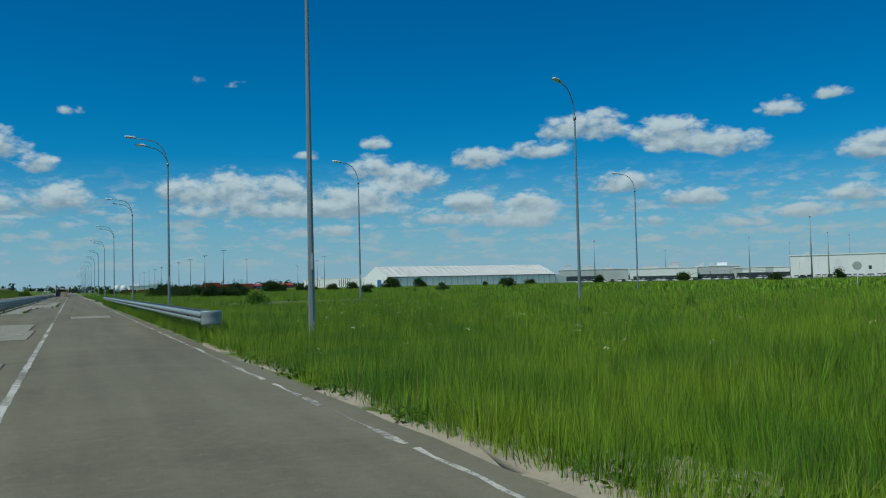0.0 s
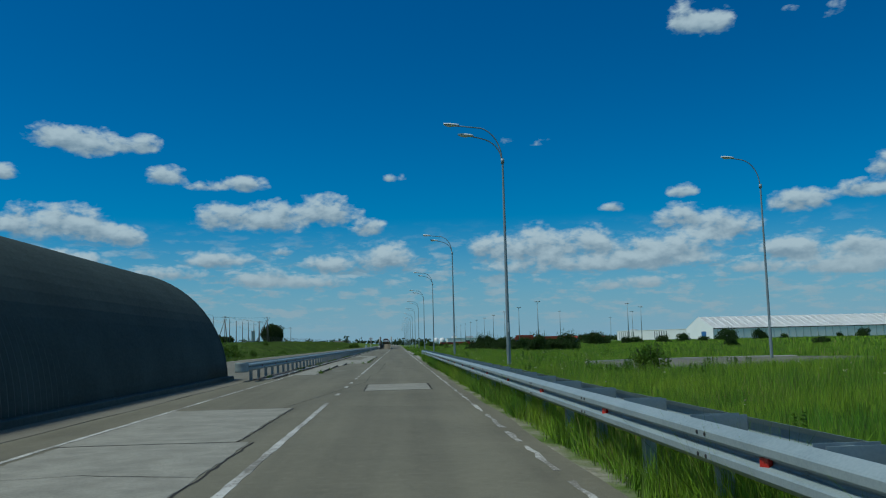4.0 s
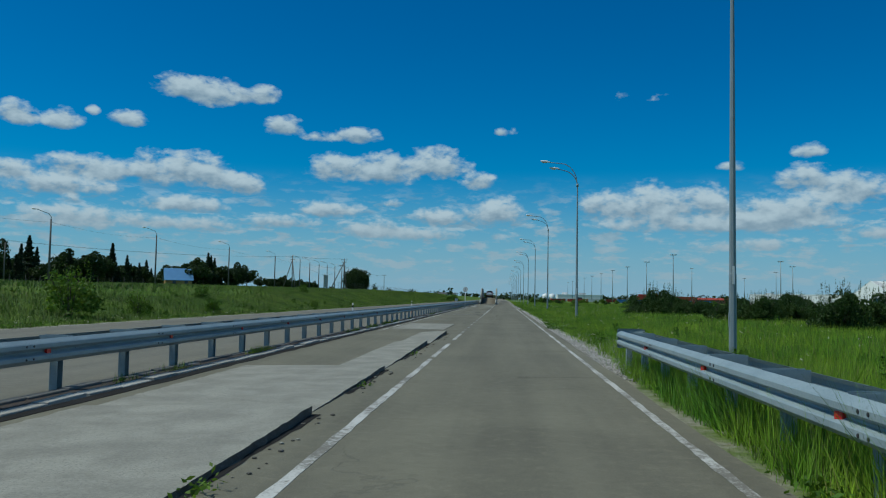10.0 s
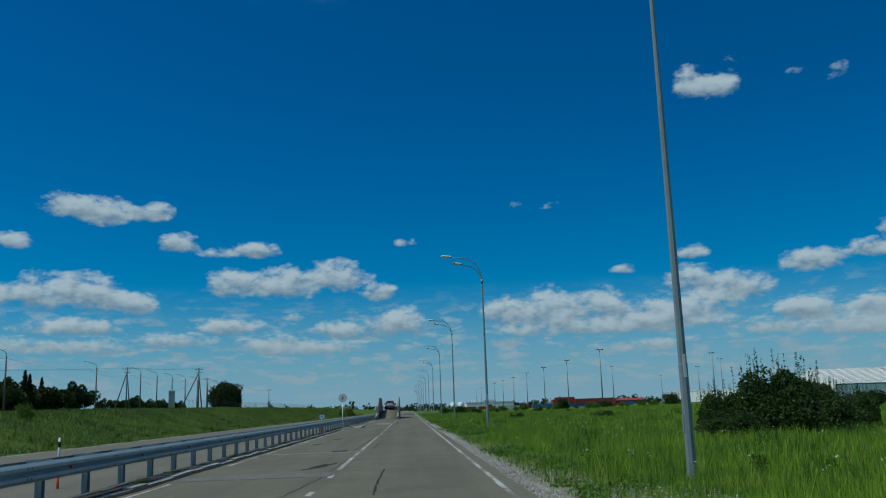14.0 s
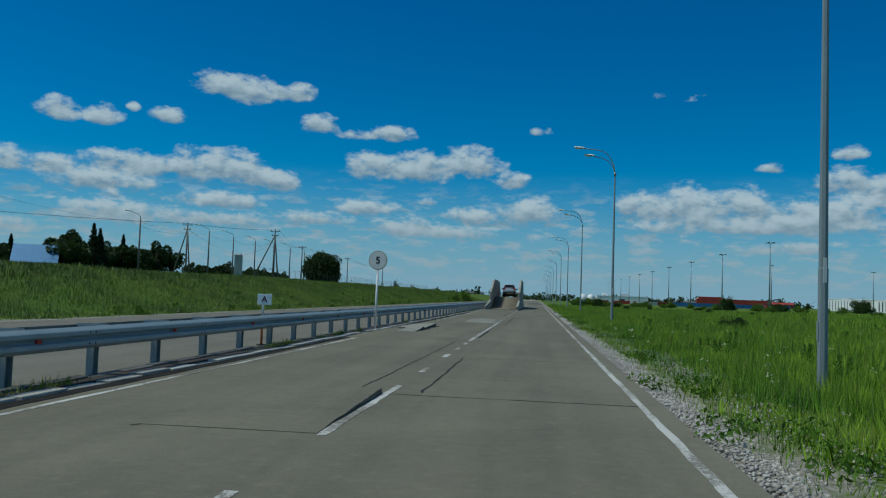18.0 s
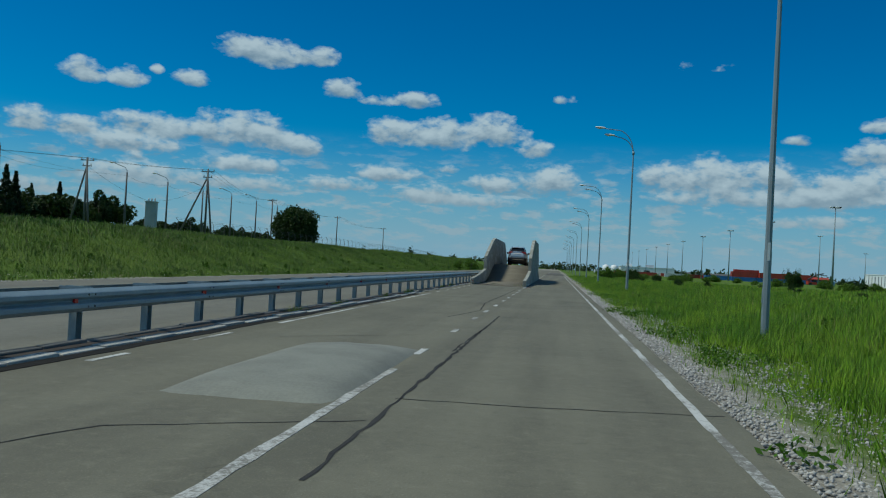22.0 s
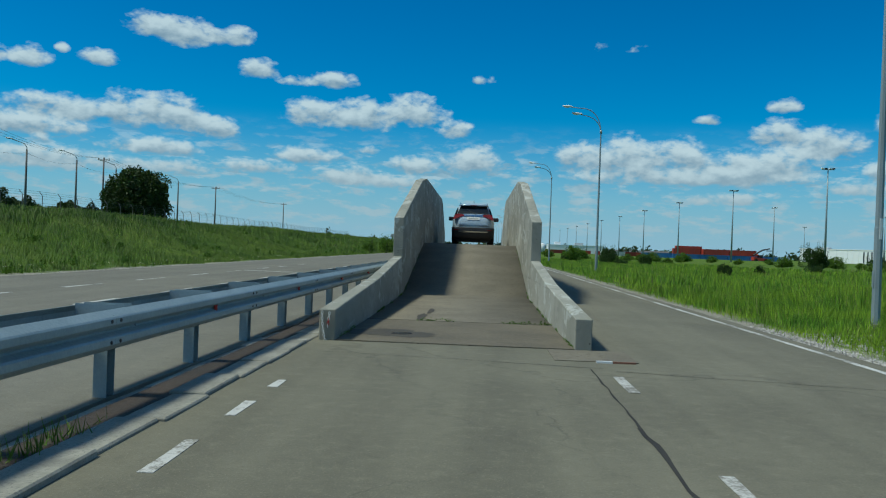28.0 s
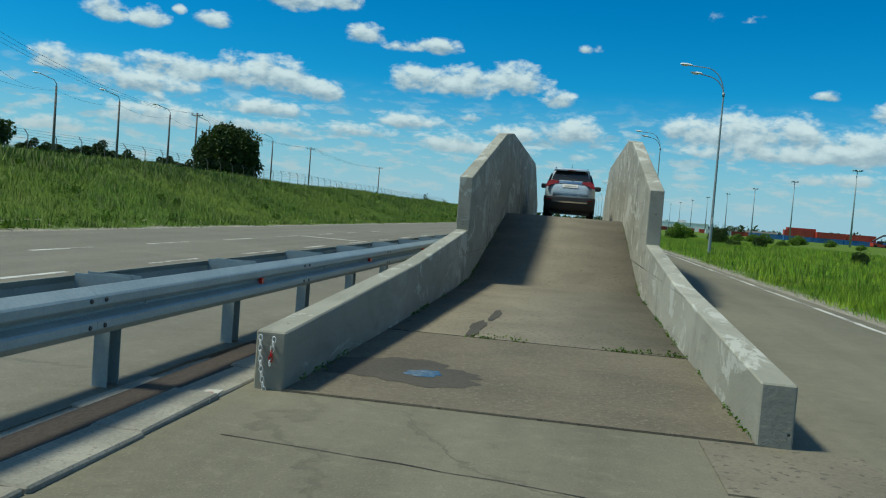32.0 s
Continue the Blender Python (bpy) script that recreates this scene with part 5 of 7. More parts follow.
# ---------------------------------------------------------------- signs
def lettering(text, size, material, parent, at, label=""):
    cu = bpy.data.curves.new("letter", "FONT")
    cu.body, cu.size, cu.extrude = text, size, 0.002
    cu.align_x, cu.align_y = "CENTER", "CENTER"
    cu.offset = 0.022 * size
    tmp = bpy.data.objects.new("letter", cu)
    me = bpy.data.meshes.new_from_object(tmp)
    bpy.data.objects.remove(tmp)
    me.materials.append(material)
    ob = link("number" if text.isdigit() else "letter", me, parent, label)
    ob.matrix_local = pose(*at, 90, 0, 0)
    return ob


def round_sign():
    ob = thing("road_sign", (-3.84, 146.7, 0), "round white sign with a black 5 on a white post", "road sign", turn=-4)
    bm = B()
    tube(bm, [(0, 0, -0.2), (0.03, 0.0, 2.3)], 0.042, 10)
    part("post", bm, M_POLE_W, ob)
    bm = B()
    tube(bm, [(0.035, -0.055, 2.57), (0.035, -0.035, 2.57)], [0.355, 0.355], 40)
    part("rim", bm, M_SIGNRIM, ob, "faded beige rim")
    bm = B()
    tube(bm, [(0.035, -0.0585, 2.57), (0.035, -0.05, 2.57)], [0.322, 0.322], 40)
    part("face", bm, M_SIGN, ob)
    lettering("5", 0.36, M_BLACKSIGN, ob, (0.035, -0.0615, 2.56), "black numeral")
    bm = B()
    box(bm, -0.03, 0.10, -0.034, 0.06, 2.5, 2.62)
    part("clamp", bm, M_POLE, ob)


def plate_sign():
    ob = thing("plate_sign", (-4.52, 135.8, 0), "small pale plate with a black A on an orange post", "sign")
    bm = B()
    tube(bm, [(0, 0, -0.1), (0, 0, 0.62)], 0.03, 8)
    part("post_base", bm, M_ORANGE, ob, "orange lower post")
    bm = B()
    tube(bm, [(0, 0, 0.62), (0, 0, 1.05)], 0.029, 8)
    part("post", bm, M_POLE_W, ob)
    bm = B()
    box(bm, -0.13, 0.22, -0.045, -0.03, 0.98, 1.24, 0.004)
    part("plate", bm, M_SIGNBLUE, ob)
    lettering("A", 0.2, M_BLACKSIGN, ob, (0.045, -0.049, 1.11), "black letter")
    bm = B()
    tube(bm, [(0, 0, -0.02), (0, 0, 0.03)], 0.12, 12)
    part("foot", bm, M_TAR, ob)


round_sign()
plate_sign()


def delineator(x, y, z=0.0, h=1.05):
    ob = thing("delineator_post", (x, y, z), "slim white marker post with an orange foot", "marker post", "marker posts")
    bm = B()
    tube(bm, [(0, 0, -0.1), (0, 0, 0.35)], 0.03, 8)
    part("foot", bm, M_ORANGE, ob)
    bm = B()
    tube(bm, [(0, 0, 0.35), (0, 0, h)], [0.03, 0.026], 8)
    part("stem", bm, M_POLE_W, ob)
    bm = B()
    tube(bm, [(0, 0, h - 0.2), (0, 0, h - 0.08)], 0.031, 8)
    part("band", bm, M_TAR, ob)


delineator(-5.0, 62.3)
delineator(-5.6, 92.0)


def round_sign_far(x, y, h, r=0.32, turn=0.0):
    z = float(ground_z(x, y))
    ob = thing("road_sign", (x, y, z), "round grey sign on a pale post seen far off", "road sign", turn=turn)
    bm = B()
    tube(bm, [(0, 0, -0.2), (0, 0, h)], 0.045, 8)
    part("post", bm, M_POLE_W, ob)
    bm = B()
    tube(bm, [(0, -0.07, h), (0, -0.04, h)], r, 24)
    part("disc", bm, M_GREY, ob)


round_sign_far(76, 6.5, 2.4, 0.45, -50)
round_sign_far(-16.2, 342.0, 2.9, 0.36)
for x, y in ((80.0, 4.0), (-3.95, 252.0), (-4.0, 264.0)):
    delineator(x, y, float(ground_z(x, y)) if x > 5 else 0.0, 1.6 if x > 5 else 1.2)


# weeds grow on the ramp too
build_ramp()


# ---------------------------------------------------------------- vegetation
rng = np.random.default_rng(7)


def off_road(x, y):
    """True where grass can grow: not on the loop road."""
    inside = (x > 12.0) & (y > -1.0 + 0.25 * (x - 12)) & (y < 17.0 + 0.05 * (x - 14)) & (y < 14.6 + 1.2 * (x - 12.4)) & (x < 29)
    return ~inside


def patchy(x, y, s=0.35, seed=0.0):
    return 0.5 + 0.25 * (np.sin(x * s * 2.1 + seed) * np.sin(y * s * 1.7 + 1.3 * seed) + np.sin(x * s * 0.77 - y * s * 1.13 + 2.2 * seed) * 1.0)


def grass(name, x0, x1, y0, y1, per_m2, h, w, material, label, k=5, keep=None, lean=0.26):
    n = int((x1 - x0) * (y1 - y0) * per_m2)
    x, y = rng.uniform(x0, x1, n), rng.uniform(y0, y1, n)
    # tufts: draw blades together
    tx, ty = np.round(x * 4) / 4 + 0.09 * np.sin(37 * np.round(x * 4) + 11 * np.round(y * 4)), np.round(y * 4) / 4 + 0.09 * np.sin(23 * np.round(x * 4) + 41 * np.round(y * 4))
    pull = rng.uniform(0, 0.45, n)
    x, y = x + (tx - x) * pull, y + (ty - y) * pull
    good = off_road(x, y)
    if keep is not None:
        good &= rng.uniform(0, 1, n) < keep(x, y)
    x, y = x[good], y[good]
    n = len(x)
    z = ground_z(x, y) - 0.02
    hh = h * (0.40 + 0.55 * patchy(x, y) + 0.35 * patchy(x, y, 1.3, 5.0)) * rng.uniform(0.40, 1.25, n)
    # every tuft has a height and a lean of its own
    cx, cy = np.floor(x * 2.6 + 0.4 * np.sin(3 * y)), np.floor(y * 2.6 + 0.4 * np.sin(3 * x))
    h1, h2 = np.modf(np.abs(np.sin(cx * 12.99 + cy * 78.23) * 437.58))[0], np.modf(np.abs(np.sin(cx * 39.35 + cy * 11.14) * 917.3))[0]
    hh *= 0.62 + 0.70 * h1
    if keep is not None:
        hh *= 0.35 + 0.65 * np.clip(keep(x, y) * 1.4, 0, 1)
    a = rng.uniform(0, 2 * np.pi, n)
    ww = w * rng.uniform(0.7, 1.4, n) * np.where(rng.uniform(0, 1, n) < 0.22, 1.9, 0.95)
    la = 6.28 * h2 + rng.normal(0.0, 0.9, n)
    ln = np.abs(rng.normal(0.45 * lean, lean, n)) * hh
    dx, dy = np.cos(a) * ww / 2, np.sin(a) * ww / 2
    tipx, tipy = x + np.cos(la) * ln, y + np.sin(la) * ln
    v = np.empty((n, k, 3))
    v[:, 0] = np.column_stack([x - dx, y - dy, z])
    v[:, 1] = np.column_stack([x + dx, y + dy, z])
    if k == 3:
        v[:, 2] = np.column_stack([tipx, tipy, z + hh])
    else:
        mx, my = x + 0.38 * (tipx - x), y + 0.38 * (tipy - y)
        v[:, 2] = np.column_stack([mx + 0.8 * dx, my + 0.8 * dy, z + 0.6 * hh])
        v[:, 3] = np.column_stack([tipx, tipy, z + hh])
        v[:, 4] = np.column_stack([mx - 0.8 * dx, my - 0.8 * dy, z + 0.6 * hh])
    link(name, soup(name, v, k, material), None, label, "grass", "stuff")


def verge(x, y):
    """Grass close to the eastern edge of the road: thin over crushed stone in the second half, thick before."""
    stony = sstep((y - 38) / 7.0)
    edge_a = sstep((x - 3.74 - 0.25 * patchy(x, y, 1.3, 2.0)) / 0.3)
    reach = (1.75 + 0.5 * sstep((y - 50) / 8.0) * sstep((118 - y) / 18.0)) * (1 - 0.35 * sstep((y - 150) / 60.0))
    edge_b = 0.34 + 0.66 * sstep((x - 3.9 - reach * (0.35 + 0.95 * patchy(x, y, 0.55, 4.0))) / 1.2)
    edge_b = edge_b * sstep((x - 3.9) / 0.8)
    return edge_a * (1 - stony) + edge_b * stony


LUSH, TALL = "tall lush green meadow grass beside the road", "tall lush meadow grass"
grass("roadside_grass", 3.8, 9.0, -56, -30, 1600, 0.48, 0.0058, M_GRASS, LUSH, 3, verge, 0.30)
grass("roadside_grass", 3.8, 5.4, -33, 46, 1200, 0.66, 0.0070, M_GRASS, LUSH, 3, verge, 0.40)
grass("roadside_grass", 4.6, 9.0, -30, 46, 820, 0.52, 0.0075, M_GRASS, LUSH, 3, verge, 0.40)
grass("roadside_grass", 3.8, 9.0, 46, 120, 620, 0.44, 0.009, M_GRASS, LUSH, 3, verge, 0.42)
grass("roadside_grass", 3.8, 9.0, 120, 232, 480, 0.38, 0.011, M_GRASS, LUSH, 3, verge, 0.42)
grass("meadow_grass", 9.0, 16.0, -52, -6, 850, 0.60, 0.0085, M_GRASS, TALL, 3, None, 0.40)
grass("meadow_grass", 16.0, 28.0, -52, 6, 240, 0.60, 0.017, M_GRASS, TALL, 3, None, 0.40)
grass("meadow_grass", 9.0, 22.0, -6, 230, 165, 0.48, 0.018, M_GRASS, TALL, 3, None, 0.40)
grass("meadow_grass", 3.8, 30.0, 230, 330, 70, 0.36, 0.028, M_GRASS, TALL, 3, verge)
grass("meadow_grass", 22.0, 55.0, -50, 60, 60, 0.55, 0.034, M_GRASS, TALL, 3)
grass("meadow_grass", 22.0, 70.0, 60, 300, 18, 0.45, 0.065, M_GRASS, TALL, 3)
grass("meadow_grass", 55.0, 170.0, -20, 330, 1.8, 0.65, 0.22, M_GRASS, TALL, 3)
bank_keep = lambda x, y: sstep((-15.25 - x - 0.9 * patchy(x, y, 0.9, 1.0)) / 0.9)
grass("bank_grass", -23.0, -15.3, -6, 110, 170, 0.27, 0.015, M_GRASS_L, "rough green grass on the bank", 3, bank_keep)
grass("bank_grass", -29.0, -15.3, 110, 290, 170, 0.26, 0.016, M_GRASS_L, "rough green grass on the bank", 3, bank_keep)
grass("bank_grass", -29.0, -15.3, 290, 420, 20, 0.42, 0.06, M_GRASS_L, "rough green grass on the bank", 3, bank_keep)
grass("field_grass", -62.0, -23.0, 14, 60, 34, 0.34, 0.035, M_GRASS_L, "rough green grass on the field", 3)
grass("field_grass", -62.0, -23.0, 60, 330, 20, 0.34, 0.045, M_GRASS_L, "rough green grass on the field", 3)


def clump_points(rad, hgt, base, n, seed, lumps=14):
    """Points gathered in uneven lumps inside a crown."""
    r = np.random.default_rng(seed)
    c = r.normal(size=(lumps, 3))
    c /= np.linalg.norm(c, axis=1)[:, None]
    c *= r.uniform(0.35, 0.80, lumps)[:, None]
    sz = r.uniform(0.22, 0.46, lumps)
    which = r.integers(0, lumps, n)
    d = r.normal(size=(n, 3))
    d /= np.linalg.norm(d, axis=1)[:, None]
    p = c[which] + d * (sz[which] * r.uniform(0.55, 1.0, n) ** 0.5)[:, None]
    p[:, :2] *= rad
    p[:, 2] = base + hgt * (0.5 + 0.5 * p[:, 2])
    return p


def weeds():
    r = np.random.default_rng(21)
    pts = []
    spots = [(4.9, 55.5), (5.4, 60), (5.0, 63.5), (4.6, 66), (5.6, 93.5), (5.2, 96), (4.7, 99.5), (5.5, 101), (4.6, 88), (4.5, 72), (4.8, 78), (4.7, 125), (5.0, 121), (4.4, 131), (4.9, 138), (5.1, 150), (4.6, 157), (4.7, 168), (5.2, 173),
             (4.6, 182), (5.0, 190), (4.7, 201), (4.3, -49), (4.6, -52), (4.4, -44), (4.1, 16), (4.0, 21), (4.2, 10), (4.1, 30), (-15.8, 40), (-16.1, 48), (-15.9, 55), (-16.0, 30), (-15.9, 70), (-15.8, 90)]
    for sx, sy in spots:
        for _ in range(9):
            x, y = sx + r.normal() * 0.45, sy + r.normal() * 1.1
            x = max(x, 3.95) if x > 0 else min(x, -15.5)
            for _ in range(60):
                pts.append((x + r.normal() * 0.14, y + r.normal() * 0.14, float(ground_z(x, y)) + r.uniform(0.02, 0.17)))
    link("broadleaf_weeds", soup("broadleaf_weeds", leaves(np.array(pts), 0.038, 4), 4, M_WEED), None, "low broad-leaved weeds at the road's edge", "weeds", "stuff")
    pts = []
    for _ in range(420):
        x, y = r.uniform(4.3, 16), r.uniform(-50, 150)
        if bool(off_road(np.array(x), np.array(y))):
            z = float(ground_z(x, y)) + r.uniform(0.4, 0.75)
            pts += [(x + r.normal() * 0.03, y + r.normal() * 0.03, z + r.normal() * 0.02) for _ in range(5)]
    for _ in range(260):
        x, y = -15.6 - abs(r.normal()) * 0.6, r.uniform(20, 260)
        z = float(ground_z(x, y)) + r.uniform(0.1, 0.3)
        pts += [(x + r.normal() * 0.04, y + r.normal() * 0.04, z + r.normal() * 0.02) for _ in range(5)]
    link("meadow_flowers", soup("meadow_flowers", leaves(np.array(pts), 0.022, 5), 4, M_FLOWER), None, "pale small meadow flowers", "flowers", "stuff")


weeds()


def tall_weeds():
    """Leafy stalks that stand above the meadow grass."""
    r = np.random.default_rng(61)
    pts = []
    spots = [(r.uniform(6.2, 30), r.uniform(-30, 200)) for _ in range(170)] + [(r.uniform(10, 16), r.uniform(-6, 2)) for _ in range(22)] + [(-15.9 - abs(r.normal()) * 4, r.uniform(20, 330)) for _ in range(140)]
    for x, y in spots:
        if not bool(off_road(np.array(x), np.array(y))):
            continue
        z = float(ground_z(x, y))
        h = r.uniform(0.3, 0.7) * (0.6 if x < 0 else 1.0)
        for _ in range(int(r.integers(2, 6))):
            sx, sy = x + r.normal() * 0.16, y + r.normal() * 0.16
            for t in np.linspace(0.15, 1.0, 13):
                pts += [(sx + r.normal() * 0.07 * (1.15 - t), sy + r.normal() * 0.07 * (1.15 - t), z + h * t) for _ in range(5)]
    link("tall_weeds", soup("tall_weeds", leaves(np.array(pts), 0.034, 6), 4, M_WEED), None, "leafy green weed stalks standing in the meadow", "weeds", "stuff")


tall_weeds()


def joint_weeds():
    """Tufts that grow from the broken sides of the slabs."""
    r = np.random.default_rng(52)
    pts = []
    for x, y, k in ((-2.05, 7.6, 110), (-2.1, 7.9, 60), (-2.1, 13.6, 40), (-0.75, 27.6, 50), (-1.5, 27.65, 25), (-0.42, 29.8, 70), (-0.40, 31.0, 40), (-0.44, 38.0, 30), (-3.6, 12.0, 40), (-3.62, 24.0, 30), (-0.45, 45.0, 25)):
        for _ in range(k):
            pts.append((x + r.normal() * 0.07, y + r.normal() * 0.14, abs(r.normal()) * 0.06 + 0.01))
    link("joint_weeds", soup("joint_weeds", leaves(np.array(pts), 0.032, 8), 4, M_SAPLING), None, "small green weeds in the broken slab joints", "weeds", "stuff")


joint_weeds()


def kerb_weeds():
    """Tufts in the joint of the western kerb."""
    r = np.random.default_rng(88)
    n = 5200
    y = r.choice(np.concatenate([r.uniform(3, 205, 46), [56.5, 58.0, 63.0, 66.0]]), n) + r.normal(0, 0.35, n)
    x = -4.08 + r.normal(0, 0.05, n)
    a, h = r.uniform(0, 6.28, n), r.uniform(0.04, 0.2, n)
    v = np.empty((n, 3, 3))
    dx, dy = 0.006 * np.cos(a), 0.006 * np.sin(a)
    v[:, 0], v[:, 1] = np.column_stack([x - dx, y - dy, 0 * x]), np.column_stack([x + dx, y + dy, 0 * x])
    v[:, 2] = np.column_stack([x + r.normal(0, 0.05, n), y + r.normal(0, 0.05, n), h])
    link("kerb_weeds", soup("kerb_weeds", v, 3, M_GRASS_L), None, "grass tufts growing in the kerb's joint", "weeds", "stuff")


kerb_weeds()


def stones():
    """Crushed stone strewn along the eastern edge in the second half of the road."""
    r = np.random.default_rng(33)
    n = 84000
    y = r.uniform(40.5, 214, n)
    x = 3.78 + np.abs(r.normal(0, 1, n)) * (0.75 + 0.75 * patchy(np.full(n, 4.0), y, 0.16, 1.0))
    extra = (r.uniform(0, 1, n) < 0.28) & (y < 112) & (y > 54)
    x = np.where(extra, r.uniform(4.0, 7.0, n), x)
    ok = x < 7.2
    m = 16000
    yw = r.uniform(20, 330, m)
    xw = -15.15 - np.abs(r.normal(0, 0.45, m)) * (0.4 + patchy(np.full(m, 2.0), yw, 0.21, 3.0))
    x, y = np.concatenate([x[ok], xw]), np.concatenate([y[ok], yw])
    n = len(x)
    s = r.uniform(0.010, 0.032, n)
    z = ground_z(x, y) + s * 0.3
    oct_ = np.array([(1, 0, 0), (-1, 0, 0), (0, 1, 0), (0, -1, 0), (0, 0, 0.7), (0, 0, -0.7)], float)
    fc = np.array([(0, 2, 4), (2, 1, 4), (1, 3, 4), (3, 0, 4), (2, 0, 5), (1, 2, 5), (3, 1, 5), (0, 3, 5)])
    v = oct_[None] * r.uniform(0.6, 1.3, (n, 6, 1)) * s[:, None, None]
    a = r.uniform(0, 6.28, n)
    ca, sa = np.cos(a)[:, None], np.sin(a)[:, None]
    v = np.stack([v[:, :, 0] * ca - v[:, :, 1] * sa, v[:, :, 0] * sa + v[:, :, 1] * ca, v[:, :, 2]], 2)
    v += np.column_stack([x, y, z])[:, None, :]
    f = (fc[None] + 6 * np.arange(n)[:, None, None]).reshape(-1, 3)
    me = bpy.data.meshes.new("crushed_stone")
    me.vertices.add(6 * n)
    me.vertices.foreach_set("co", v.astype(np.float32).ravel())
    me.loops.add(len(f) * 3)
    me.loops.foreach_set("vertex_index", f.astype(np.int32).ravel())
    me.polygons.add(len(f))
    me.polygons.foreach_set("loop_start", np.arange(0, len(f) * 3, 3, dtype=np.int32))
    me.polygons.foreach_set("loop_total", np.full(len(f), 3, dtype=np.int32))
    me.materials.append(M_STONE)
    me.update(calc_edges=True)
    link("crushed_stone", me, None, "pale crushed stone spilled along the road's edge", "gravel", "stuff")


stones()


def tree(name, at, height, rad, label, seed, material=None, n=5000, leaf=0.22, trunk_h=0.25, category="tree", group="", lumps=18, full=False):
    ob = thing(name, at, label, category, group)
    r = random.Random(seed)
    th = height * trunk_h
    bm = B()
    tube(bm, [(0, 0, -0.3), (0.02 * height * r.uniform(-1, 1), 0, th), (0.03 * height * r.uniform(-1, 1), 0.02 * height * r.uniform(-1, 1), height * 0.8)], [0.028 * height, 0.02 * height, 0.004 * height], 8)
    for k in range(7):
        a = r.uniform(0, 6.28)
        z = r.uniform(th * 0.7, height * 0.55)
        q = r.uniform(0.45, 0.85) * rad
        tube(bm, [(0, 0, z), (0.5 * q * math.cos(a), 0.5 * q * math.sin(a), z + 0.14 * height), (q * math.cos(a), q * math.sin(a), z + 0.3 * height)], [0.012 * height, 0.008 * height, 0.003 * height], 5)
    part("trunk", bm, M_BARK, ob)
    p = clump_points(rad, height - th * 0.75, th * 0.75, n, seed, lumps)
    if full:
        q = np.random.default_rng(seed + 5)
        d = q.normal(size=(n, 3))
        d /= np.linalg.norm(d, axis=1)[:, None]
        lump = 0.90 + 0.07 * np.sin(5 * d[:, 0] + 3 * d[:, 2]) + 0.06 * np.sin(9 * d[:, 1] - 7 * d[:, 2] + 1) + 0.04 * np.sin(17 * d[:, 0] + 13 * d[:, 1])
        d *= (lump * q.uniform(0.8, 1.0, n))[:, None]
        d[:, :2] *= (1 - 0.12 * np.clip(d[:, 2:], 0, 1))
        p = np.vstack([p, np.column_stack([d[:, 0] * rad, d[:, 1] * rad, 0.2 + (height - 0.2) * (0.47 + 0.53 * d[:, 2])])])
    link("crown", soup("crown", leaves(p, leaf, seed), 4, material or M_TREE), ob)
    return ob


def spruce(at, height, seed):
    ob = thing("spruce", at, "dark narrow spruce at the wood's edge", "tree", "wood behind the bank")
    bm = B()
    tube(bm, [(0, 0, -0.3), (0, 0, height * 0.97)], [0.02 * height, 0.003 * height], 6)
    part("trunk", bm, M_BARK, ob)
    r = np.random.default_rng(seed)
    n = 2000
    t = r.uniform(0.03, 1.0, n) ** 0.8
    a = r.uniform(0, 6.28, n)
    tier = 0.75 + 0.25 * np.sin(t * 60)
    rad = (1 - t) * 0.30 * height * tier * r.uniform(0.5, 1.0, n) + 0.05
    p = np.column_stack([rad * np.cos(a), rad * np.sin(a), t * height - rad * 0.25])
    link("crown", soup("crown", leaves(p, 0.028 * height, seed), 4, M_FIR), ob)
    return ob


def bush(at, height, rad, seed, label="dense green willow bush in the meadow", material=None, n=10500, leaf=0.082, group="bushes in the meadow"):
    ob = thing("bush", at, label, "bush", group)
    r = random.Random(seed)
    bm = B()
    for k in range(9):
        a, q = r.uniform(0, 6.28), r.uniform(0.3, 0.8) * rad
        tube(bm, [(0.1 * math.cos(a), 0.1 * math.sin(a), -0.1), (0.5 * q * math.cos(a), 0.5 * q * math.sin(a), height * 0.45), (q * math.cos(a), q * math.sin(a), height * r.uniform(0.7, 0.98))], [0.03, 0.02, 0.008], 5)
    part("branchwork", bm, M_BARK, ob)
    p = clump_points(rad, height, 0.05, n, seed, 22)
    low = np.clip(1.0 - p[:, 2] / height, 0, 1)
    p[:, 2] = np.maximum(0.04, p[:, 2] * (0.55 + 0.45 * p[:, 2] / height))
    p[:, :2] *= (0.8 + 0.35 * low)[:, None]
    # thin upright shoots above the dense part
    q = np.random.default_rng(seed + 1)
    m, shoots = n // 4, 34
    ang, off = q.uniform(0, 6.28, shoots), rad * np.sqrt(q.uniform(0, 0.55, shoots))
    cx, cy, top = off * np.cos(ang), off * np.sin(ang), height * (1.14 - 0.55 * (off / rad) ** 2) * q.uniform(0.85, 1.08, shoots)
    pick, t = q.integers(0, shoots, m), q.uniform(0.35, 1.0, m)
    side = (1.05 - t) * 0.11
    s = np.column_stack([cx[pick] * (1 + 0.18 * t), cy[pick] * (1 + 0.18 * t), top[pick] * t]) + q.normal(size=(m, 3)) * np.column_stack([side, side, 0.06 + 0 * t])
    link("foliage", soup("foliage", np.vstack([leaves(p, leaf, seed), leaves(s, 0.5 * leaf, seed + 2)]), 4, material or M_BUSH), ob)
    return ob


def on_ground(x, y, turn=0.0, s=1.0):
    return pose(x, y, float(ground_z(x, y)), 0, 0, turn) @ Matrix.Diagonal((s, s, s, 1))


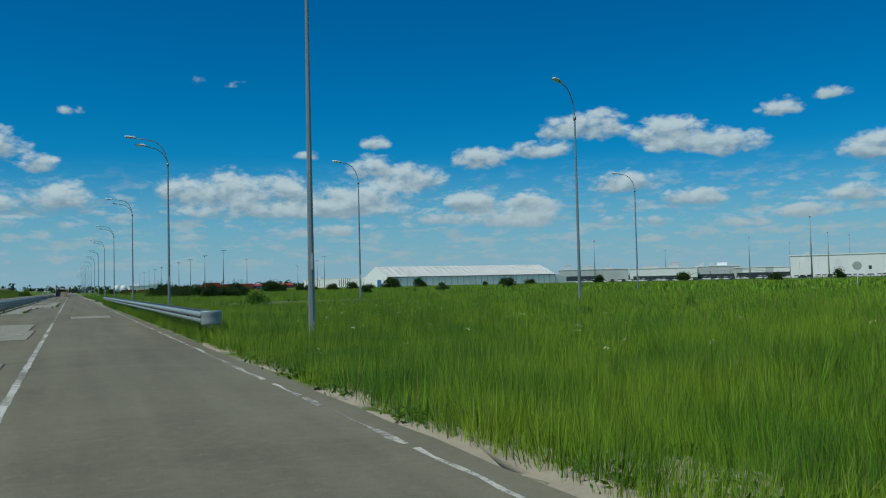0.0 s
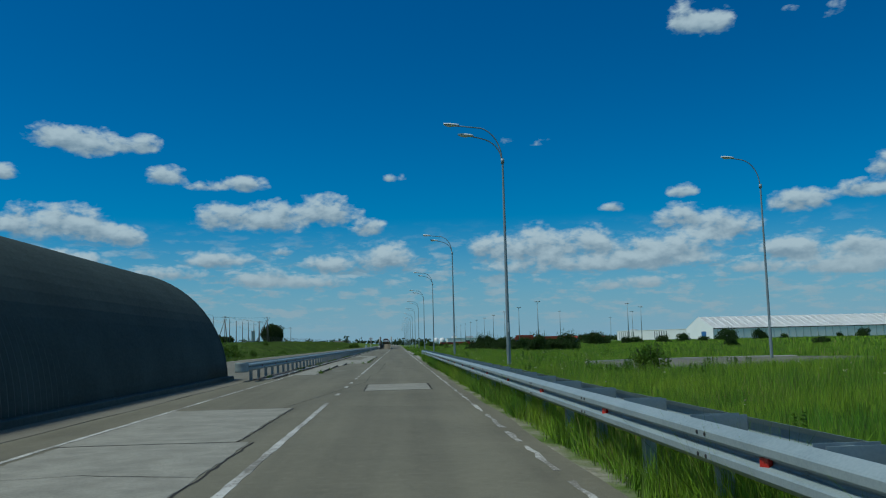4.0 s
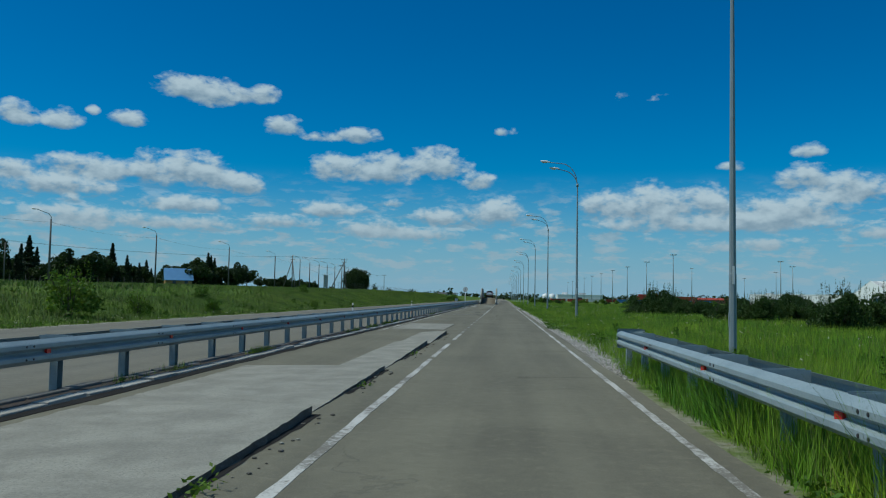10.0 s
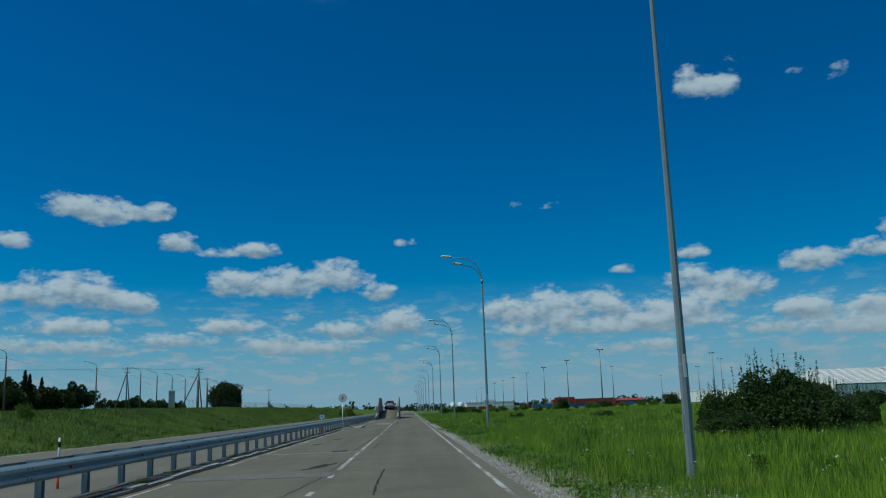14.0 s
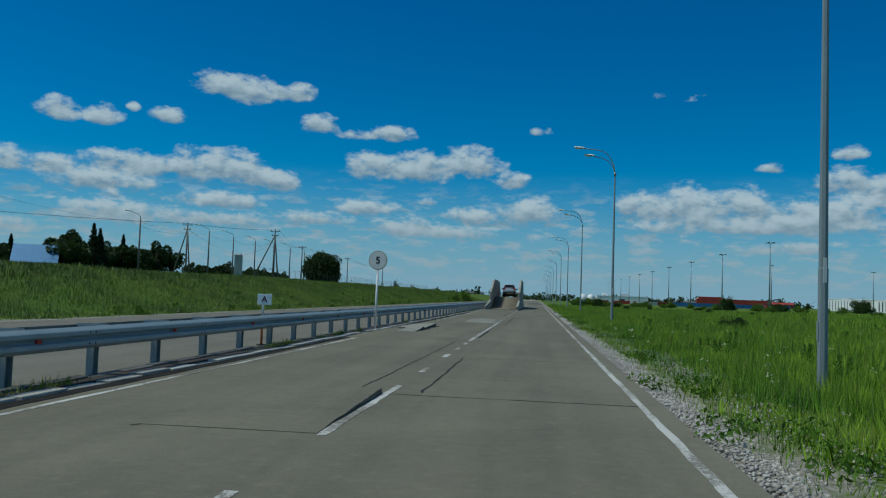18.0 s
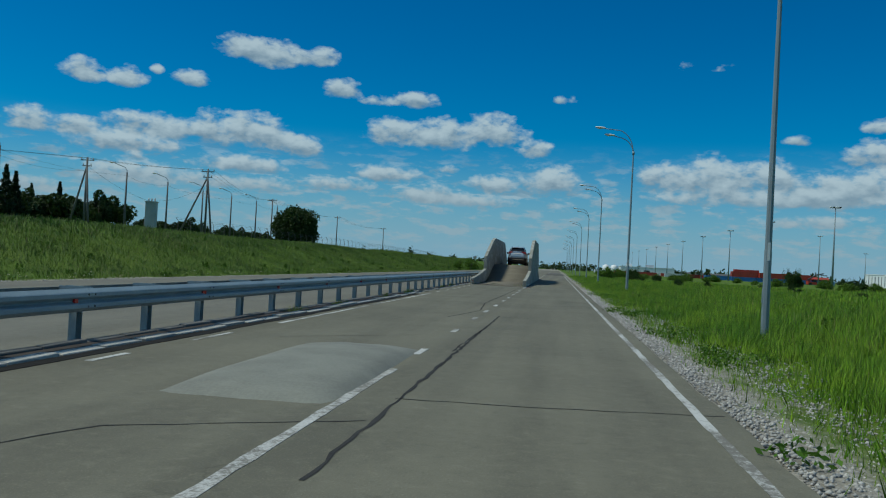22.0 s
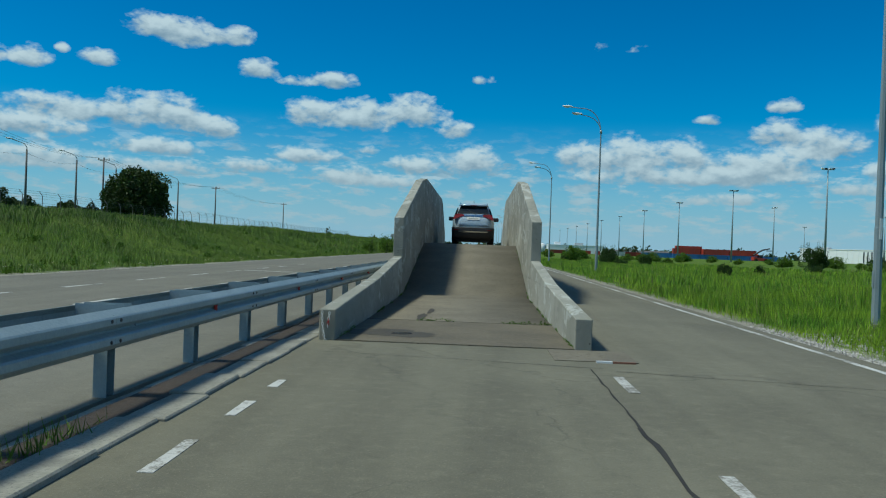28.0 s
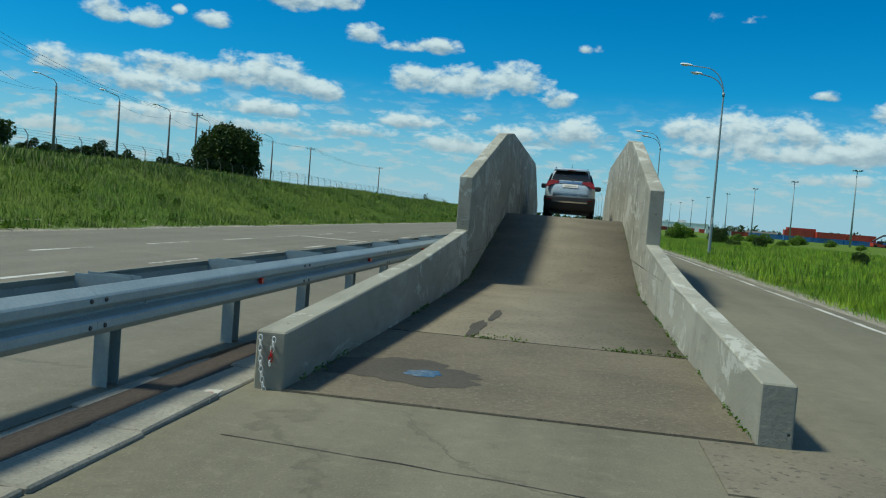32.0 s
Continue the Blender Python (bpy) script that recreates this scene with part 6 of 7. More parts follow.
tree("broad_tree", (-48.5, 311, float(ground_z(-48.5, 311)) - 0.2), 8.4, 4.7, "round dark broad-leaved tree standing alone on the bank", 12, M_TREE, 12000, 0.24, 0.06, lumps=46, full=True)
rnd_shrub = random.Random(19)
L0 = bush((12.0, 318.0, float(ground_z(12.0, 318.0))), 2.2, 1.5, 43, "light green shrub at the far edge of the meadow", M_SAPLING, 2200, 0.12, "far shrubs")
B1 = bush((16.5, 107.0, -0.1), 3.1, 2.0, 31)
B2 = bush((19.4, 109.0, -0.1), 1.95, 2.2, 32)
B3 = bush((52.0, 177.0, -0.1), 3.4, 3.4, 33, n=11000, leaf=0.12)
bush((11.7, -2.3, float(ground_z(11.7, -2.3))), 1.25, 0.95, 35, "light green sapling bush beside the loop road", M_SAPLING, 2600, 0.06)
for i, (src, x, y, s) in enumerate([(B1, 15.0, 108.4, 0.72), (B1, 18.3, 108.6, 0.82), (B2, 17.4, 105.8, 0.85), (B1, 21.2, 110.0, 0.62), (B1, 19.4, 84.8, 0.7), (B1, 22.6, 131.0, 0.66), (B2, 30.5, 141.0, 0.75), (B2, 14.2, 106.0, 0.62), (B1, 21.0, 112.5, 0.5), (B2, 18.5, 85.5, 0.95), (B1, 20.5, 87.0, 0.70), (B2, 22.6, 88.5, 0.90), (B2, 16.6, 84.0, 0.7), (B1, 25.0, 90.0, 0.65), (B2, 26.5, 137.5, 0.7), (B1, 19.6, 71.5, 0.85), (B2, 22.4, 73.5, 1.0), (B1, 24.5, 76.0, 0.9), (B3, 56, 184, 0.75), (B1, 60.0, 178, 0.8), (B3, 66, 190, 0.6), (B3, 82, 198, 0.8), (B2, 90, 204, 0.9), (B1, 74, 214, 0.7), (B2, 19.8, 152, 0.5), (B1, 37, 160, 0.5), (B2, 42, 164, 0.6),
                                    (B3, 104, 222, 1.2), (B1, 118, 230, 1.4), (B2, 34.5, 248, 0.28), (B1, 19.4, 303, 0.5), (B2, 16.5, 303, 0.45), (B1, 31.0, 262, 0.32), (B2, 28.6, 250, 0.30), (B1, 22.0, 268, 0.3), (B2, 33.5, 286, 0.5), (B3, 68, 172, 0.65), (B1, 44, 172, 0.55), (B1, 17.4, 262, 0.35), (B2, 13.8, 168, 0.45), (B1, 46.0, 318, 1.2), (B2, 61.0, 330, 1.3), (B3, 88, 350, 1.2), (B1, 16.0, 310, 0.8), (B2, 12.4, 322, 0.8),
                                    (B1, 40, 60, 0.6), (B2, 62, 82, 0.7), (B1, 96, 120, 0.9), (B3, 140, 260, 0.6), (B1, 155, 250, 0.7), (B3, 170, 262, 1.0), (B2, 186, 268, 1.4), (B1, 210, 250, 1.3), (B3, 236, 226, 1.2), (B2, 190, 130, 1.3), (B1, 250, 160, 1.3), (B3, 160, 60, 0.9)]):
    copy_thing(src, on_ground(x, y, 67 * i, 1.0)).scale = (s, s, s)
for i in range(26):
    x, y = 13.0 + 2.9 * i + rnd_shrub.uniform(-1.5, 1.5), 336 + rnd_shrub.uniform(-25, 60)
    k = rnd_shrub.uniform(0.45, 1.0)
    copy_thing(L0, on_ground(x, y, 37 * i)).scale = (1.5 * k, 1.5 * k, k)
L1 = bush((-18.6, 63.4, float(ground_z(-18.6, 63.4))), 2.4, 1.5, 41, "light green roadside bush on the bank", M_SAPLING, 1500, 0.11, "bushes on the bank")
for i, (x, y, s) in enumerate([(-18.0, 69.5, 0.55), (-17.6, 80.0, 0.45), (-18.4, 50.5, 0.25), (-19.0, 45.5, 0.3), (-22.0, 90.0, 0.5), (-17.5, 110, 0.4), (-24, 132, 0.5), (-15.9, 330, 1.1), (-16.6, 338, 1.3), (-17.5, 322, 0.9)]):
    copy_thing(L1, on_ground(x, y, 50 * i)).scale = (s, s, s)

# the wood behind the bank
T1 = tree("wood_tree", (-112, 206, float(ground_z(-112, 206))), 9.5, 4.0, "dark leafy tree at the wood's edge", 51, M_TREE, 2400, 0.42, 0.2, "tree", "wood behind the bank")
T2 = tree("wood_tree", (-104, 232, float(ground_z(-104, 232))), 8.0, 4.6, "dark leafy tree at the wood's edge", 52, M_TREE, 2400, 0.42, 0.12, "tree", "wood behind the bank")
S1 = spruce((-106, 250, float(ground_z(-106, 250))), 11.5, 53)
S2 = spruce((-110, 268, float(ground_z(-110, 268))), 9.0, 54)
rnd = random.Random(77)
for i in range(74):
    if i < 34:
        y, x = 273 + 1.35 * i + rnd.uniform(-1.5, 1.5), rnd.uniform(-106, -88)
        x = max(x, -0.575 * (y - 115))
    elif i < 64:
        y, x = 205 + 2.5 * (i - 34) + rnd.uniform(-2, 2), -130 + rnd.uniform(-16, 8)
    else:
        y, x = 150 + 5.0 * (i - 64), -118 + rnd.uniform(-8, 8)
    src = rnd.choice([T1, T2, T1, T2, T1, T2, S1])
    c = copy_thing(src, on_ground(x, y, rnd.uniform(0, 360)))
    k = rnd.uniform(0.62, 0.95)
    c.scale = (k, k, k)
for i in range(64):
    a = math.radians(37.0 - 0.30 * i)
    x = -118 + rnd.uniform(-5, 5)
    y = 14.0 - x / math.tan(a)
    k = rnd.uniform(0.42, 0.62)
    copy_thing(rnd.choice([T1, T2]), pose(x, y, float(ground_z(x, y)) - 0.9, 0, 0, rnd.uniform(0, 360))).scale = (1.7 * k, 1.7 * k, k)
for i in range(70):
    a = math.radians(37.0 - 0.28 * i + rnd.uniform(-0.1, 0.1))
    x = -112 + rnd.uniform(-9, 9)
    y = 14.0 - x / math.tan(a)
    k = rnd.uniform(0.62, 1.0) * (0.75 + 0.25 * math.sin(0.9 * i))
    copy_thing(rnd.choice([T1, T2, T2, T1, S1, S2]), on_ground(x, y, rnd.uniform(0, 360))).scale = (1.15 * k, 1.15 * k, k)
for x, y, k in ((-113, 276, 0.8), (-119, 284, 0.9), (-111.5, 281, 0.7), (-122, 276, 0.7), (-128, 280, 0.8)):
    copy_thing(T2, on_ground(x, y, 40 * k)).scale = (k, k, k)
for i in range(30):
    y, x = 322 + 2.2 * i + rnd.uniform(-1, 1), -82 + rnd.uniform(-4, 4)
    c = copy_thing(rnd.choice([T1, T2]), on_ground(x, y, rnd.uniform(0, 360)))
    k = rnd.uniform(0.36, 0.55)
    c.scale = (k * 1.15, k * 1.15, k)


def far_woods():
    """Broken belts of trees towards the horizon."""
    r = np.random.default_rng(91)
    pts = []
    for az in np.arange(-75, 80, 0.16):
        dens = 0.5 + 0.5 * math.sin(az * 0.9 + 1) * math.sin(az * 0.37 + 2)
        if r.uniform() > 0.25 + 0.75 * dens:
            continue
        d = r.uniform(950, 1500)
        h = r.uniform(4.5, 11) * (0.75 + 0.5 * dens)
        x, y = d * math.sin(math.radians(az)), d * math.cos(math.radians(az)) + 60
        g = float(ground_z(x, y))
        w = r.uniform(3.5, 8)
        q = r.normal(size=(34, 3)) * np.array([w * 0.45, w * 0.45, h * 0.22]) + np.array([x, y, g + h * 0.5])
        q[:, 2] = np.maximum(q[:, 2], g + 0.3)
        pts.append(q)
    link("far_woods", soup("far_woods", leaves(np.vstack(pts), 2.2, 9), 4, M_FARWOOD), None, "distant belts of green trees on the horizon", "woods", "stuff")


far_woods()


# ---------------------------------------------------------------- poles and wires on the bank
def wire(a, b, sag, parent_name="overhead_wire", r=0.012, n=12):
    a, b = Vector(a), Vector(b)
    bm = B()
    pts = [a.lerp(b, t) - Vector((0, 0, 4 * sag * t * (1 - t))) for t in np.linspace(0, 1, n)]
    tube(bm, pts, r, 4, False)
    return link(parent_name, mesh_of(bm, parent_name, M_WIRE), None, "thin sagging overhead wire between poles", "wire", "", "overhead wires")


def area_lamp(x, y, h=8.2):
    z = float(ground_z(x, y))
    ob = thing("area_lamp", (x, y, z), "grey concrete lamp post with an angled steel arm", "street lamp", "lamps on the bank")
    bm = B()
    tube(bm, [(0, 0, -0.4), (0, 0, h)], [0.17, 0.10], 8)
    part("post", bm, M_CPOLE, ob)
    bm = B()
    tube(bm, [(0, 0, h - 0.5), (0, 0, h + 0.25), (-0.25, -0.1, h + 0.65), (-1.5, -0.6, h + 1.15)], 0.045, 6)
    part("arm", bm, M_POLE, ob)
    lamp_head(ob, (-1.5, -0.6, h + 1.15), 22)
    return z + h


tops = []
for y in (66.0, 97.0, 127.5, 160.0, 197.0, 232.5, 258.5, 270.5, 283.0, 295.2, 307.7, 320.0, 333.0, 346.0):
    tops.append((y, area_lamp(-55.5, y)))
for (ya, za), (yb, zb) in zip(tops, tops[1:]):
    wire((-55.5, ya, za - 0.4), (-55.5, yb, zb - 0.4), 0.5)


def power_pole(x, y, h, struts, arms=1, turn=0.0):
    z = float(ground_z(x, y))
    ob = thing("power_pole", (x, y, z), "weathered power line pole with struts and insulators" if struts else "slender grey power line pole with insulators", "power pole", "power poles", "", turn)
    bm = B()
    tube(bm, [(0, 0, -0.5), (0, 0, h)], [0.16, 0.11], 8)
    part("pole", bm, M_CPOLE, ob)
    for sx, sy in struts:
        bm = B()
        tube(bm, [(sx, sy, -0.5), (0.0, 0.0, h - 1.0)], [0.14, 0.10], 8)
        part("strut", bm, M_CPOLE, ob)
    for k in range(arms):
        zz = h - 0.35 - 0.7 * k
        bm = B()
        box(bm, -0.85 + 0.25 * k, 0.85 - 0.25 * k, -0.05, 0.05, zz - 0.05, zz + 0.05)
        part("cross_arm", bm, M_WOOD, ob)
        for s in (-0.75 + 0.25 * k, 0.0, 0.75 - 0.25 * k):
            bm = B()
            tube(bm, [(s, 0, zz + 0.05), (s, 0, zz + 0.12), (s, 0, zz + 0.2), (s, 0, zz + 0.3)], [0.02, 0.06, 0.075, 0.03], 8)
            part("insulator", bm, M_INSUL, ob)
    return z + h


za = power_pole(-55.0, 248.0, 8.9, [(-3.0, 1.2), (1.1, -0.8)], 2)
zb = power_pole(-42.0, 253.6, 8.9, [(-4.2, 0.6), (0.7, 0.6)], 2)
zc = power_pole(-54.0, 312.5, 9.2, [], 1)
zd = power_pole(-55.0, 366.0, 9.0, [], 1)
ze = power_pole(-56.0, 430.0, 9.0, [], 1)
zf = power_pole(-92.0, 128.0, 8.4, [(-3.2, 0.5)], 1)
zg = power_pole(-88.0, 152.0, 7.4, [(-2.4, 0.2)], 1)
zh = power_pole(-95.0, 182.0, 7.6, [], 1)
for s in (-0.75, 0.0, 0.75):
    wire((-55.0 + s, 248.0, za - 0.1), (-42.0 + s, 253.6, zb - 0.1), 0.25)
    wire((-42.0 + s, 253.6, zb - 0.1), (-54.0 + s, 312.5, zc - 0.1), 1.3)
    wire((-54.0 + s, 312.5, zc - 0.1), (-55.0 + s, 366.0, zd - 0.1), 1.0)
    wire((-55.0 + s, 366.0, zd - 0.1), (-56.0 + s, 430.0, ze - 0.1), 1.0)
    wire((-92.0 + s, 128.0, zf - 0.1), (-55.0 + s, 248.0, za - 0.1), 1.8)
    wire((-92.0 + s, 128.0, zf - 0.1), (-120.0 + s, 40.0, zf - 0.1), 1.8)
wire((-42.0, 253.6, zb - 1.6), (-55.5, 281.0, tops[7][1] - 0.5), 0.8)
wire((-55.0, 248.0, za - 1.6), (-55.5, 228.0, tops[5][1] - 0.4), 0.8)
wire((-42.0, 253.6, zb - 2.0), (-45.6, 246.0, 6.7), 0.6)
wire((-55.0, 248.0, za - 1.0), (-45.8, 246.0, 6.7), 0.4)


def transformer():
    x, y = -45.4, 246.0
    z = float(ground_z(x, y))
    ob = thing("transformer_cabinet", (x, y, z), "tall pale transformer cabinet on a steel frame", "transformer", turn=12)
    for sx in (-0.55, 0.55):
        for sy in (-0.6, 0.6):
            bm = B()
            box(bm, sx - 0.06, sx + 0.06, sy - 0.06, sy + 0.06, -0.3, 0.75)
            part("leg", bm, M_STEEL, ob)
    bm = B()
    box(bm, -0.72, 0.72, -0.8, 0.8, 0.75, 0.87)
    part("frame", bm, M_STEEL, ob)
    bm = B()
    box(bm, -0.65, 0.65, -0.7, 0.7, 0.87, 4.2, 0.03)
    body = part("cabinet", bm, M_GREY, ob)
    for sx in (-0.32, 0.32):
        bm = B()
        box(bm, sx - 0.29, sx + 0.29, -0.725, -0.70, 1.0, 4.0, 0.01)
        part("door", bm, M_GREY, body)
    bm = B()
    box(bm, -0.72, 0.72, -0.8, 0.8, 4.2, 4.3)
    part("roof", bm, M_GREY, ob)
    for sx in (-0.4, 0.0, 0.4):
        bm = B()
        tube(bm, [(sx, 0, 4.3), (sx, 0, 4.55), (sx, 0, 4.75)], [0.09, 0.11, 0.04], 8)
        part("bushing", bm, M_INSUL, ob)
    ob.scale = (0.88, 0.88, 0.92)


transformer()


def security_fence():
    ob = thing("security_fence", (-42.5, 246, 0), "steel security fence with angled post tops and wire", "fence")
    bm = B()
    tube(bm, [(0, 0, -0.3), (0, 0, 1.9)], 0.035, 6)
    tube(bm, [(0, 0, 1.88), (-0.32, 0.0, 2.3)], 0.03, 6)
    post = mesh_of(bm, "post", M_CPOLE)
    ys = list(np.arange(246.0, 470.0, 3.5))
    pts = [(-42.5 + 0.8 * math.sin(y * 0.01), y, float(ground_z(-42.5, y))) for y in ys]
    for x, y, z in pts:
        p = link("post", post, ob)
        p.matrix_local = pose(x + 42.5, y - 246, z)
    for h, dx in ((0.4, 0), (0.8, 0), (1.2, 0), (1.6, 0), (1.85, 0), (2.08, -0.16), (2.28, -0.32)):
        bm = B()
        tube(bm, [(x + 42.5 + dx, y - 246, z + h) for x, y, z in pts], 0.012, 4, False)
        part("wire", bm, M_WIRE, ob)


security_fence()


def field_fence():
    ob = thing("field_fence", (-60, 30, 0), "low row of wooden field fence posts", "fence")
    bm = B()
    tube(bm, [(0, 0, -0.3), (0, 0, 1.1)], [0.06, 0.05], 6)
    post = mesh_of(bm, "post", M_WOOD)
    for k in range(34):
        y = 34 + 4.0 * k
        p = link("post", post, ob)
        p.matrix_local = pose(0.3 * math.sin(k * 1.7), y - 30, float(ground_z(-60, y)))


field_fence()


# ---------------------------------------------------------------- buildings
def gable_house(name, at, w, l, wall_h, ridge, wall_m, roof_m, label, turn=0.0, base_h=0.0, base_m=None):
    ob = thing(name, at, label, "house", turn=turn)
    bm = B()
    prism(bm, [(-w / 2, -0.3), (w / 2, -0.3), (w / 2, wall_h), (0, ridge - 0.12), (-w / 2, wall_h)], "y", -l / 2, l / 2)
    wall = part("wall", bm, wall_m, ob)
    if base_h:
        bm = B()
        box(bm, -w / 2 - 0.04, w / 2 + 0.04, -l / 2 - 0.04, l / 2 + 0.04, -0.3, base_h)
        part("plinth", bm, base_m, ob)
    for s in (-1, 1):
        bm = B()
        e = 0.45
        slope = (ridge - wall_h) / (w / 2)
        prism(bm, [(0, ridge), (s * (w / 2 + e), wall_h - e * slope), (s * (w / 2 + e), wall_h - e * slope + 0.14), (0, ridge + 0.16)], "y", -l / 2 - 0.4, l / 2 + 0.4)
        part("roof", bm, roof_m, ob)
    for k in range(max(1, int(l / 3.4))):
        for s in (-1, 1):
            bm = B()
            y = -l / 2 + 1.7 + 3.4 * k
            box(bm, s * (w / 2 + 0.02) - 0.03, s * (w / 2 + 0.02) + 0.03, y - 0.5, y + 0.5, wall_h * 0.4, wall_h * 0.78)
            win = part("window", bm, M_DARKGLASS, wall)
    return ob


gable_house("blue_house", (-95.5, 271.0, float(ground_z(-95.5, 271))), 6.4, 7.6, 2.2, 5.3, M_OCHRE, M_BLUEROOF, "ochre house with a large light blue metal roof", 116, 0.5, M_BRICK)
gable_house("barn", (-78.5, 138.0, float(ground_z(-78.5, 138)) - 0.3), 12.0, 12.0, 1.2, 4.6, M_WOOD, M_BARN, "low dark barn with a wide slate roof", 30)
gable_house("cottage", (-134.0, 238.0, float(ground_z(-134, 238))), 8.0, 9.0, 4.2, 6.8, M_BRICK, M_BARN, "dark brick cottage among trees", 20)


def exhibition_tent():
    """Long white frame tent; local x runs along its ridge."""
    L, W, E, H = 114.0, 36.0, 5.8, 12.0
    z = float(ground_z(220, 414))
    ob = thing("frame_tent", (164, 411, z), "very long white frame tent with a ribbed tarpaulin roof", "tent", turn=3.0)
    bays = 28
    for i in range(bays):
        x0, x1 = L * i / bays, L * (i + 1) / bays
        for s in (-1, 1):
            bm = B()
            p = [(x0 + 0.12, s * (W / 2 + 0.3), E - 0.1), (x1 - 0.12, s * (W / 2 + 0.3), E - 0.1), (x1 - 0.12, 0, H), (x0 + 0.12, 0, H)]
            mid = (0.5 * (x0 + x1), s * W / 4, (E + H) / 2 - 0.28)
            vs = [bm.verts.new(q) for q in p]
            c = bm.verts.new(mid)
            for k in range(4):
                f = bm.faces.new((vs[k], vs[(k + 1) % 4], c))
            bmesh.ops.solidify(bm, geom=bm.faces[:], thickness=0.05)
            bmesh.ops.recalc_face_normals(bm, faces=bm.faces[:])
            part("roof_panel", bm, M_TENT, ob)
            bm = B()
            box(bm, x0 + 0.2, x1 - 0.2, s * W / 2 - 0.03, s * W / 2 + 0.03, 0.0 if i % 9 else 0.4, E - (0.5 if s < 0 else 0.1))
            part("side_panel", bm, M_TENT, ob)
    for i in range(bays + 1):
        x = L * i / bays
        for s in (-1, 1):
            bm = B()
            box(bm, x - 0.14, x + 0.14, s * W / 2 - 0.16, s * W / 2 + 0.16, -0.3, E)
            part("column", bm, M_GREYWALL, ob)
            bm = B()
            tube(bm, [(x, s * (W / 2 + 0.35), E), (x, 0, H + 0.08)], 0.13, 6)
            part("rib", bm, M_TENT, ob)
    bm = B()
    box(bm, 0, L, -W / 2 - 0.2, -W / 2 - 0.1, E - 0.5, E - 0.1)
    part("eave_beam", bm, M_DARKGLASS, ob, "dark eave line")
    for x in (0.0, L):
        bm = B()
        prism(bm, [(-W / 2, -0.2), (W / 2, -0.2), (W / 2, E), (0, H - 0.1), (-W / 2, E)], "x", x - 0.06, x + 0.06)
        part("gable", bm, M_TENT, ob)
    bm = B()
    prism(bm, [(L, -0.2), (L + 9, -0.2), (L + 9, 3.8), (L + 0.1, 5.6)], "y", -W / 2 + 0.5, W / 2)
    part("annex", bm, M_TENT, ob, "low white annex at the end of the tent")
    bm = B()
    box(bm, -0.12, -0.08, -9, -3, 0, 4.2)
    part("gate", bm, M_BLUEWALL, ob, "blue gate in the gable end")


exhibition_tent()


def hall(name, at, w, d, h, turn, label, wall_m, bays, band=None, roof_units=(), windows=()):
    """A flat-roofed industrial hall: cladding panels, roof edge, glazed strips and roof units; local x along its front."""
    ob = thing(name, at, label, "industrial hall", turn=turn)
    bm = B()
    box(bm, 0, w, 0.1, d, -0.5, h - 0.15)
    part("body", bm, wall_m, ob)
    for i in range(bays):
        bm = B()
        box(bm, w * i / bays + 0.08, w * (i + 1) / bays - 0.08, -0.05, 0.1, 0.3, h - 0.4)
        part("cladding_panel", bm, wall_m if not band or i % band else M_GREYWALL, ob)
    bm = B()
    box(bm, -0.3, w + 0.3, -0.3, d + 0.3, h - 0.4, h + 0.1)
    part("roof_edge", bm, M_WHITEWALL, ob)
    for x, y, ww, hh in roof_units:
        bm = B()
        box(bm, x, x + ww, y, y + 4.0, h + 0.1, h + hh, 0.05)
        part("roof_unit", bm, M_WHITEWALL if int(x) % 2 else M_GREYWALL, ob)
    for x, ww, z0, z1 in windows:
        bm = B()
        box(bm, x, x + ww, -0.12, -0.05, z0, z1)
        part("window", bm, M_DARKGLASS, ob)
    return ob


hall("white_hall", (213, 767, -0.7), 112, 40, 9.4, -55, "long white industrial hall with dark vertical strips", M_WHITEWALL, 30, None, [(10, 8, 5, 1.2)], [(44 + 2.6 * k, 0.8, 1.0, 8.0) for k in range(6)] + [(3 + 2.4 * k, 0.35, 1.0, 8.0) for k in range(8)])


def dirpos(az, d, x0=1.0, y0=-57.0):
    return x0 + d * math.sin(math.radians(az)), y0 + d * math.cos(math.radians(az))


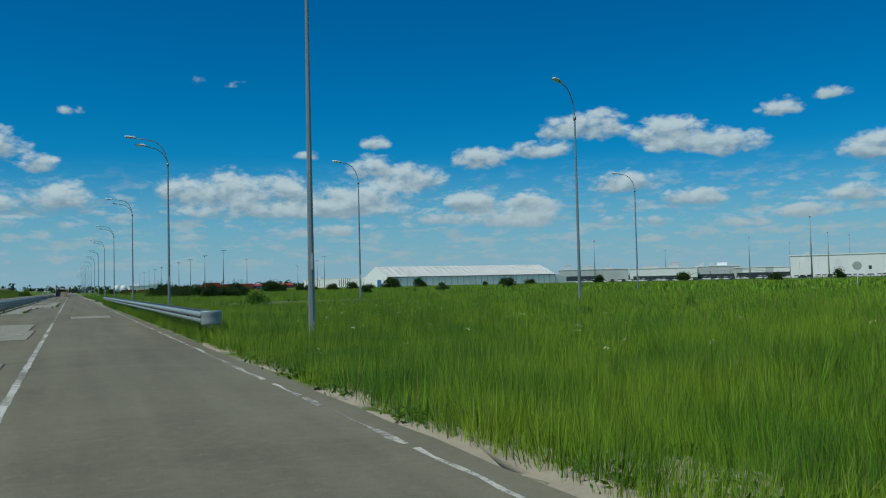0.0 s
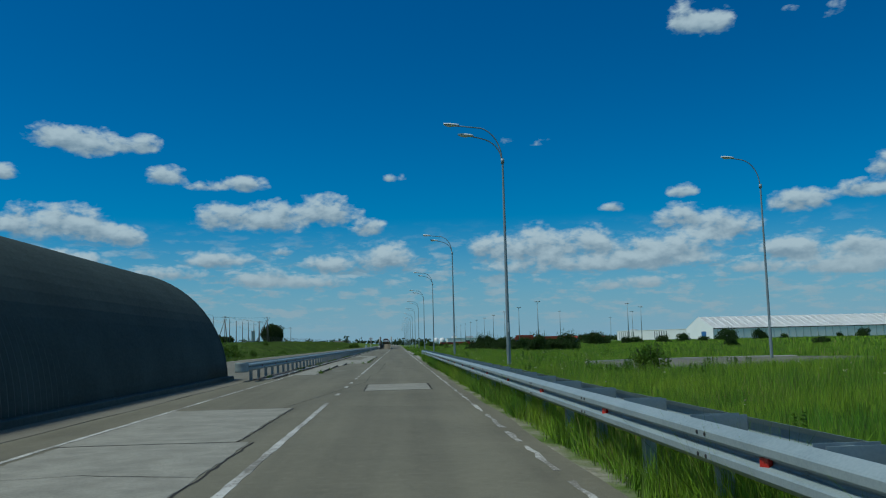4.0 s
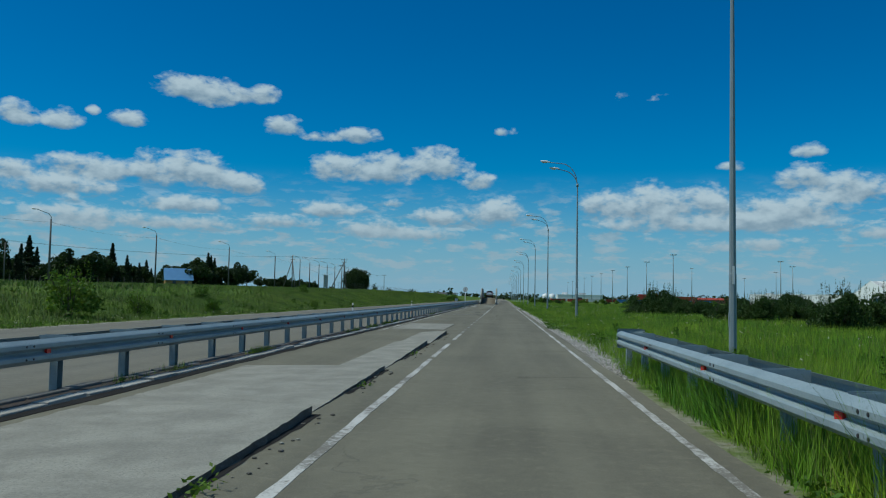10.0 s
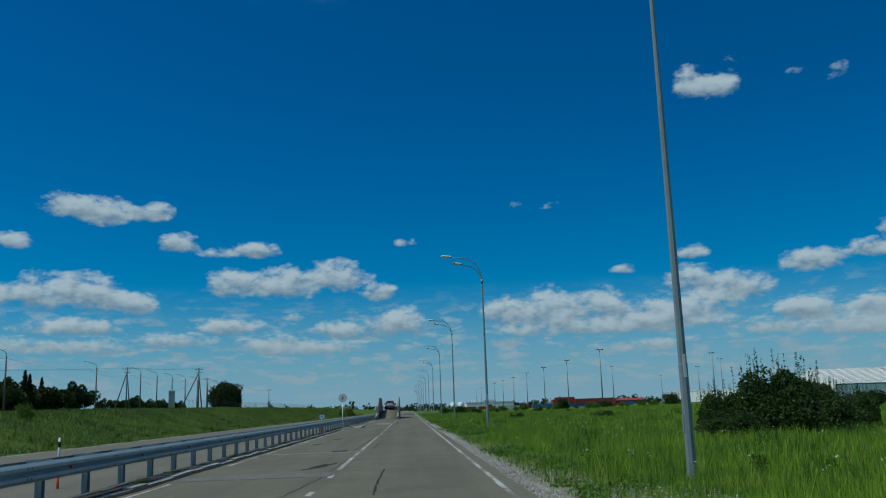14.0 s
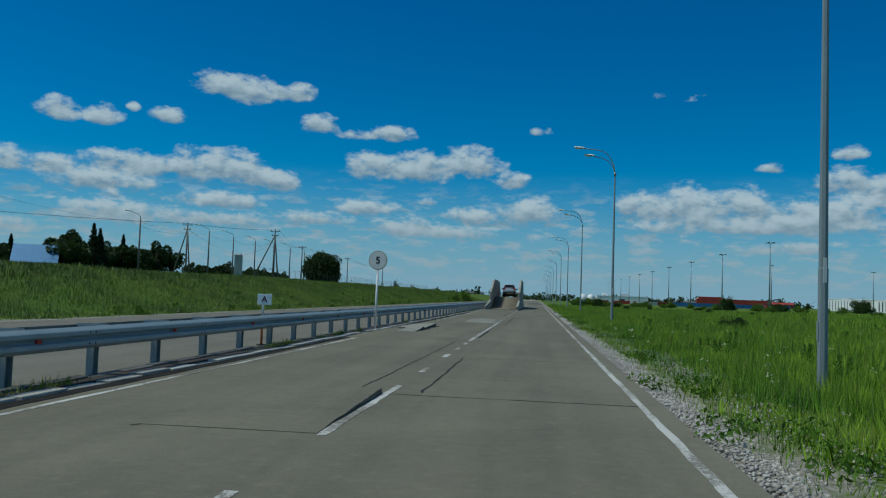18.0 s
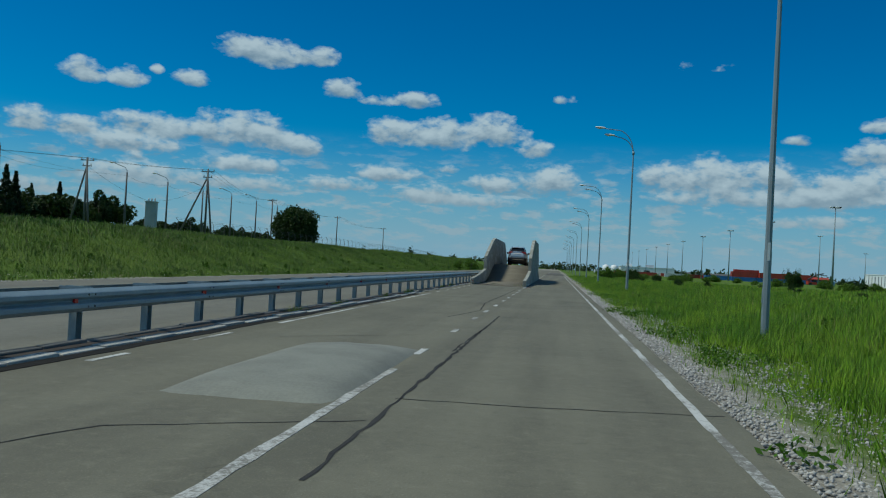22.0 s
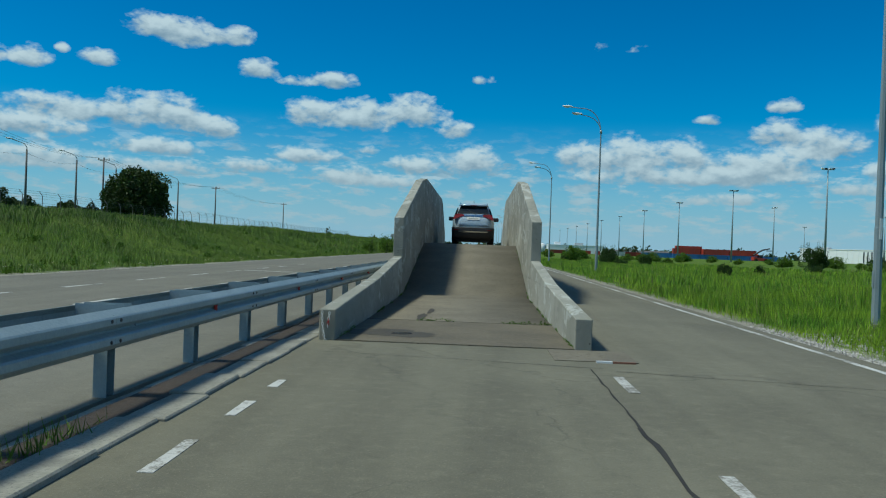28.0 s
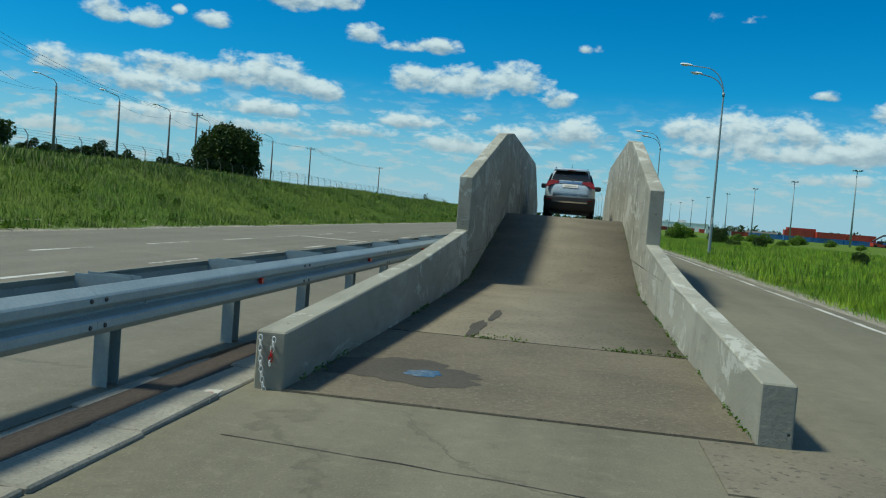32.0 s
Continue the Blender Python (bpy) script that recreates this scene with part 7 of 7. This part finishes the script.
for az0, az1, d, h, nm, lab, m, kw in [
        (31.6, 36.2, 560, 8.5, "factory_hall", "grey factory hall with roof plant", M_GREYWALL, dict(roof_units=[(4, 3, 4, 3.2), (16, 4, 7, 2.2), (30, 3, 5, 1.4)], windows=[(3, 24, 1, 4)])),
        (36.3, 40.6, 545, 8.0, "factory_hall", "white factory hall with roof plant", M_WHITEWALL, dict(roof_units=[(8, 5, 10, 1.4), (24, 4, 6, 3.4)], windows=[(2, 34, 0.6, 3.0)])),
        (40.5, 43.2, 560, 8.6, "factory_hall", "grey factory hall with pale roof plant", M_GREYWALL, dict(roof_units=[(2, 4, 3, 2.2), (8, 4, 3, 2.2), (13, 4, 6, 2.0)], windows=[(1, 22, 0.6, 3.4)])),
        (42.9, 46.6, 520, 6.8, "factory_hall", "low white factory hall", M_WHITEWALL, dict(windows=[(1, 30, 0.6, 3.6)])),
        (46.2, 57.0, 430, 10.8, "white_hall", "tall white windowless factory hall", M_WHITEWALL, dict(roof_units=[(6, 6, 2, 1.2), (52, 6, 1.6, 2.0)], windows=[(33, 1.2, 3.4, 5.0), (60, 2.4, 0.2, 3.4)]))]:
    xa, ya = dirpos(az0, d)
    xb, yb = dirpos(az1, d)
    w = math.hypot(xb - xa, yb - ya)
    hall(nm, (xa, ya, float(ground_z(xa, ya))), w, 35, h, math.degrees(math.atan2(yb - ya, xb - xa)), lab, m, max(4, int(w / 4)), 4 if h < 8 else None, **kw)
# curved grey shelter roof before the factory
xa, ya = dirpos(42.6, 470)
ob = thing("shelter", (xa, ya, float(ground_z(xa, ya))), "low grey shelter with a curved metal roof", "shelter", turn=-43)
bm = B()
prism(bm, [(x, 2.6 + 2.6 * math.sqrt(max(0, 1 - (x / 21) ** 2))) for x in np.linspace(-21, 21, 15)] + [(x, 2.4 + 2.5 * math.sqrt(max(0, 1 - (x / 21) ** 2))) for x in np.linspace(21, -21, 15)], "y", -4, 4)
part("roof", bm, M_GREYWALL, ob)
for x in (-20, -10, 0, 10, 20):
    bm = B()
    tube(bm, [(x, 0, -0.3), (x, 0, 2.6 + 2.5 * math.sqrt(max(0, 1 - (x / 21) ** 2)))], 0.18, 6)
    part("column", bm, M_POLE, ob)


def parked_car(at, turn, material, label, group):
    """A far-off parked car: lower body, glass house, roof and wheels."""
    ob = thing("parked_car", at, label, "car", group, "", turn)
    bm = B()
    prism(bm, [(-2.2, 0.28), (2.2, 0.28), (2.25, 0.7), (1.3, 0.92), (-1.9, 0.98), (-2.25, 0.75)], "y", -0.88, 0.88)
    part("body", bm, material, ob)
    bm = B()
    prism(bm, [(-1.95, 0.96), (1.25, 0.92), (0.55, 1.42), (-1.5, 1.46)], "y", -0.78, 0.78)
    part("glass_house", bm, M_CARGLASS, ob)
    bm = B()
    prism(bm, [(-1.5, 1.45), (0.55, 1.41), (0.4, 1.5), (-1.35, 1.54)], "y", -0.74, 0.74)
    part("roof", bm, material, ob)
    for x in (-1.4, 1.4):
        for s in (-1, 1):
            bm = B()
            tube(bm, [(x, s * 0.9, 0.32), (x, s * 0.7, 0.32)], 0.32, 12)
            part("wheel", bm, M_TYRE, ob)
    return ob


M_CARWHITE = mat("white car paint", (0.72, 0.72, 0.71), None, 0.3, 1.0, 5.0)
M_CARDARK = mat("dark car paint", (0.05, 0.055, 0.06), None, 0.3, 1.0, 5.0)
proto_w = parked_car((*dirpos(34.0, 430), 0.0), 50, M_CARWHITE, "white parked car before the factory", "parked cars")
proto_d = parked_car((*dirpos(34.6, 432), 0.0), 50, M_CARDARK, "dark parked car before the factory", "parked cars")
rnd = random.Random(8)
for i in range(46):
    x, y = dirpos(33.0 + 0.42 * i + rnd.uniform(-0.1, 0.1), rnd.choice([405, 415, 425]))
    copy_thing(rnd.choice([proto_w, proto_w, proto_w, proto_d]), pose(x, y, float(ground_z(x, y)), 0, 0, rnd.uniform(30, 70)))


def light_mast(at, h=20.4, heads=4):
    ob = thing("light_mast", at, "tall slim floodlight mast with a cross of lamps", "light mast", "floodlight masts")
    bm = B()
    tube(bm, [(0, 0, -0.5), (0, 0, h * 0.5), (0, 0, h)], [0.30, 0.20, 0.11], 8)
    part("mast", bm, M_POLE, ob)
    bm = B()
    box(bm, -1.25, 1.25, -0.07, 0.07, h - 0.1, h + 0.05)
    part("crossbar", bm, M_POLE, ob)
    for k in range(heads):
        x = -1.15 + 2.3 * k / (heads - 1)
        bm = B()
        box(bm, x - 0.24, x + 0.24, -0.3, 0.2, h + 0.05, h + 0.32, 0.03)
        part("floodlight", bm, M_CARBLACK if k % 2 else M_LAMPBODY, ob)
    return ob


mast = light_mast((71.0, 376.0, float(ground_z(71, 376))))
for k in range(1, 10):
    copy_thing(mast, on_ground(71.0 + 0.2 * k, 376.0 + 65.6 * k, 7.0 * k))
for az, d in ((47.4, 300), (34.0, 420), (43.8, 440), (48.4, 420), (49.6, 455), (46.2, 520), (38.6, 600)):
    x, y = dirpos(az, d)
    copy_thing(mast, on_ground(x, y, az))
for x, y in ((150, 470), (170, 560), (128, 420), (190, 700), (110, 520)):
    copy_thing(mast, on_ground(x, y, x))


def container(at, turn, material, label, length=12.2):
    ob = thing("container", at, label, "container", "shipping containers", "", turn)
    n = 22
    for s in (-1.2, 1.2):
        bm = B()
        out, back = [], []
        for k in range(n * 2 + 1):
            out.append((-length / 2 + length * k / (2 * n), s + (0.04 if (k // 2) % 2 else 0.0)))
        back = [(x, s - 0.06 * (1 if s > 0 else -1)) for x, _ in reversed(out)]
        prism(bm, out + back, "z", 0.15, 2.45)
        part("side", bm, material, ob)
    bm = B()
    box(bm, -length / 2, length / 2, -1.2, 1.2, 2.45, 2.6)
    part("roof", bm, material, ob)
    bm = B()
    box(bm, -length / 2, length / 2, -1.2, 1.2, 0.0, 0.15)
    part("floor", bm, material, ob)
    for s in (-1, 1):
        bm = B()
        box(bm, s * length / 2 - 0.06, s * length / 2 + 0.06, -1.2, 1.2, 0.1, 2.5)
        part("end_wall", bm, material, ob)
        for t in (-1.15, 1.15):
            bm = B()
            box(bm, s * length / 2 - 0.1, s * length / 2 + 0.1, t - 0.09, t + 0.09, 0.0, 2.6)
            part("corner_post", bm, material, ob)
    return ob


def reach_stacker(at):
    ob = thing("reach_stacker", at, "dark container stacker with a raised boom", "stacker", turn=4)
    bm = B()
    prism(bm, [(-3.5, 0.7), (3.2, 0.7), (3.2, 1.6), (0.2, 1.8), (-3.5, 2.4)], "y", -1.6, 1.6)
    part("chassis", bm, M_REDBOX, ob)
    bm = B()
    prism(bm, [(-0.8, 1.7), (1.0, 1.7), (0.8, 3.3), (-0.8, 3.3)], "y", -1.0, 1.0)
    part("cab", bm, M_CARGLASS, ob)
    bm = B()
    tube(bm, [(-3.2, 0, 3.0), (1.0, 0, 5.6), (4.6, 0, 6.4)], [0.45, 0.4, 0.3], 6)
    part("boom", bm, M_CARBLACK, ob)
    bm = B()
    box(bm, 4.1, 5.1, -3.0, 3.0, 5.2, 5.6)
    part("spreader", bm, M_CARBLACK, ob)
    for x in (-2.4, 2.2):
        for s in (-1.4, 1.4):
            bm = B()
            tube(bm, [(x, s - 0.35, 0.8), (x, s + 0.35, 0.8)], 0.8, 14)
            part("wheel", bm, M_TYRE, ob)


cr = container((97.0, 600.0, 2.0), 2, M_REDBOX, "rust-red shipping container stacked in a yard")
cb = container((97.0, 600.0, -0.6), 2, M_BLUEBOX, "blue shipping container at the foot of a stack")
cw = container((69.0, 640.0, -0.6), 2, M_WHITEBOX, "pale shipping container in a yard")
rnd = random.Random(14)
for i in range(3):
    x = 97.0 + 12.7 * (i + 1)
    copy_thing(cb, pose(x, 600 + 0.5 * i, -0.6, 0, 0, rnd.uniform(0, 4)))
    if i < 2:
        copy_thing(cr, pose(x + 1.2, 600 + 0.5 * i, 2.0, 0, 0, rnd.uniform(0, 4)))
copy_thing(cb, pose(84.5, 601, -0.6, 0, 0, 3))
copy_thing(cr, pose(99.0, 603.6, 3.2, 0, 0, 2))
copy_thing(cr, pose(99.0, 603.6, 0.6, 0, 0, 2))
copy_thing(cb, pose(99.0, 603.6, -2.0, 0, 0, 2))
reach_stacker((131.0, 598.0, -0.6))
for i, (x, y, kind) in enumerate([(58, 690, cr), (72, 682, cr), (86, 680, cr), (93, 655, cb), (79, 660, cr), (47, 720, cw), (34, 740, cw), (46, 716, cr), (100, 690, cr), (110, 700, cr)]):
    copy_thing(kind, pose(x, y, -0.62, 0, 0, 3 * i))

# pale tanks and halls straight ahead, far off
hall("white_store", (58.0, 905.0, -0.75), 46, 25, 7.2, 0, "far white store building beside the yard", M_WHITEWALL, 10, None, [(5, 4, 5, 2.4), (22, 4, 7, 2.0)], [(20, 5, 0.6, 4.5)])
for x in (52.0, 45.0):
    ob = thing("storage_tank", (x, 900, -0.8), "white cylindrical storage tank far off", "tank", "storage tanks")
    bm = B()
    tube(bm, [(0, 0, 0), (0, 0, 7.0), (0, 0, 8.0)], [3.0, 3.0, 0.5], 20)
    part("shell", bm, M_WHITEWALL, ob)
    bm = B()
    tube(bm, [(0, 0, 8.0), (0, 0, 8.4)], 0.5, 10)
    part("hatch", bm, M_GREYWALL, ob)
for i, (az, d, w, h) in enumerate([(6.5, 980, 40, 5), (9.6, 1000, 60, 5), (14.5, 900, 50, 6), (-4.0, 1200, 24, 6), (-14, 900, 18, 5)]):
    x, y = dirpos(az, d, 0, 100)
    gable_house("far_shed", (x, y, float(ground_z(x, y))), 12, w, h * 0.7, h, M_BRICK if i % 2 == 0 else M_GREYWALL, M_REDBOX if i % 2 == 0 else M_BARN, "distant low shed with a coloured roof", 85)


# ---------------------------------------------------------------- silver car on the crest of the ramp
def silver_car():
    """Compact SUV seen from behind; local +y is forward, the rear bumper is at y = 0."""
    ob = thing("suv_car", (-1.70, 232.6, 1.442), "silver sport utility car with red tail lamps on the ramp's crest", "car")
    # height, half width, rear end, front end of the outline at that height
    LOWER = [(0.34, 0.84, 0.16, 4.40), (0.42, 0.885, 0.06, 4.58), (0.56, 0.90, 0.02, 4.64), (0.72, 0.905, 0.0, 4.62), (0.88, 0.90, 0.02, 4.50), (0.98, 0.89, 0.05, 4.25), (1.06, 0.87, 0.09, 3.75), (1.10, 0.845, 0.12, 3.45)]
    UPPER = [(1.10, 0.835, 0.13, 3.40), (1.22, 0.79, 0.20, 3.05), (1.36, 0.735, 0.29, 2.72), (1.50, 0.68, 0.39, 2.40), (1.57, 0.645, 0.46, 2.22)]
    ROOF = [(1.57, 0.655, 0.34, 2.24), (1.62, 0.62, 0.36, 2.12), (1.66, 0.54, 0.50, 1.95), (1.68, 0.38, 0.80, 1.75)]

    def rear(z):
        t = LOWER[:-1] + UPPER
        return float(np.interp(z, [r[0] for r in t], [r[2] for r in t]))

    def shell(name, levels, material, power, label=""):
        """Rounded outlines stacked into a closed shell."""
        bm = B()
        n = 48
        rows = []
        for z, wd, y0, y1 in levels:
            row = []
            for k in range(n):
                a = 2 * math.pi * k / n
                c, d = math.cos(a), math.sin(a)
                row.append(bm.verts.new((wd * math.copysign(abs(c) ** (2 / power), c), (y0 + y1) / 2 + (y1 - y0) / 2 * math.copysign(abs(d) ** (2 / power), d), z)))
            rows.append(row)
        for a, b in zip(rows, rows[1:]):
            for k in range(n):
                f = bm.faces.new((a[k], a[(k + 1) % n], b[(k + 1) % n], b[k]))
                f.smooth = True
        bm.faces.new(list(reversed(rows[0])))
        bm.faces.new(rows[-1])
        bmesh.ops.recalc_face_normals(bm, faces=bm.faces[:])
        return part(name, bm, material, ob, label)

    def panel(name, pts, proud, material, parent, label="", thick=0.03):
        """A plate that lies on the sloping tail: points are (x, height)."""
        bm = B()
        front = [bm.verts.new((x, rear(z) - proud, z)) for x, z in pts]
        back = [bm.verts.new((x, rear(z) - proud + thick, z)) for x, z in pts]
        n = len(pts)
        bm.faces.new(front)
        bm.faces.new(list(reversed(back)))
        for k in range(n):
            bm.faces.new((front[k], back[k], back[(k + 1) % n], front[(k + 1) % n]))
        bmesh.ops.recalc_face_normals(bm, faces=bm.faces[:])
        return part(name, bm, material, parent, label)

    body = shell("body", LOWER, M_CARPAINT, 6.0)
    shell("cabin", UPPER, M_CARPAINT, 5.0)
    shell("roof", ROOF, M_CARPAINT, 4.0)
    panel("rear_window", [(-0.67, 1.25), (0.67, 1.25), (0.62, 1.38), (0.575, 1.49), (0.53, 1.565), (-0.53, 1.565), (-0.575, 1.49), (-0.62, 1.38)], 0.012, M_CARGLASS, ob, "dark tinted rear window")
    panel("tailgate_seam", [(-0.66, 0.74), (0.66, 0.74), (0.66, 0.752), (-0.66, 0.752)], 0.004, M_CARBLACK, body)
    panel("tailgate_crease", [(-0.62, 0.80), (0.62, 0.80), (0.60, 0.86), (-0.60, 0.86)], 0.012, M_CARPAINT, body)
    bm = B()
    prism(bm, [(-0.60, 0.0), (0.60, 0.0), (0.57, 0.26), (-0.57, 0.26)], "z", 0.0, 0.035)
    sp = part("spoiler", bm, M_CARPAINT, ob)
    sp.matrix_local = pose(0, 0.30, 1.565, 3, 0, 0)
    bm = B()
    box(bm, -0.15, 0.15, -0.006, 0.004, 0, 0.025)
    part("brake_lamp", bm, M_TAIL, ob).matrix_local = pose(0, 0.298, 1.568)
    bm = B()
    tube(bm, [(0, 0.75, 1.66), (0, 0.70, 1.80)], [0.012, 0.006], 6)
    part("aerial", bm, M_CARBLACK, ob)
    for s in (-1, 1):
        panel("tail_lamp", [(s * 0.40, 1.15), (s * 0.62, 1.08), (s * 0.835, 0.98), (s * 0.85, 1.05), (s * 0.80, 1.18), (s * 0.66, 1.235), (s * 0.40, 1.205)], 0.02, M_TAIL, ob, "wide red tail lamp", 0.16)
        panel("lamp_trim", [(s * 0.44, 1.212), (s * 0.66, 1.237), (s * 0.66, 1.25), (s * 0.44, 1.226)], 0.022, M_CARBLACK, ob)
        bm = B()
        prism(bm, [(0.25, 1.14), (3.1, 1.14), (2.45, 1.50), (0.55, 1.50)], "x", -0.005, 0.005)
        sw = part("side_window", bm, M_CARGLASS, ob)
        sw.matrix_local = pose(s * 0.823, 0, 1.12, 0, -s * 20.0, 0) @ pose(0, 0, -1.12)
        bm = B()
        box(bm, -0.13, 0.13, -0.06, 0.06, -0.085, 0.085, 0.035)
        part("door_mirror", bm, M_CARBLACK, ob).matrix_local = pose(s * 1.0, 2.75, 1.10)
        bm = B()
        tube(bm, [(s * 0.56, 0.75, 1.62), (s * 0.57, 0.9, 1.69), (s * 0.57, 1.8, 1.69), (s * 0.55, 2.0, 1.62)], 0.018, 6)
        part("roof_rail", bm, M_CHROME, ob)
        panel("rear_reflector", [(s * 0.62, 0.57), (s * 0.80, 0.57), (s * 0.80, 0.60), (s * 0.62, 0.60)], 0.03, M_TAIL, ob)
        for y in (0.95, 3.62):
            bm = B()
            tube(bm, [(s * 0.90, 0, 0), (s * 0.88, 0, 0), (s * 0.68, 0, 0), (s * 0.66, 0, 0)], [0.28, 0.345, 0.345, 0.29], 24)
            wh = part("wheel", bm, M_TYRE, ob)
            wh.matrix_local = pose(0, y, 0.345)
            bm = B()
            tube(bm, [(s * 0.885, 0, 0), (s * 0.91, 0, 0)], [0.22, 0.20], 20)
            part("rim", bm, M_RIM, wh)
    shell("bumper", [(0.20, 0.74, 0.20, 1.2), (0.27, 0.83, 0.05, 1.2), (0.40, 0.89, 0.0, 1.2), (0.54, 0.91, -0.015, 1.2), (0.66, 0.912, -0.012, 1.2), (0.69, 0.90, 0.0, 1.2)], M_CARBLACK, 6.0, "black lower bumper")
    panel("skid_plate", [(-0.60, 0.49), (0.60, 0.49), (0.64, 0.54), (-0.64, 0.54)], 0.085, M_CHROME, ob, "bright strip across the bumper", 0.05)
    bm = B()
    box(bm, -0.72, 0.72, 0.3, 3.9, 0.12, 0.36)
    part("underbody", bm, M_CARBLACK, ob)
    plate = panel("number_plate", [(-0.27, 1.0), (0.27, 1.0), (0.27, 1.11), (-0.27, 1.11)], 0.022, M_PLATE, ob, "white number plate with a dark bar")
    panel("bar", [(-0.2, 1.035), (0.2, 1.035), (0.2, 1.075), (-0.2, 1.075)], 0.026, M_GREY, plate)
    panel("chrome_strip", [(-0.41, 1.13), (0.41, 1.13), (0.39, 1.205), (-0.39, 1.205)], 0.03, M_CHROME, ob)
    bm = B()
    tube(bm, [(-0.3, 0.31, 1.42), (0.12, 0.17, 1.20)], 0.008, 5)
    part("wiper", bm, M_CARBLACK, ob)
    ob.scale = (1.0, 1.0, 1.06)


silver_car()
